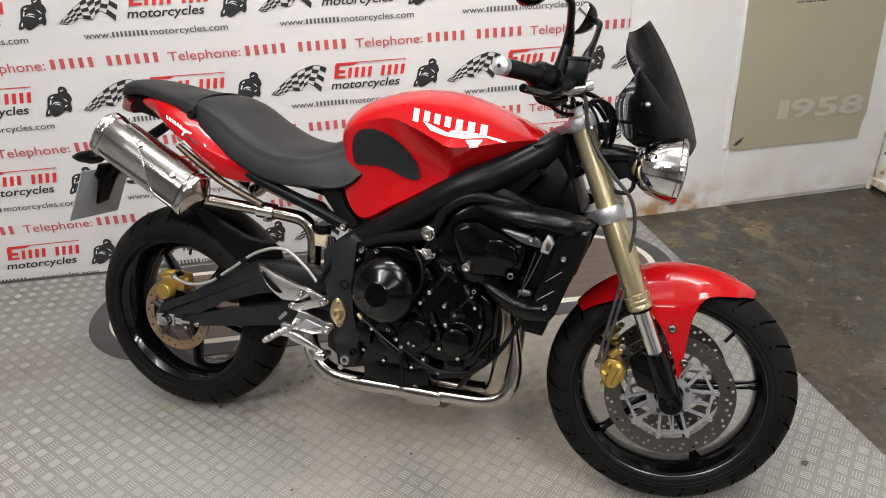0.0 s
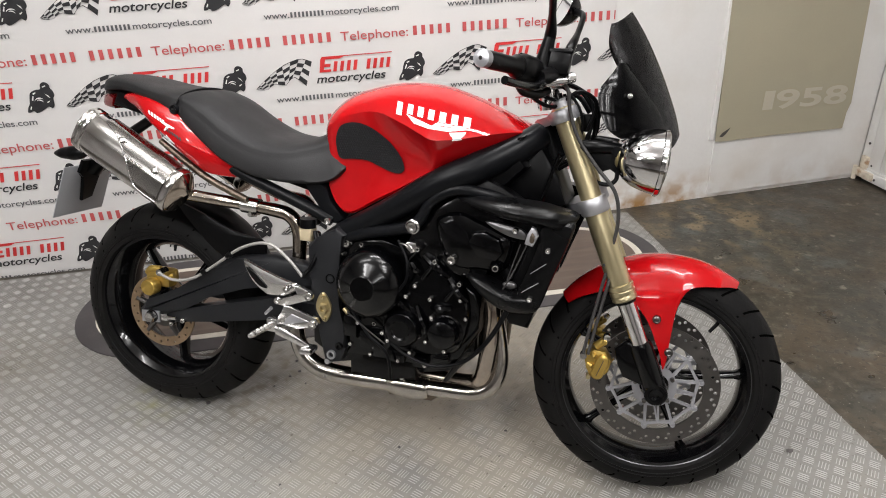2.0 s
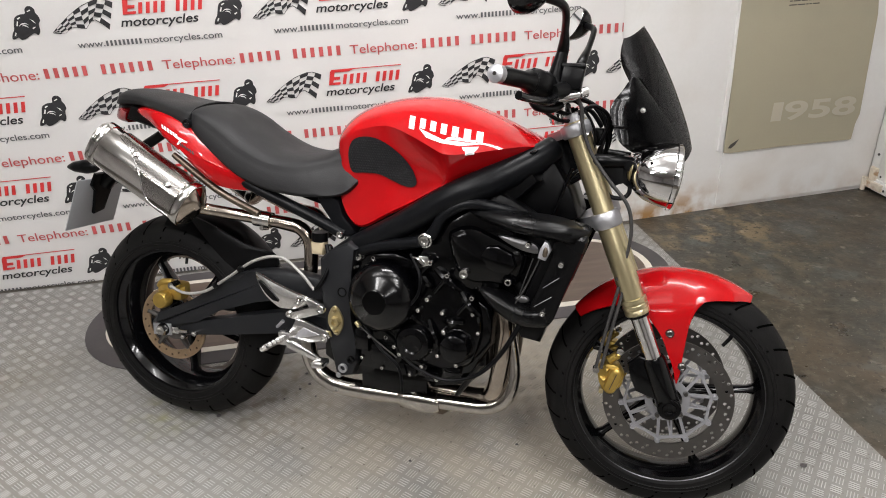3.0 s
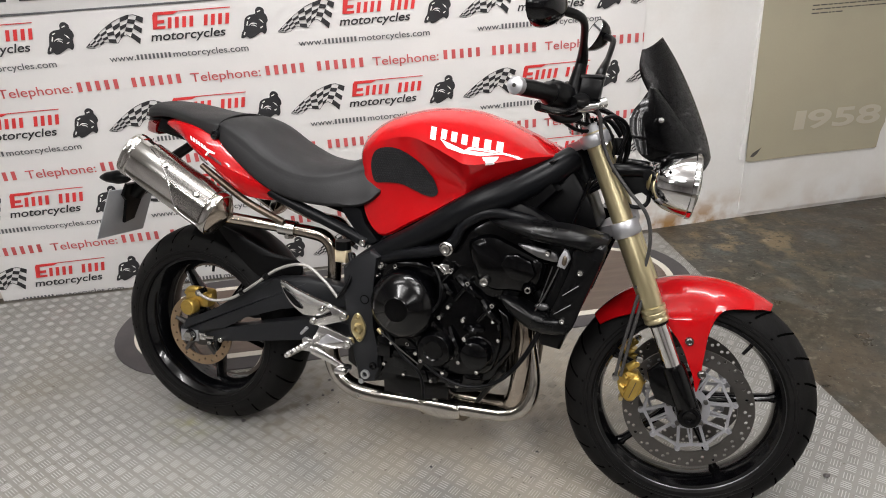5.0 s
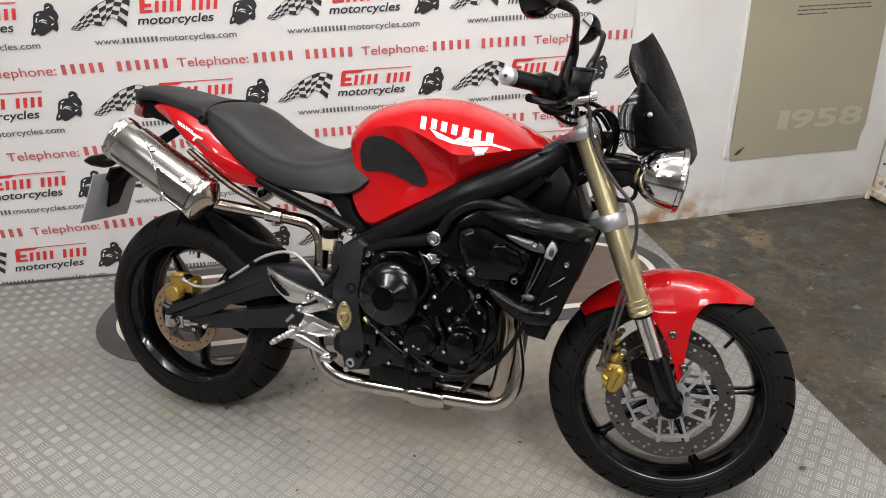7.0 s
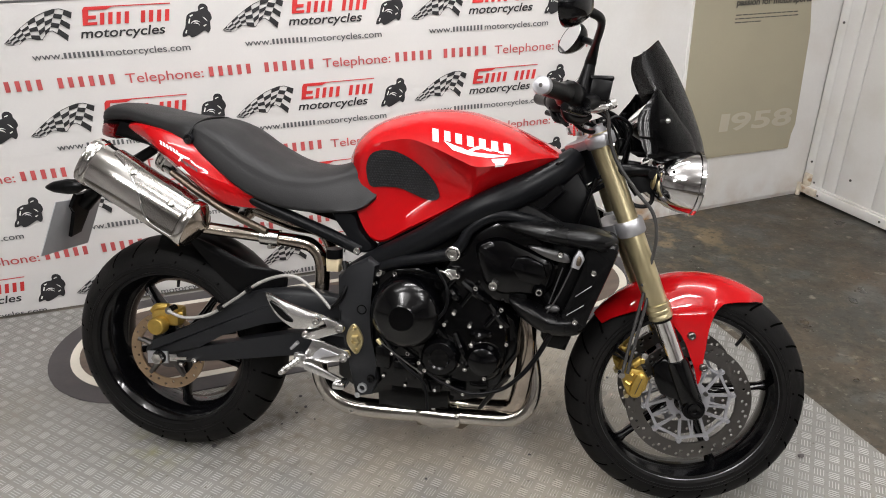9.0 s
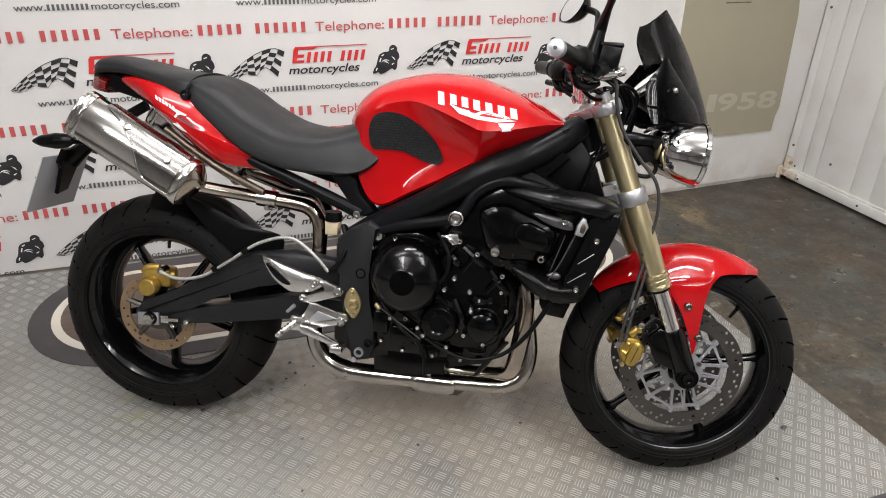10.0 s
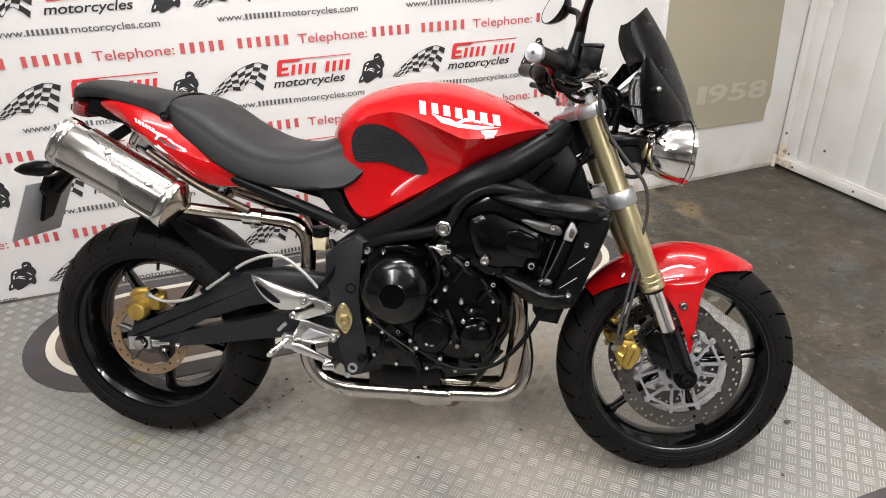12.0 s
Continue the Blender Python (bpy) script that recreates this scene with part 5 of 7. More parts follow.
def silencer(side):
    """A high silencer: an uneven oval can with a riveted shield, a rolled end and a tapered inlet."""
    a, b = Vector((-0.114, side * 0.172, 0.838)), Vector((0.152, side * 0.170, 0.690))
    d = (b - a).normalized()
    w = Vector((0, 1, 0))
    w = (w - d * w.dot(d)).normalized()
    u = w.cross(d) if w.cross(d).z > 0 else d.cross(w)

    def ring(t, hw, hu, skew=0.0):
        c = a + (b - a) * t
        out = []
        for k in range(36):
            g = 2 * math.pi * k / 36
            ex = 0.82
            cu, cw = math.copysign(abs(math.sin(g)) ** ex, math.sin(g)), math.copysign(abs(math.cos(g)) ** ex, math.cos(g))
            out.append(c + u * (hu * cu) + w * (hw * cw * (1.0 - 0.12 * cu)) + d * (skew * cu))
        return out
    HW, HU = 0.048, 0.060
    can = bpart("silencer", loft([ring(0.03, HW * 0.96, HU * 0.96), ring(0.05, HW, HU), ring(0.30, HW * 1.02, HU * 1.02), ring(0.70, HW * 1.02, HU * 1.02), ring(0.965, HW, HU), ring(0.98, HW * 0.97, HU * 0.97)]), STEEL, "polished stainless high-level silencer")
    part("end_band", loft([ring(-0.020, HW * 0.90, HU * 0.90), ring(-0.036, HW * 0.93, HU * 0.93), ring(-0.040, HW * 0.97, HU * 0.97), ring(-0.034, HW * 1.03, HU * 1.03), ring(-0.010, HW * 1.04, HU * 1.04), ring(-0.004, HW * 1.015, HU * 1.015), ring(0.004, HW * 1.015, HU * 1.015), ring(0.010, HW * 1.045, HU * 1.045), ring(0.045, HW * 1.045, HU * 1.045), ring(0.055, HW * 1.0, HU * 1.0)]), STEEL, can)
    part("outlet", loft([ring(-0.030, HW * 0.52, HU * 0.52), ring(-0.018, HW * 0.60, HU * 0.60)]), CABLE, can, "dark outlet")
    part("front_band", loft([ring(0.93, HW * 1.03, HU * 1.03), ring(0.945, HW * 1.06, HU * 1.06), ring(0.985, HW * 1.06, HU * 1.06), ring(0.995, HW * 1.03, HU * 1.03)]), STEEL, can)
    part("inlet_cone", loft([ring(0.99, HW * 0.98, HU * 0.98), ring(1.015, HW * 0.90, HU * 0.88, 0.002), ring(1.045, HW * 0.70, HU * 0.66, 0.006), ring(1.075, HW * 0.40, HU * 0.36, 0.008)]), BLUED, can)
    # shield: a raised plate on the upper outer quarter, narrowing to the rear
    sh = bmesh.new()
    rows = []
    for t in np.linspace(0.16, 0.92, 31).tolist():
        c = a + (b - a) * t
        lo = 66 - 95 * max(0.0, min(1.0, (t - 0.16) / 0.55)) ** 1.3
        row = []
        for k in range(21):
            g = radians(lo + (112 - lo) * k / 20)
            cu, cw = math.copysign(abs(math.sin(g)) ** 0.82, math.sin(g)), math.copysign(abs(math.cos(g)) ** 0.82, math.cos(g))
            row.append(c + (u * (HU * 1.09 * cu) + w * side * (HW * 1.09 * cw * (1.0 - 0.12 * cu * side * side))))
        rows.append(row)
    loft(rows, False, sh, close=False)
    bmesh.ops.solidify(sh, geom=sh.faces[:], thickness=0.003)
    part("heat_shield", sh, STEEL, can, "raised polished shield")
    part("shield_bead", tube([r[0] for r in rows[::3]], 0.0020, 8, 4), CHROME, can)
    for t, g in ((0.40, 48), (0.80, 30)):
        c = a + (b - a) * t
        g = radians(g)
        n = (u * math.sin(g) + w * side * math.cos(g)).normalized()
        p = c + u * HU * 1.09 * math.sin(g) ** 0.82 + w * side * HW * 1.08 * math.cos(g) ** 0.82
        part("shield_bolt", tube([p - n * 0.004, p + n * 0.003, p + n * 0.005], [0.0085, 0.0085, 0.005], 16, smooth=False), STEEL, can)
    return can


silencer(-1)
silencer(1)
bpart("link_pipe", tube([(0.44, 0.04, 0.60), (0.39, 0.08, 0.645), (0.30, 0.09, 0.658), (0.15, 0.150, 0.685)], 0.0175, 14, 8), BLUED, "stainless pipe to the other silencer")
bpart("heat_tube", tube([(0.06, -0.115, 0.815), (0.14, -0.12, 0.765), (0.22, -0.125, 0.722), (0.31, -0.105, 0.675)], [0.008, 0.010, 0.010, 0.010], 14, 6), DULLPIPE, "dull metal mounting tube under the tail")


# ---- bodywork
def body_loft(stations, sub=5, power=2.3, n=15, flat=0.0):
    """A smooth shell: rows of x, top z, waist z, bottom z, half width at the waist, half width at the bottom."""
    line = []
    st = [Vector(s[:3]) for s in stations]
    st2 = [Vector(s[3:6]) for s in stations]
    st3 = [Vector((s[6] if len(s) > 6 else 0.003, 0, 0)) for s in stations]
    for p, q, o in zip(spline(st, sub), spline(st2, sub), spline(st3, sub)):
        line.append((*p, *q, o.x))
    rings = []
    for x, zt, zc, zb, w, wb, mid in line:
        half = []
        for k in range(n):
            g = math.pi / 2 * (1 - k / (n - 1))
            half.append((w * math.cos(g) ** (2 / power), zc + (zt - zc) * math.sin(g) ** (2 / power)))
        half += [(w + (wb - w) * f + mid * (1 - (2 * f - 1) ** 2), zc + (zb - zc) * f) for f in (0.15, 0.3, 0.5, 0.7, 0.85)] + [(wb, zb + 0.006), (wb - 0.006, zb)]
        rings.append([(x, -yy, zz) for yy, zz in half] + [(x, yy, zz) for yy, zz in half[::-1][:-1]])
    return loft(rings)


def tank_loft(stations, sub=7, n=15):
    """As body_loft, with a crease along the waist: the last number is the slope, in degrees, at which the upper side meets it."""
    a, b, c = (spline([Vector(r[k:k + 3]) for r in [(*st, 0.0) for st in stations]], sub) for k in (0, 3, 6))
    rings = []
    for (x, zt, zc), (zb, w, wb), (mid, th, _) in zip(a, b, c):
        th, half = radians(th), []
        for k in range(n):
            g = th * k / (n - 1)
            half.append((w * math.sin(g) / math.sin(th), zc + (zt - zc) * (math.cos(g) - math.cos(th)) / (1 - math.cos(th))))
        half += [(w + (wb - w) * q + mid * (1 - (2 * q - 1) ** 2), zc + (zb - zc) * q) for q in (0.05, 0.15, 0.3, 0.5, 0.7, 0.85)] + [(wb, zb + 0.006), (wb - 0.006, zb)]
        rings.append([(x, -yy, zz) for yy, zz in half] + [(x, yy, zz) for yy, zz in half[::-1][:-1]])
    return loft(rings)


tank_bm = tank_loft([
    (0.516, 0.880, 0.862, 0.820, 0.040, 0.040, 0.0, 86),
    (0.538, 0.918, 0.872, 0.775, 0.086, 0.086, 0.0, 84),
    (0.560, 0.940, 0.880, 0.725, 0.110, 0.114, -0.002, 82),
    (0.588, 0.958, 0.900, 0.682, 0.119, 0.122, -0.004, 80),
    (0.625, 0.973, 0.916, 0.672, 0.122, 0.126, -0.006, 76),
    (0.690, 0.989, 0.926, 0.708, 0.134, 0.134, -0.016, 68),
    (0.760, 0.994, 0.908, 0.746, 0.160, 0.142, -0.029, 61),
    (0.820, 0.990, 0.887, 0.782, 0.189, 0.150, -0.022, 55),
    (0.860, 0.980, 0.876, 0.802, 0.204, 0.150, -0.002, 54),
    (0.920, 0.960, 0.882, 0.832, 0.189, 0.143, 0.0, 55),
    (0.985, 0.931, 0.893, 0.860, 0.150, 0.120, 0.0, 60),
    (1.030, 0.909, 0.896, 0.878, 0.108, 0.090, 0.0, 70),
    (1.050, 0.898, 0.890, 0.882, 0.080, 0.070, 0.0, 80)])
bmesh.ops.recalc_face_normals(tank_bm, faces=tank_bm.faces[:])
from mathutils.bvhtree import BVHTree
TANK = BVHTree.FromBMesh(tank_bm)
tank = bpart("fuel_tank", tank_bm, RED, "glossy red sculpted fuel tank", angle=30)


def onto(tree, poly, off, rings=5, side=-1, n=1):
    """A thin sheet laid on a surface: an (x, z) outline pressed onto it from the side."""
    bm = bmesh.new()
    line = spline([(p[0], p[1], 0) for p in poly], n, True) if n > 1 else [Vector((p[0], p[1], 0)) for p in poly]
    c = sum(line, Vector()) / len(line)

    def hit(x, z):
        loc, nor, _, _ = tree.ray_cast(Vector((x, side * 0.6, z)), Vector((0, -side, 0)))
        if loc is None:
            loc, nor, _, _ = tree.find_nearest(Vector((x, side * 0.14, z)))
        if nor.y * side < 0:
            nor = -nor
        return loc + nor * off
    rows = [[bm.verts.new(hit(c.x + (p.x - c.x) * s, c.y + (p.y - c.y) * s)) for p in line] for s in [1 - k / rings for k in range(rings)]]
    k = len(line)
    for a, b in zip(rows, rows[1:]):
        for i in range(k):
            bm.faces.new((a[i], a[(i + 1) % k], b[(i + 1) % k], b[i]))
    m = bm.verts.new(hit(c.x, c.y))
    for i in range(k):
        bm.faces.new((rows[-1][i], rows[-1][(i + 1) % k], m))
    bmesh.ops.recalc_face_normals(bm, faces=bm.faces[:])
    return bm


KNEE = [(0.582, 0.862), (0.597, 0.889), (0.632, 0.898), (0.670, 0.891), (0.713, 0.867), (0.747, 0.833), (0.765, 0.797), (0.755, 0.783), (0.730, 0.784), (0.700, 0.795), (0.662, 0.808), (0.624, 0.809), (0.594, 0.808), (0.583, 0.830)]
pad = bpart("knee_pad", onto(TANK, KNEE, 0.004, 8, -1, 4), PAD, "black textured rubber knee pad", tank)
dots = bmesh.new()
kx, kz = [p[0] for p in KNEE], [p[1] for p in KNEE]


def inside(x, z, poly):
    ok = False
    for (x1, z1), (x2, z2) in zip(poly, poly[1:] + poly[:1]):
        if (z1 > z) != (z2 > z) and x < (x2 - x1) * (z - z1) / (z2 - z1) + x1:
            ok = not ok
    return ok


small = [(0.673 + (x - 0.673) * 0.94, 0.838 + (z - 0.838) * 0.94) for x, z in KNEE]
for i in range(29):
    for j in range(20):
        px, pz = 0.578 + i * 0.0066 + (j % 2) * 0.0033, 0.776 + j * 0.0062
        if inside(px, pz, small):
            loc, nor, _, _ = TANK.ray_cast(Vector((px, -0.6, pz)), Vector((0, 1, 0)))
            if loc:
                nor = nor if nor.y < 0 else -nor
                t1 = nor.orthogonal().normalized()
                t2 = nor.cross(t1)
                base = loc + nor * 0.004
                vs = [dots.verts.new(base + (t1 * math.cos(a) + t2 * math.sin(a)) * 0.0029) for a in (0, math.pi / 2, math.pi, 1.5 * math.pi)]
                top = dots.verts.new(base + nor * 0.0018)
                for k in range(4):
                    dots.faces.new((vs[k], vs[(k + 1) % 4], top))
tagged(part("pad_studs", dots, PAD, tank, "fine raised studs", smooth=False), kind="stuff")


def letter_row(x0, z0, x1, z1, n, h, slant, gap=0.25, h2=None):
    """Plain upright bars along a line, in place of a maker's name."""
    out = []
    for i in range(n):
        u, v = i / n, (i + 1 - gap) / n
        a, b = Vector((x0 + (x1 - x0) * u, z0 + (z1 - z0) * u)), Vector((x0 + (x1 - x0) * v, z0 + (z1 - z0) * v))
        hh = h if i else (h2 or h)
        out.append([(a.x, a.y - (hh - h)), (b.x, b.y - (hh - h)), (b.x + slant * hh, b.y + h), (a.x + slant * hh, a.y + h)])
    return out


for qd in letter_row(0.748, 0.931, 0.944, 0.900, 7, 0.021, -0.25, 0.46, 0.028):
    bpart("tank_bar", onto(TANK, qd, 0.0016, 3), WHITEDECAL, "white bar in place of lettering", tank)
bpart("tank_swoosh", onto(TANK, [(0.774, 0.926), (0.800, 0.914), (0.840, 0.904), (0.885, 0.899), (0.930, 0.899), (0.885, 0.894), (0.840, 0.898), (0.800, 0.907)], 0.0016, 3), WHITEDECAL, "white swoosh", tank)
bpart("tank_flash", onto(TANK, [(0.890, 0.892), (0.926, 0.894), (0.919, 0.880), (0.900, 0.877)], 0.0018, 3), WHITEDECAL, "white flash", tank)


def seat_loft(stations, sub=5):
    return body_loft(stations, sub, 2.5)


bpart("rider_seat", seat_loft([
    (0.128, 0.945, 0.925, 0.884, 0.125, 0.128),
    (0.150, 0.950, 0.918, 0.868, 0.132, 0.138),
    (0.210, 0.931, 0.884, 0.822, 0.138, 0.146),
    (0.280, 0.886, 0.840, 0.776, 0.142, 0.150),
    (0.360, 0.849, 0.808, 0.748, 0.142, 0.150),
    (0.440, 0.838, 0.802, 0.738, 0.134, 0.145),
    (0.500, 0.850, 0.812, 0.738, 0.118, 0.138),
    (0.548, 0.870, 0.824, 0.742, 0.108, 0.134),
    (0.582, 0.862, 0.820, 0.756, 0.106, 0.132),
    (0.606, 0.830, 0.806, 0.778, 0.098, 0.126)]), VINYL, "black vinyl rider seat with a deep dip", angle=60)
bpart("pillion_seat", seat_loft([
    (-0.172, 0.950, 0.945, 0.940, 0.030, 0.030),
    (-0.160, 0.970, 0.952, 0.936, 0.062, 0.062),
    (-0.120, 0.983, 0.958, 0.940, 0.084, 0.080),
    (-0.050, 0.977, 0.955, 0.938, 0.098, 0.094),
    (0.040, 0.960, 0.938, 0.912, 0.116, 0.116),
    (0.105, 0.954, 0.928, 0.888, 0.130, 0.132),
    (0.132, 0.949, 0.922, 0.880, 0.130, 0.132)]), VINYL2, "black vinyl pillion seat pad", angle=60)
bpart("seat_strap", tube([(0.128, -0.140, 0.892), (0.130, -0.135, 0.915), (0.132, -0.112, 0.937), (0.131, -0.06, 0.949), (0.130, 0.0, 0.953), (0.131, 0.06, 0.949), (0.132, 0.112, 0.937)], 0.0034, 8, 6), CABLE, "thin black strap across the seat")
button = bpart("seat_button", lathe([(0.0, -0.001), (0.0065, -0.001), (0.0085, -0.004), (0.0115, -0.004), (0.0135, 0.006), (0.0, 0.006)], (0.126, -0.1385, 0.903), 24, False), SATIN, "round black seat fixing")
part("slot", box((0.1195, -0.1410, 0.9015), (0.1325, -0.1390, 0.9045), 0.0005), DISC, button)

TAIL = [(-0.072, 0.931), (-0.025, 0.935), (0.060, 0.920), (0.125, 0.897), (0.165, 0.868), (0.205, 0.838), (0.255, 0.796), (0.312, 0.766), (0.385, 0.741), (0.310, 0.734), (0.235, 0.740), (0.165, 0.760), (0.112, 0.795), (0.050, 0.843), (0.002, 0.876), (-0.042, 0.904)]
tl = lambda x, z: 0.62 * max(0.0, 0.05 - x) ** 1.3 + 1.0 * max(0.0, x - 0.20) ** 1.6 + 0.16 * max(0.0, z - 0.86 + 0.4 * max(0.0, x - 0.05)) + 0.8 * max(0.0, 0.922 - 0.80 * max(x, 0.0) - z) * (x < 0.24)
tail_bm = puffed(TAIL, -0.146, 0.05, 0.016, 0.010, 4, tl, (1.0, 0.9, 0.75, 0.55, 0.35, 0.15))
bmesh.ops.recalc_face_normals(tail_bm, faces=tail_bm.faces[:])
TAILTREE = BVHTree.FromBMesh(tail_bm)
tail_r = bpart("tail_panel", tail_bm.copy(), RED, "glossy red tail side panel")
bpart("tail_panel", flipped(tail_bm), RED, "glossy red tail side panel")
tail_bm.free()
for qd in letter_row(0.058, 0.888, 0.112, 0.862, 6, 0.010, -0.4, 0.3):
    bpart("tail_bar", onto(TAILTREE, qd, 0.0015, 2), WHITEDECAL, "white bar in place of lettering", tail_r)
bpart("tail_bar", onto(TAILTREE, [(0.100, 0.872), (0.138, 0.856), (0.136, 0.853), (0.122, 0.857), (0.112, 0.848), (0.108, 0.850), (0.115, 0.861), (0.099, 0.868)], 0.0015, 3), WHITEDECAL, "white T-like shape", tail_r)
for qd in letter_row(0.118, 0.847, 0.163, 0.823, 6, 0.009, -0.4, 0.3):
    bpart("tail_bar", onto(TAILTREE, qd, 0.0015, 2), BLACKDECAL, "black bar in place of lettering", tail_r)
bpart("tail_flash", onto(TAILTREE, [(0.098, 0.834), (0.116, 0.838), (0.142, 0.815), (0.122, 0.820)], 0.0015, 2), WHITEDECAL, "white flash", tail_r)

tailm = bpart("tail_unit", seat_loft([(-0.175, 0.945, 0.930, 0.905, 0.045, 0.045), (-0.13, 0.945, 0.935, 0.922, 0.060, 0.05), (-0.04, 0.935, 0.925, 0.912, 0.065, 0.05), (0.08, 0.905, 0.88, 0.84, 0.08, 0.07), (0.20, 0.85, 0.82, 0.78, 0.08, 0.07)]), BLACK, "matt black under-tail")
part("tail_light", seat_loft([(-0.185, 0.925, 0.915, 0.905, 0.035, 0.035), (-0.165, 0.935, 0.915, 0.895, 0.062, 0.062), (-0.12, 0.93, 0.91, 0.89, 0.082, 0.08)]), TAILRED, tailm, "red tail light lens")
# number plate on its black hanger, blank on this side
hang = bpart("plate_hanger", tube([(-0.06, 0.0, 0.86), (-0.16, 0.0, 0.80), (-0.245, 0.0, 0.735), (-0.29, 0.0, 0.700)], [0.014, 0.016, 0.020, 0.028], 10), BLACK, "black plate hanger")
part("back_bracket", prism([(-0.05, 0.74), (0.05, 0.74), (0.055, 0.70), (0.025, 0.69), (0.02, 0.61), (-0.02, 0.60), (-0.03, 0.68), (-0.055, 0.70)], -0.006, 0.006, 0.003), BLACK, hang).matrix_basis = Matrix.Translation((-0.288, 0, 0.705)) @ Matrix.Rotation(radians(22), 4, "Y") @ Matrix.Rotation(radians(90), 4, "Z") @ Matrix.Translation((0, 0, -0.712))
plate = part("number_plate", box((-0.0015, -0.092, -0.168), (0.0015, 0.100, 0.0), 0.0008), PLATE, hang, "plain grey number plate")
plate.matrix_basis = pose(-0.305, 0, 0.712, 0, 22, 0)
for s in (-1, 1):
    ind = bpart("rear_indicator", tube([(-0.215, s * 0.03, 0.755), (-0.225, s * 0.08, 0.760)], [0.009, 0.009], 10, smooth=False), BLACK, "small dark rear indicator")
    part("lens", tube([(-0.205, s * 0.105, 0.764), (-0.222, s * 0.105, 0.763), (-0.250, s * 0.106, 0.760), (-0.290, s * 0.108, 0.757), (-0.315, s * 0.110, 0.755)], [0.008, 0.018, 0.021, 0.015, 0.003], 14, 4), BLACK, ind, "smoked indicator lens")
bpart("pillion_bracket", tube([(0.055, -0.155, 0.800), (0.085, -0.150, 0.785), (0.12, -0.150, 0.768)], 0.010, 10), ALU, "bright silencer bracket")

# ---- radiator and its cowls
rad = bpart("radiator", prism([(1.035, 0.520), (1.075, 0.505), (1.150, 0.715), (1.110, 0.735)], -0.165, 0.165, 0.006), BLACK, "black radiator core")
cowl_top = [(0.905, 0.747), (0.950, 0.755), (1.000, 0.755), (1.053, 0.754), (1.104, 0.751), (1.145, 0.743), (1.176, 0.730), (1.184, 0.714), (1.166, 0.701), (1.135, 0.705), (1.098, 0.708), (1.057, 0.711), (1.000, 0.720), (0.942, 0.733)]
cl = lambda x, z: 0.30 * max(0.0, 1.02 - x) + 1.2 * max(0.0, x - 1.15)
cowl_side = [(1.112, 0.705), (1.140, 0.715), (1.180, 0.716), (1.180, 0.689), (1.157, 0.620), (1.135, 0.559), (1.114, 0.506), (1.080, 0.512), (1.066, 0.538), (1.086, 0.600), (1.106, 0.661)]
cowl_low = [(0.946, 0.569), (0.986, 0.567), (1.026, 0.552), (1.070, 0.540), (1.106, 0.534), (1.116, 0.517), (1.108, 0.500), (1.064, 0.493), (1.025, 0.500), (0.979, 0.528)]
for s in (1, -1):
    tops, sides, lows = puffed(cowl_top, -0.212, 0.06, 0.020, 0.014, 4, cl), puffed(cowl_side, -0.200, 0.03, 0.004, 0.010, 4), puffed(cowl_low, -0.202, 0.05, 0.016, 0.014, 4)
    if s < 0:
        tops, sides, lows = flipped(tops), flipped(sides), flipped(lows)
    cw = bpart("radiator_cowl", tops, COWL, "satin black radiator cowl")
    part("side_panel", sides, COWL, cw)
    part("lower_scoop", lows, COWL, cw)
    if s > 0:
        part("inner_plate", puffed([(0.983, 0.700), (1.036, 0.697), (1.072, 0.688), (1.078, 0.668), (1.032, 0.674)], -0.190, 0.01, 0.004, 0.004), DULLBLADE, cw, "dull alloy blade inside the cowl")
        part("air_cup", puffed([(1.030, 0.559), (1.044, 0.566), (1.060, 0.563), (1.063, 0.553), (1.048, 0.548), (1.036, 0.552)], -0.190, 0.008, 0.002, 0.003), DULLBLADE, cw, "dull alloy cup inside the scoop")
        part("core_edge", tube([(1.064, -0.172, 0.652), (1.038, -0.172, 0.564)], 0.0014, 8, smooth=False), DULLBLADE, cw)
        part("inner_insert", prism([(1.081, 0.666), (1.085, 0.686), (1.095, 0.706), (1.103, 0.702), (1.110, 0.685), (1.099, 0.661)], -0.222, -0.205, 0.004), ALUSATIN, cw, "bright side lamp")
        part("lamp_lens", puffed([(1.092, 0.672), (1.093, 0.686), (1.098, 0.694), (1.104, 0.684), (1.100, 0.670)], -0.2232, 0.004, 0.002, 0.002), DULLPIPE, cw)
        for q in (((1.096, 0.596), (1.130, 0.623)), ((1.079, 0.550), (1.116, 0.577))):
            part("slit", tube([(q[0][0], -0.206, q[0][1]), (q[1][0], -0.2065, q[1][1])], [0.0006, 0.0011], 6, smooth=False), ALUSATIN, cw)
        for bx_, bz_ in ((1.132, 0.653), (1.099, 0.536), (1.057, 0.690)):
            bolt(cw, bx_, -0.206, bz_, 0.0068)
# black block added to keep the gap behind the radiator dark
bpart("gap_filler", prism([(0.985, 0.545), (1.050, 0.520), (1.100, 0.690), (1.045, 0.715), (1.000, 0.690)], -0.135, 0.135, 0.012), BLACK, "black filler block in the gap behind the radiator")
bpart("radiator_foot", prism([(1.027, 0.50), (1.108, 0.50), (1.095, 0.468), (1.084, 0.430), (1.037, 0.436), (1.022, 0.462)], -0.12, 0.12, 0.010), BLACK)
bpart("radiator_hose", tube([(1.03, -0.16, 0.70), (0.995, -0.140, 0.655), (1.015, -0.140, 0.60), (1.04, -0.14, 0.56)], 0.015, 12), CABLE)
bpart("radiator_pipe", tube([(1.095, -0.205, 0.69), (1.06, -0.205, 0.60), (1.035, -0.20, 0.55)], 0.0018, 8), HOSEDARK)

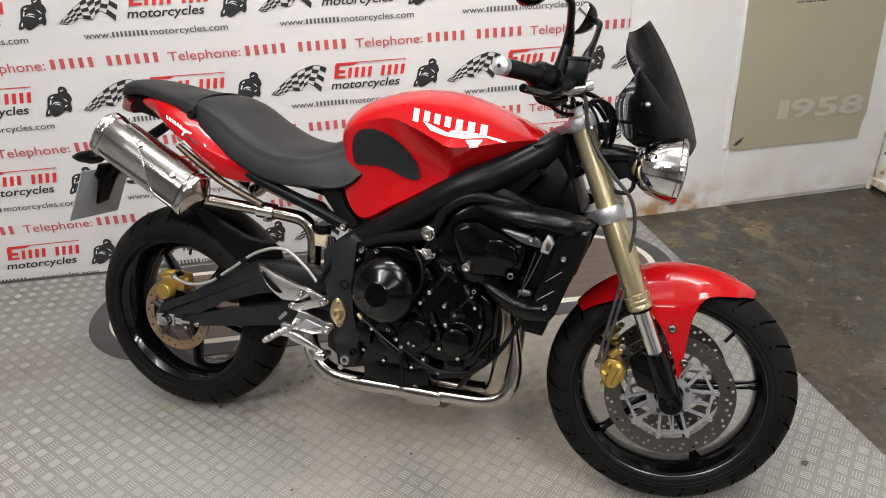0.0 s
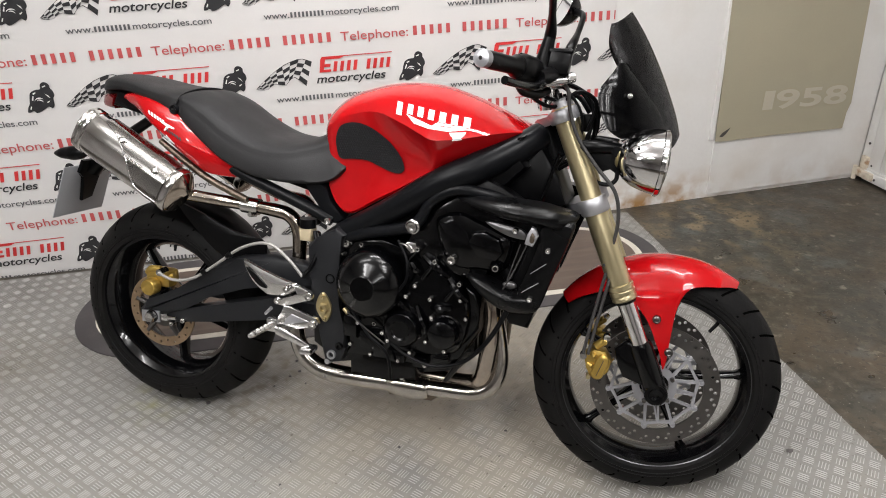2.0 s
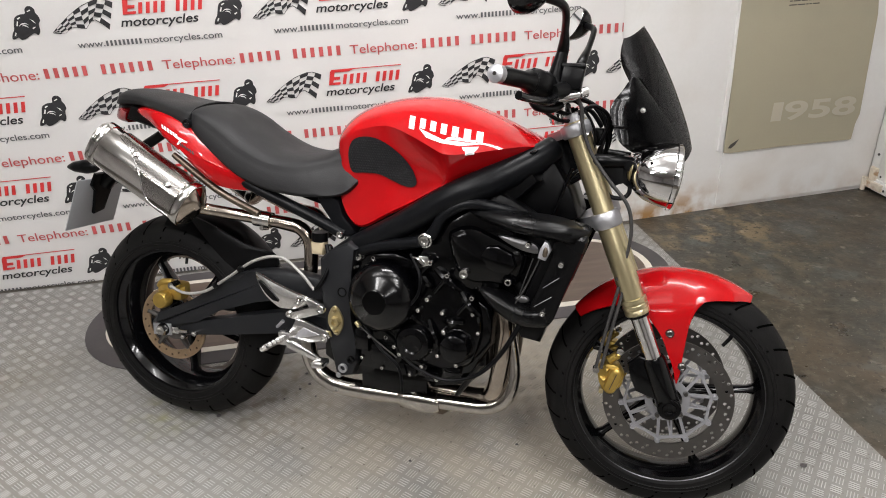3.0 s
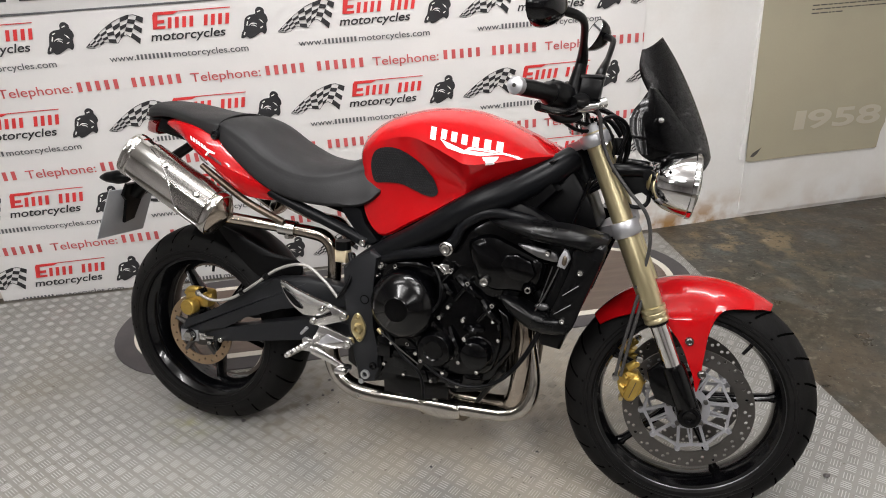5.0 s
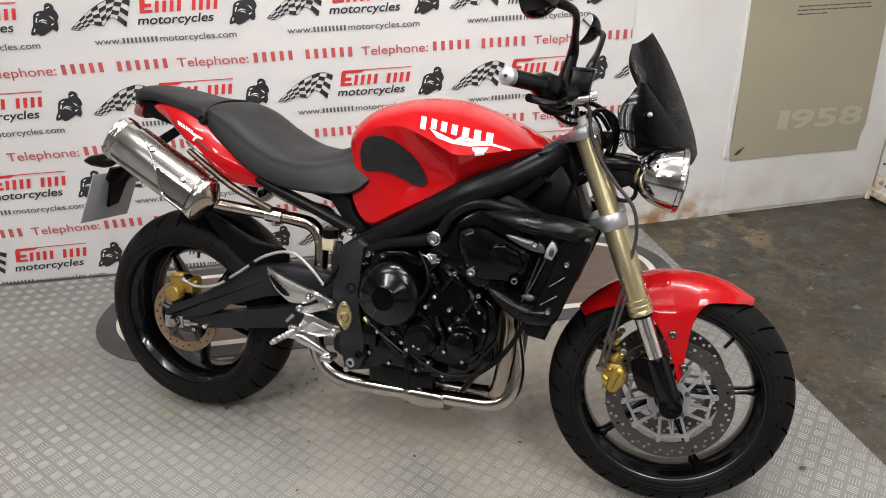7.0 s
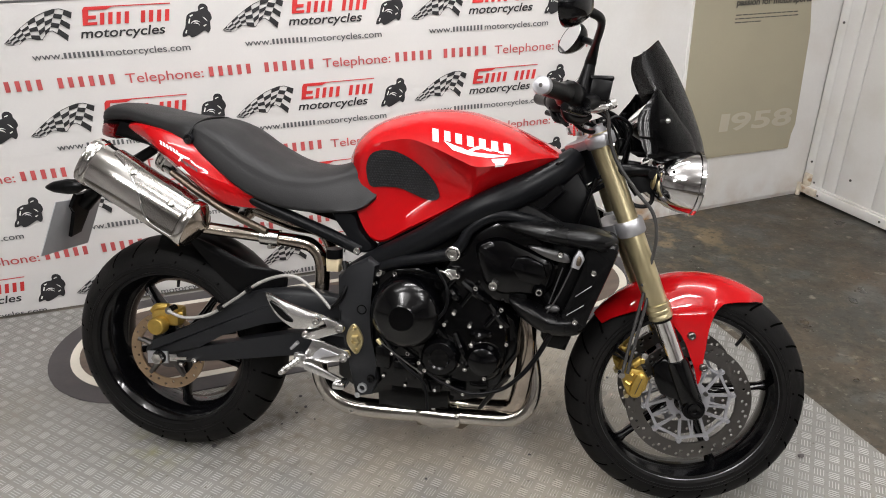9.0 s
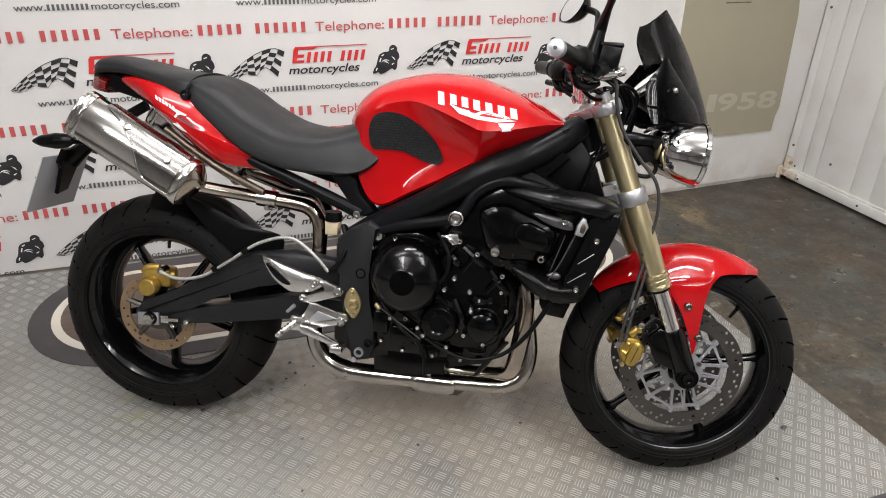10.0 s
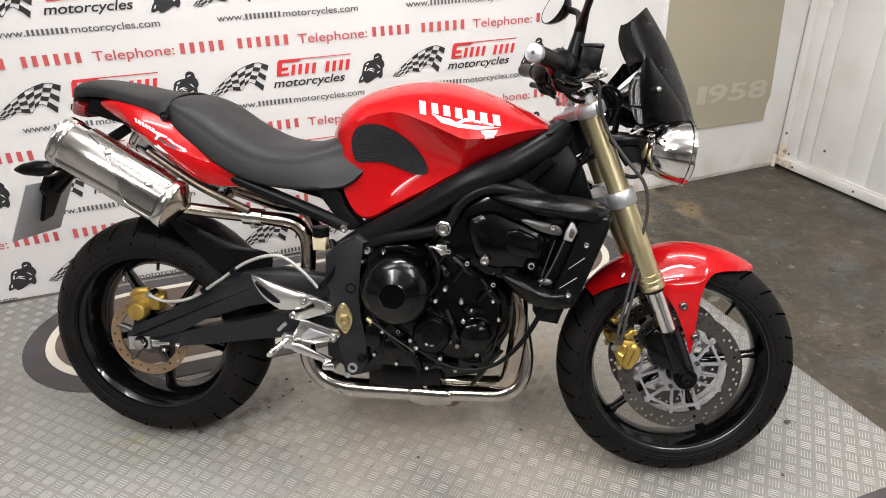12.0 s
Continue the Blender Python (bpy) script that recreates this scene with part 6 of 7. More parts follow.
# ---- front fork, yokes and bars, turned with the wheel
LEG_TOP, LEG_LOW = Vector((1.100, 0, 0.962)), Vector((1.379, 0, 0.306))


def leg(u, y):
    p = LEG_TOP + (LEG_LOW - LEG_TOP) * u
    return Vector((p.x, y, p.z))


for y in (-0.102, 0.102):
    tube_ob = bpart("fork_tube", tube([leg(u, y) for u in (0.02, 0.335, 0.345, 0.62)], [0.0245, 0.0245, 0.0265, 0.0265], 28, smooth=False), GOLD, "gold anodised upside-down fork leg", None, True, True)
    part("collar", tube([leg(u, y) for u in (0.615, 0.618, 0.630, 0.632, 0.636, 0.638, 0.648, 0.650, 0.654, 0.656, 0.668, 0.672)], [0.027, 0.0300, 0.0300, 0.0285, 0.0285, 0.0298, 0.0298, 0.0278, 0.0278, 0.0290, 0.0290, 0.025], 28, smooth=False), GOLD, tube_ob)
    part("slider", tube([leg(u, y) for u in (0.66, 0.87)], 0.0205, 24, smooth=False), CHROME, tube_ob, "chrome fork slider")
    part("dust_seal", tube([leg(u, y) for u in (0.670, 0.680)], [0.025, 0.024], 24, smooth=False), BLACK, tube_ob)
    foot = [leg(0.825, y), leg(0.84, y), leg(0.99, y), leg(1.03, y)]
    part("axle_foot", tube(foot, [0.0245, 0.0275, 0.0275, 0.021], 20, smooth=False), ENGINE, tube_ob, "black fork foot")
    part("caliper_arm", prism([(1.275, 0.400), (1.300, 0.425), (1.340, 0.405), (1.368, 0.335), (1.350, 0.318), (1.300, 0.335), (1.285, 0.365)], y - 0.012, y + 0.012, 0.005), ENGINE, tube_ob)
    part("cap", tube([leg(-0.006, y), leg(-0.002, y), leg(0.02, y)], [0.014, 0.020, 0.021], 20, smooth=False), ALUSATIN, tube_ob)
    part("axle_boss", lathe([(0.0, -0.014), (0.024, -0.014), (0.027, -0.010), (0.027, 0.024), (0.0, 0.024)], (FX, y - math.copysign(0.012, -y) if y > 0 else y - 0.012, FZ), 24, False), ENGINE, tube_ob)
    part("axle_end", lathe([(0.006, -0.010), (0.010, -0.012), (0.016, -0.012), (0.019, 0.0), (0.019, 0.01), (0.006, 0.01)], (FX, math.copysign(0.120, y), FZ), 20), ENGINE, tube_ob)


def yoke(u, thick, r, name, label, reach):
    bm = bmesh.new()
    d = (LEG_LOW - LEG_TOP).normalized()
    for y in (-0.102, 0.102):
        tube([leg(u, y) - d * thick, leg(u, y) - d * (thick - 0.004), leg(u, y) + d * (thick - 0.004), leg(u, y) + d * thick], [r - 0.003, r, r, r - 0.003], 28, bm=bm, smooth=False)
    c = leg(u, 0)
    back = c + Vector((-reach, 0, -reach * 0.45))
    rings = []
    for y, k in ((-0.080, 0.35), (-0.055, 0.7), (0.0, 1.0), (0.055, 0.7), (0.080, 0.35)):
        cc = c.lerp(back, k)
        cc.y = y
        f = d.cross(Vector((0, 1, 0))).normalized()
        w = 0.012 + 0.014 * k
        rings.append([cc + d * (thick * 0.72 * a) + f * (w * b) for a, b in ((-1, -1), (-1, 1), (1, 1), (1, -1))])
    loft(rings, bm=bm)
    return bpart(name, bm, ALUSATIN, label, None, True, True)


top_yoke = yoke(0.045, 0.0145, 0.0345, "top_yoke", "grey alloy top yoke", 0.045)
yoke(0.345, 0.0185, 0.0335, "lower_yoke", "grey alloy lower yoke", 0.045)
part("ignition_switch", cyl((1.066, 0, 0.950), (1.060, 0, 0.966), 0.018, None, 20), ALUSATIN, top_yoke)
part("yoke_nut", cyl((1.060, 0, 0.945), (1.054, 0, 0.960), 0.015, None, 6), CHROME, top_yoke)
for y in (-0.05, 0.05):
    part("bar_clamp", cyl((1.068, y, 0.940), (1.062, y, 0.998), 0.014, None, 16), ALU, top_yoke)
for y in (-0.075, -0.13):
    part("pinch_bolt", cyl((1.130, y, 0.925), (1.140, y, 0.922), 0.006), BOLT, top_yoke)

for y in (-0.102, 0.102):
    part("fork_cap_nut", cyl((1.098, y, 0.966), (1.094, y, 0.978), 0.011, None, 6), CHROME, top_yoke)
    part("yoke_screw", cyl((1.068, y * 0.72, 0.952), (1.064, y * 0.72, 0.964), 0.007, None, 8), CHROME, top_yoke)
bar = bpart("handlebar", tube([(0.950, -0.345, 1.036), (0.985, -0.265, 1.030), (1.020, -0.185, 1.022), (1.045, -0.110, 1.005), (1.050, -0.05, 1.000), (1.050, 0.05, 1.000), (1.045, 0.110, 1.005), (1.020, 0.185, 1.022), (0.985, 0.265, 1.030), (0.966, 0.310, 1.033)], 0.0125, 14, 6), BLACK, "black handlebar", None, True, True)
bar.matrix_basis = TURNED @ Matrix.Translation((0.017, 0, 0))
for s in (-1, 1):
    tip = 0.0 if s < 0 else 0.030
    part("grip", tube([(0.952 + tip * 0.4, s * (0.340 - tip), 1.036), (0.956 + tip * 0.4, s * (0.330 - tip), 1.0355), (0.990, s * 0.252, 1.030), (0.997, s * 0.238, 1.029), (1.001, s * 0.228, 1.028)], [0.0165, 0.0180, 0.0175, 0.024, 0.020], 18, smooth=False), BLACK, bar, "black rubber grip")
    part("switch_block", tube([(1.000, s * 0.230, 1.028), (1.006, s * 0.220, 1.027), (1.024, s * 0.180, 1.022), (1.030, s * 0.165, 1.018)], [0.023, 0.030, 0.030, 0.020], 14, smooth=False), BLACK, bar)
    part("lever", tube([(1.040, s * 0.175, 1.012), (1.050, s * 0.200, 1.000), (1.040, s * 0.250, 0.990), (1.010, s * 0.320, 0.993), (0.992, s * 0.355, 0.998)], [0.010, 0.011, 0.009, 0.0075, 0.0085], 10, 6), GLOSSBLACK, bar)
    part("throttle_housing", prism([(0.988, 1.005), (0.984, 1.045), (1.004, 1.058), (1.030, 1.048), (1.036, 1.010), (1.012, 0.992)], s * 0.207 - 0.016, s * 0.207 + 0.016, 0.006), BLACK, bar)
    part("lever_guard", tube([(1.000, s * 0.225, 1.000), (1.012, s * 0.200, 0.980), (1.040, s * 0.170, 0.975), (1.062, s * 0.150, 0.985)], [0.008, 0.010, 0.010, 0.008], 10, 6), BLACK, bar)
    part("lever_perch", tube([(1.028, s * 0.165, 1.020), (1.048, s * 0.170, 1.015), (1.058, s * 0.190, 1.006)], [0.014, 0.013, 0.010], 10), BLACK, bar)
    part("master_cylinder", tube([(1.045, s * 0.205, 1.010), (1.060, s * 0.175, 1.012), (1.078, s * 0.120, 1.012), (1.084, s * 0.100, 1.010)], [0.013, 0.021, 0.020, 0.012], 12, smooth=False), BLACK, bar)
    part("clamp_half", box((1.020, s * 0.150 - 0.012, 0.995), (1.055, s * 0.150 + 0.012, 1.042), 0.006), BLACK, bar)
    part("switch_wire", tube([(1.020, s * 0.190, 1.000), (1.045, s * 0.150, 0.975), (1.080, s * 0.110, 0.965), (1.120, s * 0.090, 0.975), (1.150, s * 0.07, 0.94)], 0.0045, 8, 6), CABLE, bar)
    part("throttle_cable", tube([(1.010, s * 0.205, 1.002), (1.030, s * 0.165, 0.968), (1.075, s * 0.120, 0.950), (1.125, s * 0.105, 0.985), (1.165, s * 0.09, 0.96), (1.150, s * 0.08, 0.90)], 0.0045, 8, 6), CABLE, bar)
    part("pivot_bolt", cyl((1.058, s * 0.185, 1.000), (1.060, s * 0.185, 1.022), 0.006), BOLT, bar)
    if s > 0:
        continue
    part("bar_end", tube([(0.944, s * 0.356, 1.037), (0.945, s * 0.353, 1.037), (0.952, s * 0.340, 1.036)], [0.0160, 0.0182, 0.0175], 24, smooth=False), ALUSATIN, bar, "machined alloy bar end")
    part("bar_end_screw", tube([(0.9435, s * 0.3572, 1.0371), (0.945, s * 0.354, 1.037)], [0.0040, 0.0040], 12, smooth=False), DISC, bar)
part("lever_clamp", tube([(1.052, -0.186, 0.998), (1.070, -0.178, 1.000), (1.098, -0.162, 1.006)], [0.0085, 0.0095, 0.008], 12, smooth=False), CHROME, bar, "bright brake lever clamp")
part("lever_adjuster", cyl((1.100, -0.166, 1.010), (1.112, -0.158, 1.014), 0.0115, None, 12), ALU, bar, "knurled alloy adjuster")
part("lever_pin", cyl((1.046, -0.206, 0.986), (1.050, -0.206, 1.006), 0.007, None, 10), CHROME, bar)
part("clamp_screw", cyl((1.060, -0.176, 1.014), (1.062, -0.182, 1.016), 0.006, None, 8), BOLT, bar)
part("kill_switch", box((1.004, 0.205, 1.045), (1.018, 0.225, 1.055), 0.003), TAILRED, bar, "red switch")
res = bpart("brake_reservoir", prism([(1.052, 1.015), (1.100, 1.018), (1.106, 1.062), (1.060, 1.068)], -0.170, -0.105, 0.008), BLACK, "black front brake reservoir", None, True, True)
res.matrix_basis = bar.matrix_basis
part("cap", box((1.056, -0.168, 1.060), (1.108, -0.108, 1.072), 0.005), BLACK, res)
part("adjuster", cyl((1.088, -0.164, 1.006), (1.104, -0.161, 1.010), 0.0065), DISC, res, "small bright lever adjuster")
part("banjo", cyl((1.070, -0.150, 0.998), (1.098, -0.146, 1.004), 0.008), DISC, res)


def mirror(s, pts, c, n, tilt):
    stem = bpart("mirror", tube(pts, [0.012, 0.013, 0.008, 0.008, 0.009, 0.010], 12, 6), BLACK, "black mirror on a cranked stem", None, True, True)
    stem.matrix_basis = bar.matrix_basis @ Matrix.Translation((0.006, 0, 0))
    c, n = Vector(c), Vector(n).normalized()
    side = n.cross(Vector((0, 0, 1))).normalized()
    up = side.cross(n)
    side, up = side * math.cos(tilt) + up * math.sin(tilt), up * math.cos(tilt) - side * math.sin(tilt)

    def ring(d, k):
        return [c + n * d + side * (0.062 * k * math.cos(a)) + up * (0.042 * k * math.sin(a)) for a in (2 * math.pi * i / 32 for i in range(32))]
    part("shell", loft([ring(-0.040, 0.30), ring(-0.034, 0.55), ring(-0.020, 0.82), ring(-0.006, 0.96), ring(0.004, 1.0), ring(0.008, 0.985), ring(0.006, 0.93)]), GLOSSBLACK, stem, "glossy black mirror shell")
    part("mirror_face", loft([ring(0.0062, 0.93), ring(0.0075, 0.92)]), MIRROR, stem, "oval mirror glass")
    p, q = Vector(pts[0]), Vector(pts[1])
    part("boot", tube([p - Vector((0, 0, 0.02)), p, q], [0.020, 0.019, 0.011], 12, 4), BLACK, stem)


mirror(-1, [(1.040, -0.145, 1.045), (1.050, -0.150, 1.100), (1.054, -0.195, 1.135), (1.056, -0.250, 1.165), (1.045, -0.285, 1.176), (1.015, -0.320, 1.182)], (0.985, -0.350, 1.186), (-0.92, 0.30, 0.05), 0.1)
mirror(1, [(1.060, 0.150, 1.045), (1.080, 0.160, 1.095), (1.092, 0.215, 1.135), (1.100, 0.280, 1.180), (1.095, 0.315, 1.195), (1.075, 0.350, 1.206)], (1.045, 0.385, 1.212), (-0.88, -0.38, 0.26), -0.35)

# ---- flyscreen and cowl: rows of z, front x, rear edge x, half width
HEAD = TURNED @ Matrix.Translation((-0.009, 0, 0))
def shell(rows, sub=5, n=17, power=2.2, thick=0.004, sag=0.0):
    a = spline([Vector(r[:3]) for r in rows], sub)
    b = spline([Vector((r[0], r[3], 0)) for r in rows], sub)
    for _ in range(10):
        a = [a[0]] + [(p + q * 2 + r) / 4 for p, q, r in zip(a, a[1:], a[2:])] + [a[-1]]
        b = [b[0]] + [(p + q * 2 + r) / 4 for p, q, r in zip(b, b[1:], b[2:])] + [b[-1]]
    bm, rings = bmesh.new(), []
    for (z, xf, xr), q in zip(a, b):
        w, row = q.y, []
        for k in range(n):
            g = -math.pi / 2 + math.pi * k / (n - 1)
            y = math.copysign(abs(math.sin(g)) ** (2 / power), g) * w
            x = xr + (xf - xr) * math.cos(g) ** (2 / power)
            row.append((x, y, z - sag * math.sin(g) ** 2))
        rings.append(row)
    loft(rings, False, bm, close=False)
    bmesh.ops.solidify(bm, geom=bm.faces[:], thickness=thick)
    return bm


screen = bpart("flyscreen", shell([(1.168, 1.250, 1.206, 0.064), (1.135, 1.274, 1.203, 0.078), (1.100, 1.296, 1.220, 0.092), (1.060, 1.318, 1.246, 0.104), (1.020, 1.338, 1.256, 0.114), (0.970, 1.360, 1.285, 0.112), (0.935, 1.374, 1.325, 0.092), (0.902, 1.383, 1.358, 0.062)], 5, 17, 1.7, 0.004, 0.034), SMOKED, "dark smoked flyscreen", None, True, True, 60)
screen.matrix_basis = HEAD
cowl = bpart("headlight_cowl", shell([(1.048, 1.258, 1.230, 0.128), (1.022, 1.288, 1.216, 0.140), (0.998, 1.312, 1.196, 0.148), (0.980, 1.326, 1.192, 0.150), (0.955, 1.346, 1.196, 0.150), (0.925, 1.360, 1.208, 0.146), (0.903, 1.366, 1.222, 0.138), (0.888, 1.364, 1.250, 0.120)]), GLOSSBLACK, "gloss black headlight cowl", None, True, True, 60)
cowl.matrix_basis = HEAD
for s in (-1, 1):
    part("cowl_screw", lathe([(0.0, -0.004), (0.005, -0.003), (0.007, 0.0), (0.007, 0.006), (0.0, 0.006)], (1.258, -0.147 if s < 0 else 0.144, 0.980), 14, False), BOLT, cowl)


def clock_ring(d, k, y=0.0, a_=0.090, b_=0.056):
    c, n = Vector((1.238, y, 0.994)), Vector((-0.70, 0, 0.714))
    up = Vector((0.714, 0, 0.70))
    return [c + n * d + Vector((0, 1, 0)) * (a_ * k * math.cos(g)) + up * (b_ * k * math.sin(g)) for g in (2 * math.pi * i / 36 for i in range(36))]


dash = bpart("instrument_panel", loft([clock_ring(-0.055, 0.55), clock_ring(-0.045, 0.82), clock_ring(-0.02, 0.95), clock_ring(0.0, 0.97)]), BLACK, "black instrument pod with a silver rim", None, True, True)
dash.matrix_basis = HEAD
part("bezel", loft([clock_ring(0.0, 0.97), clock_ring(0.002, 1.03), clock_ring(0.010, 1.02), clock_ring(0.013, 0.95), clock_ring(0.010, 0.88)]), ALU, dash, "silver rim")
part("dial", loft([clock_ring(0.0135, 0.60, 0.03, 0.06), clock_ring(0.0140, 0.58, 0.03, 0.06)]), INK_WHITE, dash, "white dial")


def headlight(y):
    """A chrome bowl with a clear glass, facing forward and a little down."""
    c, d = Vector((1.328, y, 0.841)), Vector((0.98, 0.0, -0.10)).normalized()
    sx, up = Vector((0, 1, 0)), Vector((0, 1, 0)).cross(d) * -1

    def ring(t, r):
        return [c + d * t + (sx * math.cos(a) + up * math.sin(a)) * r for a in (2 * math.pi * i / 40 for i in range(40))]
    bowl = bpart("headlight", loft([ring(-0.080, 0.018), ring(-0.077, 0.032), ring(-0.062, 0.048), ring(-0.042, 0.060), ring(-0.018, 0.067), ring(0.0, 0.070), ring(0.008, 0.071)]), CHROME, "round chrome headlight", None, True, True)
    bowl.matrix_basis = HEAD
    part("rim", loft([ring(0.006, 0.070), ring(0.008, 0.0745), ring(0.016, 0.074), ring(0.020, 0.069), ring(0.016, 0.064), ring(0.008, 0.064)]), CHROME, bowl, "chrome rim")
    part("reflector", loft([ring(0.010, 0.063), ring(0.000, 0.05), ring(-0.01, 0.03), ring(-0.013, 0.01)]), CHROME, bowl)
    part("glass", loft([ring(0.015, 0.063), ring(0.0205, 0.058), ring(0.025, 0.045), ring(0.028, 0.03), ring(0.029, 0.01)]), LENS, bowl, "clear headlight glass")
    part("collar", loft([ring(-0.086, 0.012), ring(-0.084, 0.020), ring(-0.079, 0.0245), ring(-0.077, 0.025)]), PASSIV, bowl, "brass-coloured rear collar")


headlight(-0.100)
headlight(0.100)
br = bpart("headlight_bracket", tube([(1.135, -0.10, 0.865), (1.190, -0.115, 0.868), (1.245, -0.10, 0.865)], [0.016, 0.014, 0.012], 10), BLACK, "black headlight bracket", None, True, True)
part("arm", tube([(1.135, 0.10, 0.865), (1.190, 0.115, 0.868), (1.245, 0.10, 0.865)], [0.016, 0.014, 0.012], 10), BLACK, br)
part("bracket_plate", prism([(1.171, 0.864), (1.243, 0.870), (1.247, 0.833), (1.241, 0.807), (1.225, 0.823), (1.201, 0.807), (1.185, 0.829)], -0.104, -0.094, 0.003), BLACK, br)
part("cross_bar", tube([(1.235, -0.12, 0.86), (1.235, 0.12, 0.86)], 0.012, 10, smooth=False), BLACK, br)
part("relay", box((1.152, -0.066, 0.897), (1.176, -0.034, 0.937), 0.004), BLACK, br)
for k, (dy, dx) in enumerate(((-0.09, -0.012), (-0.06, 0.016))):
    bpart("cable", tube([(1.090 + dx, dy, 1.000), (1.130 + dx, dy - 0.02, 0.985), (1.165 + dx, dy - 0.01, 0.93), (1.160 + dx, dy, 0.87), (1.125 + dx, dy, 0.83), (1.10, dy * 0.6, 0.80)], 0.0034 + 0.001 * (k % 2), 8, 8), CABLE, "black control cable", None, True, True)
rnd = random.Random(12)
for k in range(3):
    y0 = -0.08 + 0.06 * k
    pts = [(1.05 + 0.02 * rnd.random(), y0 - 0.03, 1.0 + 0.02 * rnd.random()), (1.12 + 0.03 * rnd.random(), y0, 0.99 + 0.02 * rnd.random()), (1.175 + 0.02 * rnd.random(), y0, 0.945 + 0.02 * rnd.random()),
           (1.165 + 0.02 * rnd.random(), y0, 0.885), (1.13 + 0.03 * rnd.random(), y0 * 0.8, 0.845), (1.10, y0 * 0.5, 0.81)]
    bpart("cable", tube(pts, 0.0028 + 0.0014 * rnd.random(), 8, 8), CABLE, "black control cable", None, True, True)
bpart("low_cable", tube([(1.189, -0.100, 0.799), (1.201, -0.100, 0.787), (1.226, -0.100, 0.785), (1.240, -0.100, 0.798), (1.240, -0.100, 0.820)], 0.005, 8, 8), CABLE, "", None, True, True)
bpart("front_brake_hose", tube([(1.105, -0.148, 1.004), (1.120, -0.150, 0.985), (1.128, -0.142, 0.94), (1.150, -0.136, 0.885), (1.195, -0.136, 0.825), (1.238, -0.134, 0.775), (1.252, -0.128, 0.72), (1.248, -0.120, 0.66), (1.232, -0.118, 0.60)], 0.0042, 10, 8), HOSEDARK, "dark braided front brake hose", None, True, True)
for dx in (0.0, 0.012):
    bpart("caliper_hose", tube([(1.238 + dx, -0.118, 0.585), (1.228 + dx, -0.120, 0.53), (1.214 + dx, -0.122, 0.45), (1.204 + dx, -0.122, 0.385)], 0.0040, 8, 8), HOSEDARK, "thin braided hose to the caliper", None, True, True)

# ---- front calipers
for y in (-0.086, 0.086):
    fc = bpart("front_caliper", prism([(1.205, 0.372), (1.232, 0.392), (1.262, 0.388), (1.280, 0.362), (1.274, 0.330), (1.250, 0.306), (1.225, 0.312), (1.214, 0.338)], y - 0.022, y + 0.026, 0.008), CALIPER, "gold front brake caliper", None, True, True)
    mid = Vector((1.245, y, 0.352))
    fc.matrix_basis = TURNED @ Matrix.Translation(mid) @ Matrix.Scale(0.88, 4) @ Matrix.Translation(Vector((-0.004, 0, 0.006)) - mid)
    bridge = [(1.250 + 0.017 * math.cos(a) + (0.006 if math.sin(a + 0.35) > 0 else -0.006), 0.345 + 0.017 * math.sin(a) + (0.019 if math.sin(a + 0.35) > 0 else -0.019)) for a in (2 * math.pi * k / 16 for k in range(16))]
    part("bridge", puffed(bridge, y - 0.032, 0.02, 0.002, 0.004, 1, None, (1.0, 0.8, 0.5, 0.2), None, False), CALIPER, fc)
    part("bridge_line", tube([(1.242, y - 0.0345, 0.322), (1.258, y - 0.0345, 0.368)], 0.0012, 6, smooth=False), DULLPIPE, fc)
    for px, pz in ((1.224, 0.380), (1.218, 0.352)):
        part("rib", tube([(px, y - 0.02, pz), (px + 0.012, y - 0.028, pz - 0.006)], [0.006, 0.007], 8, smooth=False), CALIPER, fc)
    part("ear", tube([(1.235, y - 0.01, 0.398), (1.256, y - 0.012, 0.416)], [0.012, 0.011], 12, smooth=False), CALIPER, fc)
    part("ear_bolt", lathe([(0.0, -0.01), (0.006, -0.01), (0.008, 0.0), (0.0, 0.0)], (1.257, y - 0.018, 0.415), 12, False), CALIPER, fc)
    part("banjo", cyl((1.204, y - 0.03, 0.372), (1.204, y - 0.008, 0.372), 0.009), BOLT, fc)
    part("foot_pin", cyl((1.222, y - 0.026, 0.312), (1.222, y, 0.312), 0.006), PASSIV, fc)
    part("mount_bolt", lathe([(0.0, -0.007), (0.005, -0.007), (0.010, -0.008), (0.0115, 0.0), (0.0115, 0.006), (0.0, 0.006)], (1.291, y - 0.014, 0.361), 14, False), BOLT, fc)
    part("upper_bolt", lathe([(0.0, -0.007), (0.005, -0.007), (0.009, -0.008), (0.0105, 0.0), (0.0105, 0.006), (0.0, 0.006)], (1.262, y - 0.014, 0.428), 14, False), BOLT, fc)

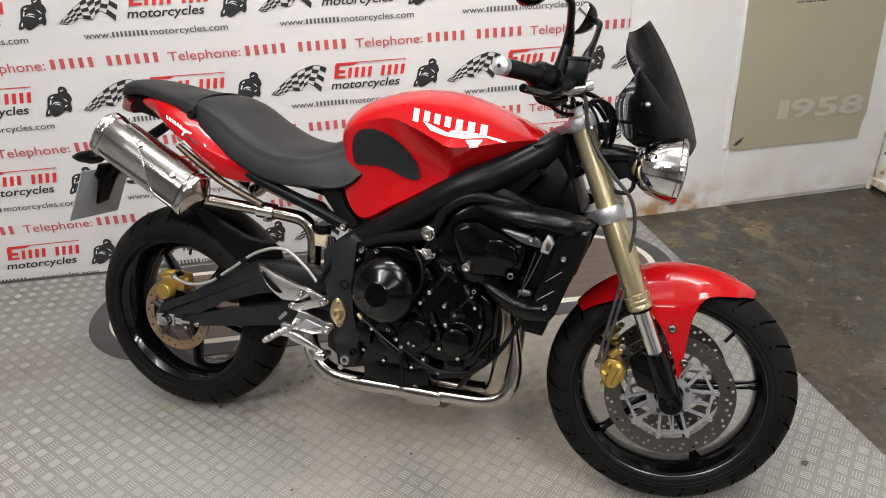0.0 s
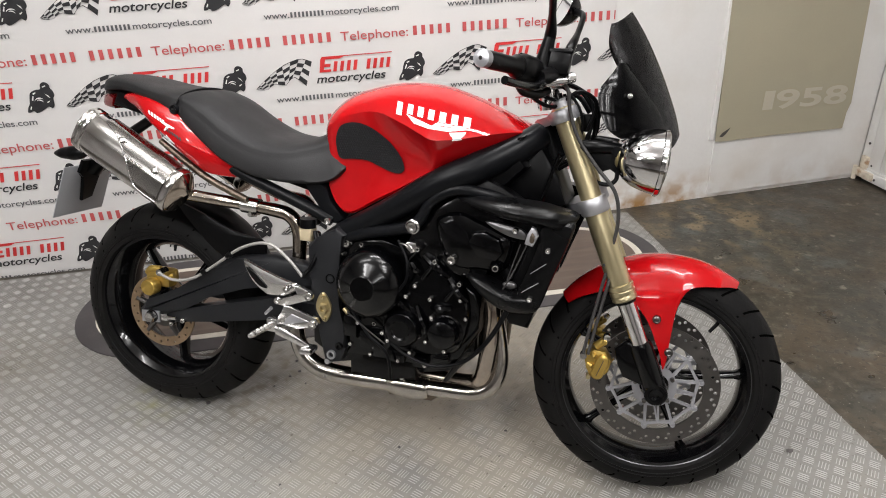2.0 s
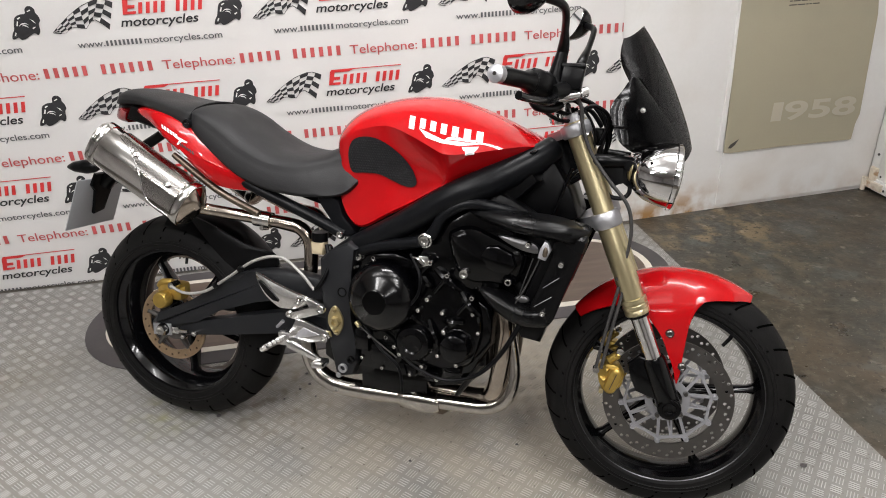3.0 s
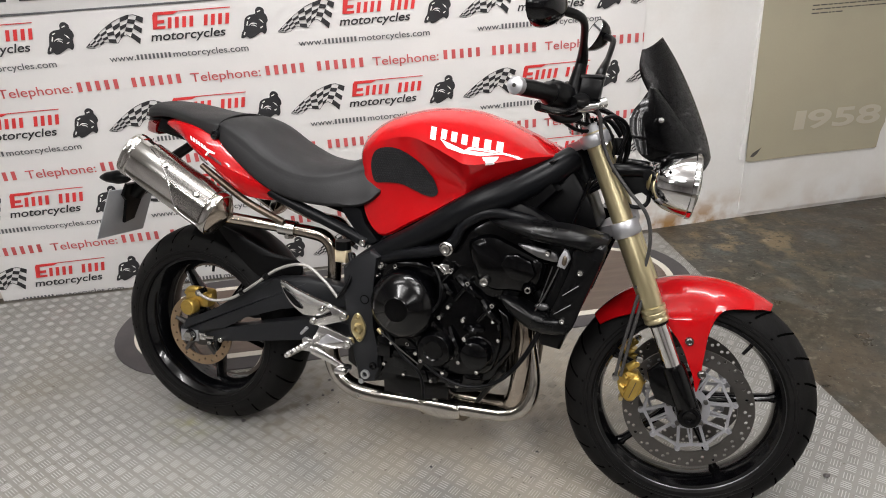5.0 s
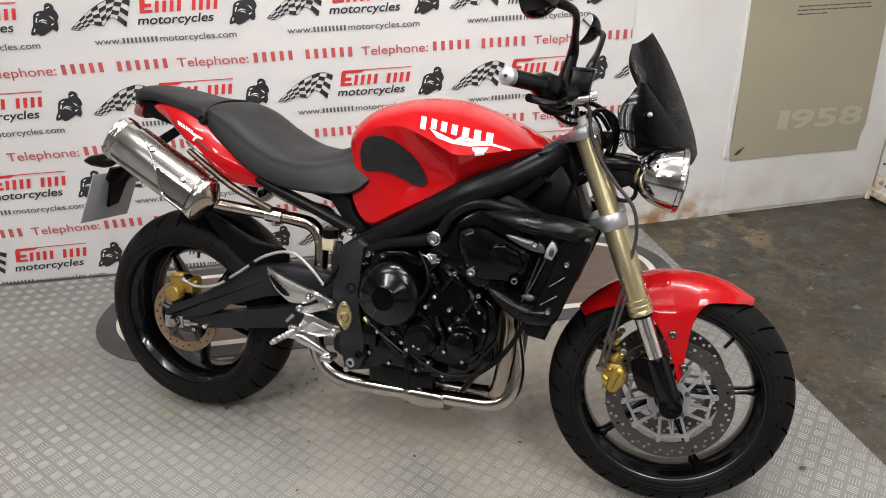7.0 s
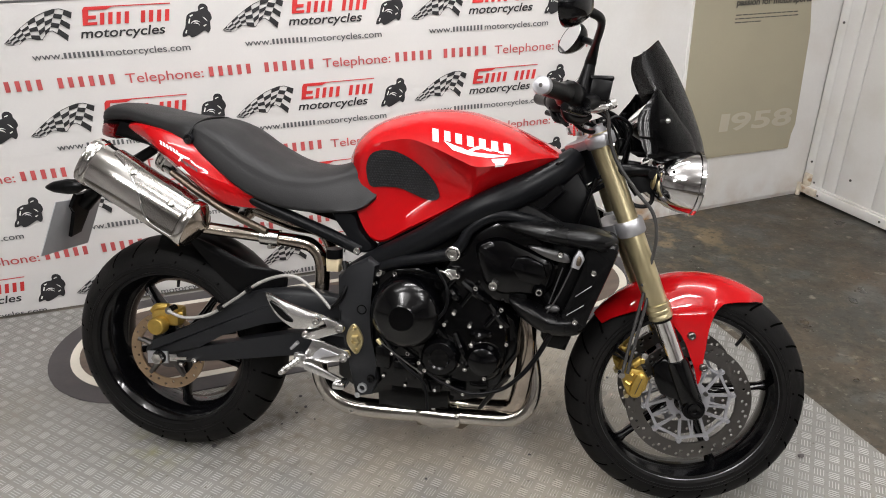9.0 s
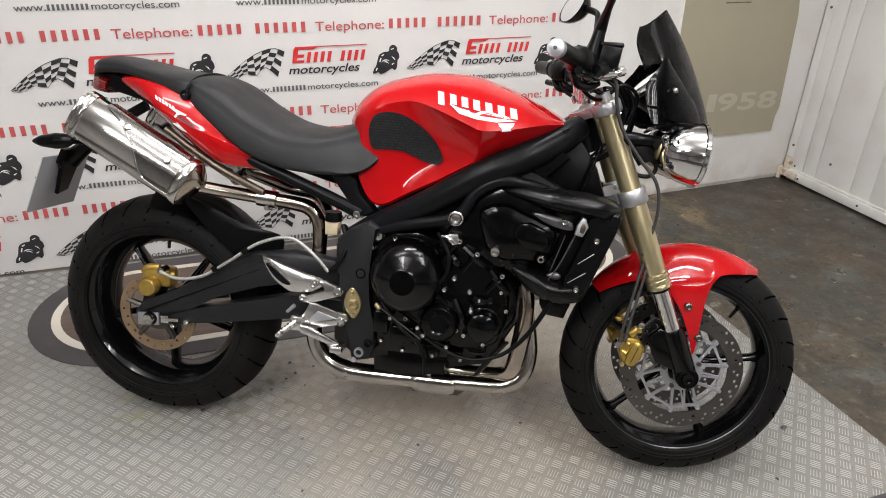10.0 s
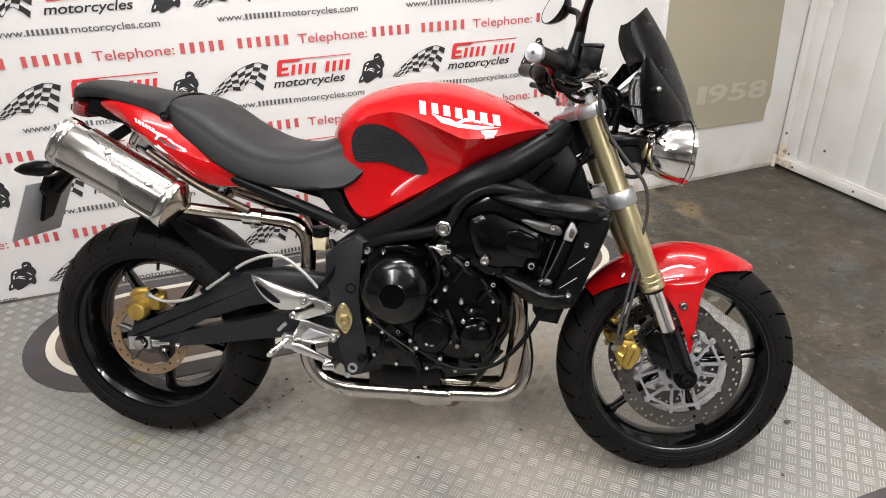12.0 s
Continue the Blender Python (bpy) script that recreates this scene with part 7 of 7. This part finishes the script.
# ---- front mudguard
fm = bmesh.new()
rings = []
for i in range(106):
    a = 141 - 84 * i / 105
    u = (141 - a) / 84
    w = np.interp(u, [0, 0.15, 0.4, 0.7, 0.9, 1.0], [0.042, 0.074, 0.087, 0.087, 0.064, 0.022]).item()
    R = np.interp(u, [0, 0.2, 0.5, 0.8, 1.0], [0.2995, 0.3035, 0.307, 0.3085, 0.3075]).item()
    side = sum(np.interp(u + du, [0, 0.2, 0.36, 0.5, 0.62, 0.74, 0.9, 1.0], [0.018, 0.036, 0.064, 0.082, 0.080, 0.052, 0.028, 0.010]).item() for du in (-0.06, -0.03, 0, 0.03, 0.06)) / 5
    deep = sum(np.interp(a + da, [80, 83, 84.5, 87, 89, 92, 97, 101, 104, 108, 116], [0.0, 0.03, 0.085, 0.135, 0.172, 0.176, 0.160, 0.112, 0.050, 0.014, 0.0]).item() for da in (-1.2, 0, 1.2)) / 3
    row = []
    for v in [-1, -0.86, -0.72, -0.58, -0.50] + [k / 20 for k in range(-9, 10)] + [0.50, 0.58, 0.72, 0.86, 1]:
        q = min(1.0, abs(v) / 0.5)
        e = max(0.0, (abs(v) - 0.5) / 0.5)
        r = R - side * q ** 2.1 - deep * e
        g = radians(a - np.interp(r, [0.05, 0.12, 0.2, 0.32], [15.0, 5.0, 0.0, 0.0]).item())
        y = w * q ** 0.92 + 0.003 * min(1.0, e * 3) * min(1.0, deep * 20)
        row.append((FX + r * math.cos(g), math.copysign(y, v), FZ + r * math.sin(g)))
    rings.append(row)
loft(rings, False, fm, close=False)
bmesh.ops.remove_doubles(fm, verts=fm.verts[:], dist=0.00005)
bmesh.ops.solidify(fm, geom=fm.faces[:], thickness=0.0035)
guard = bpart("front_mudguard", fm, RED, "glossy red front mudguard with side legs", None, True, True, 50)
for bx_, bz_ in ((1.357, 0.480), (1.392, 0.403)):
    part("guard_bolt", lathe([(0.0, -0.004), (0.004, -0.004), (0.006, -0.006), (0.009, -0.004), (0.010, 0.004), (0.0, 0.004)], (bx_ + 0.006, -0.097, bz_), 16, False), DISC, guard)
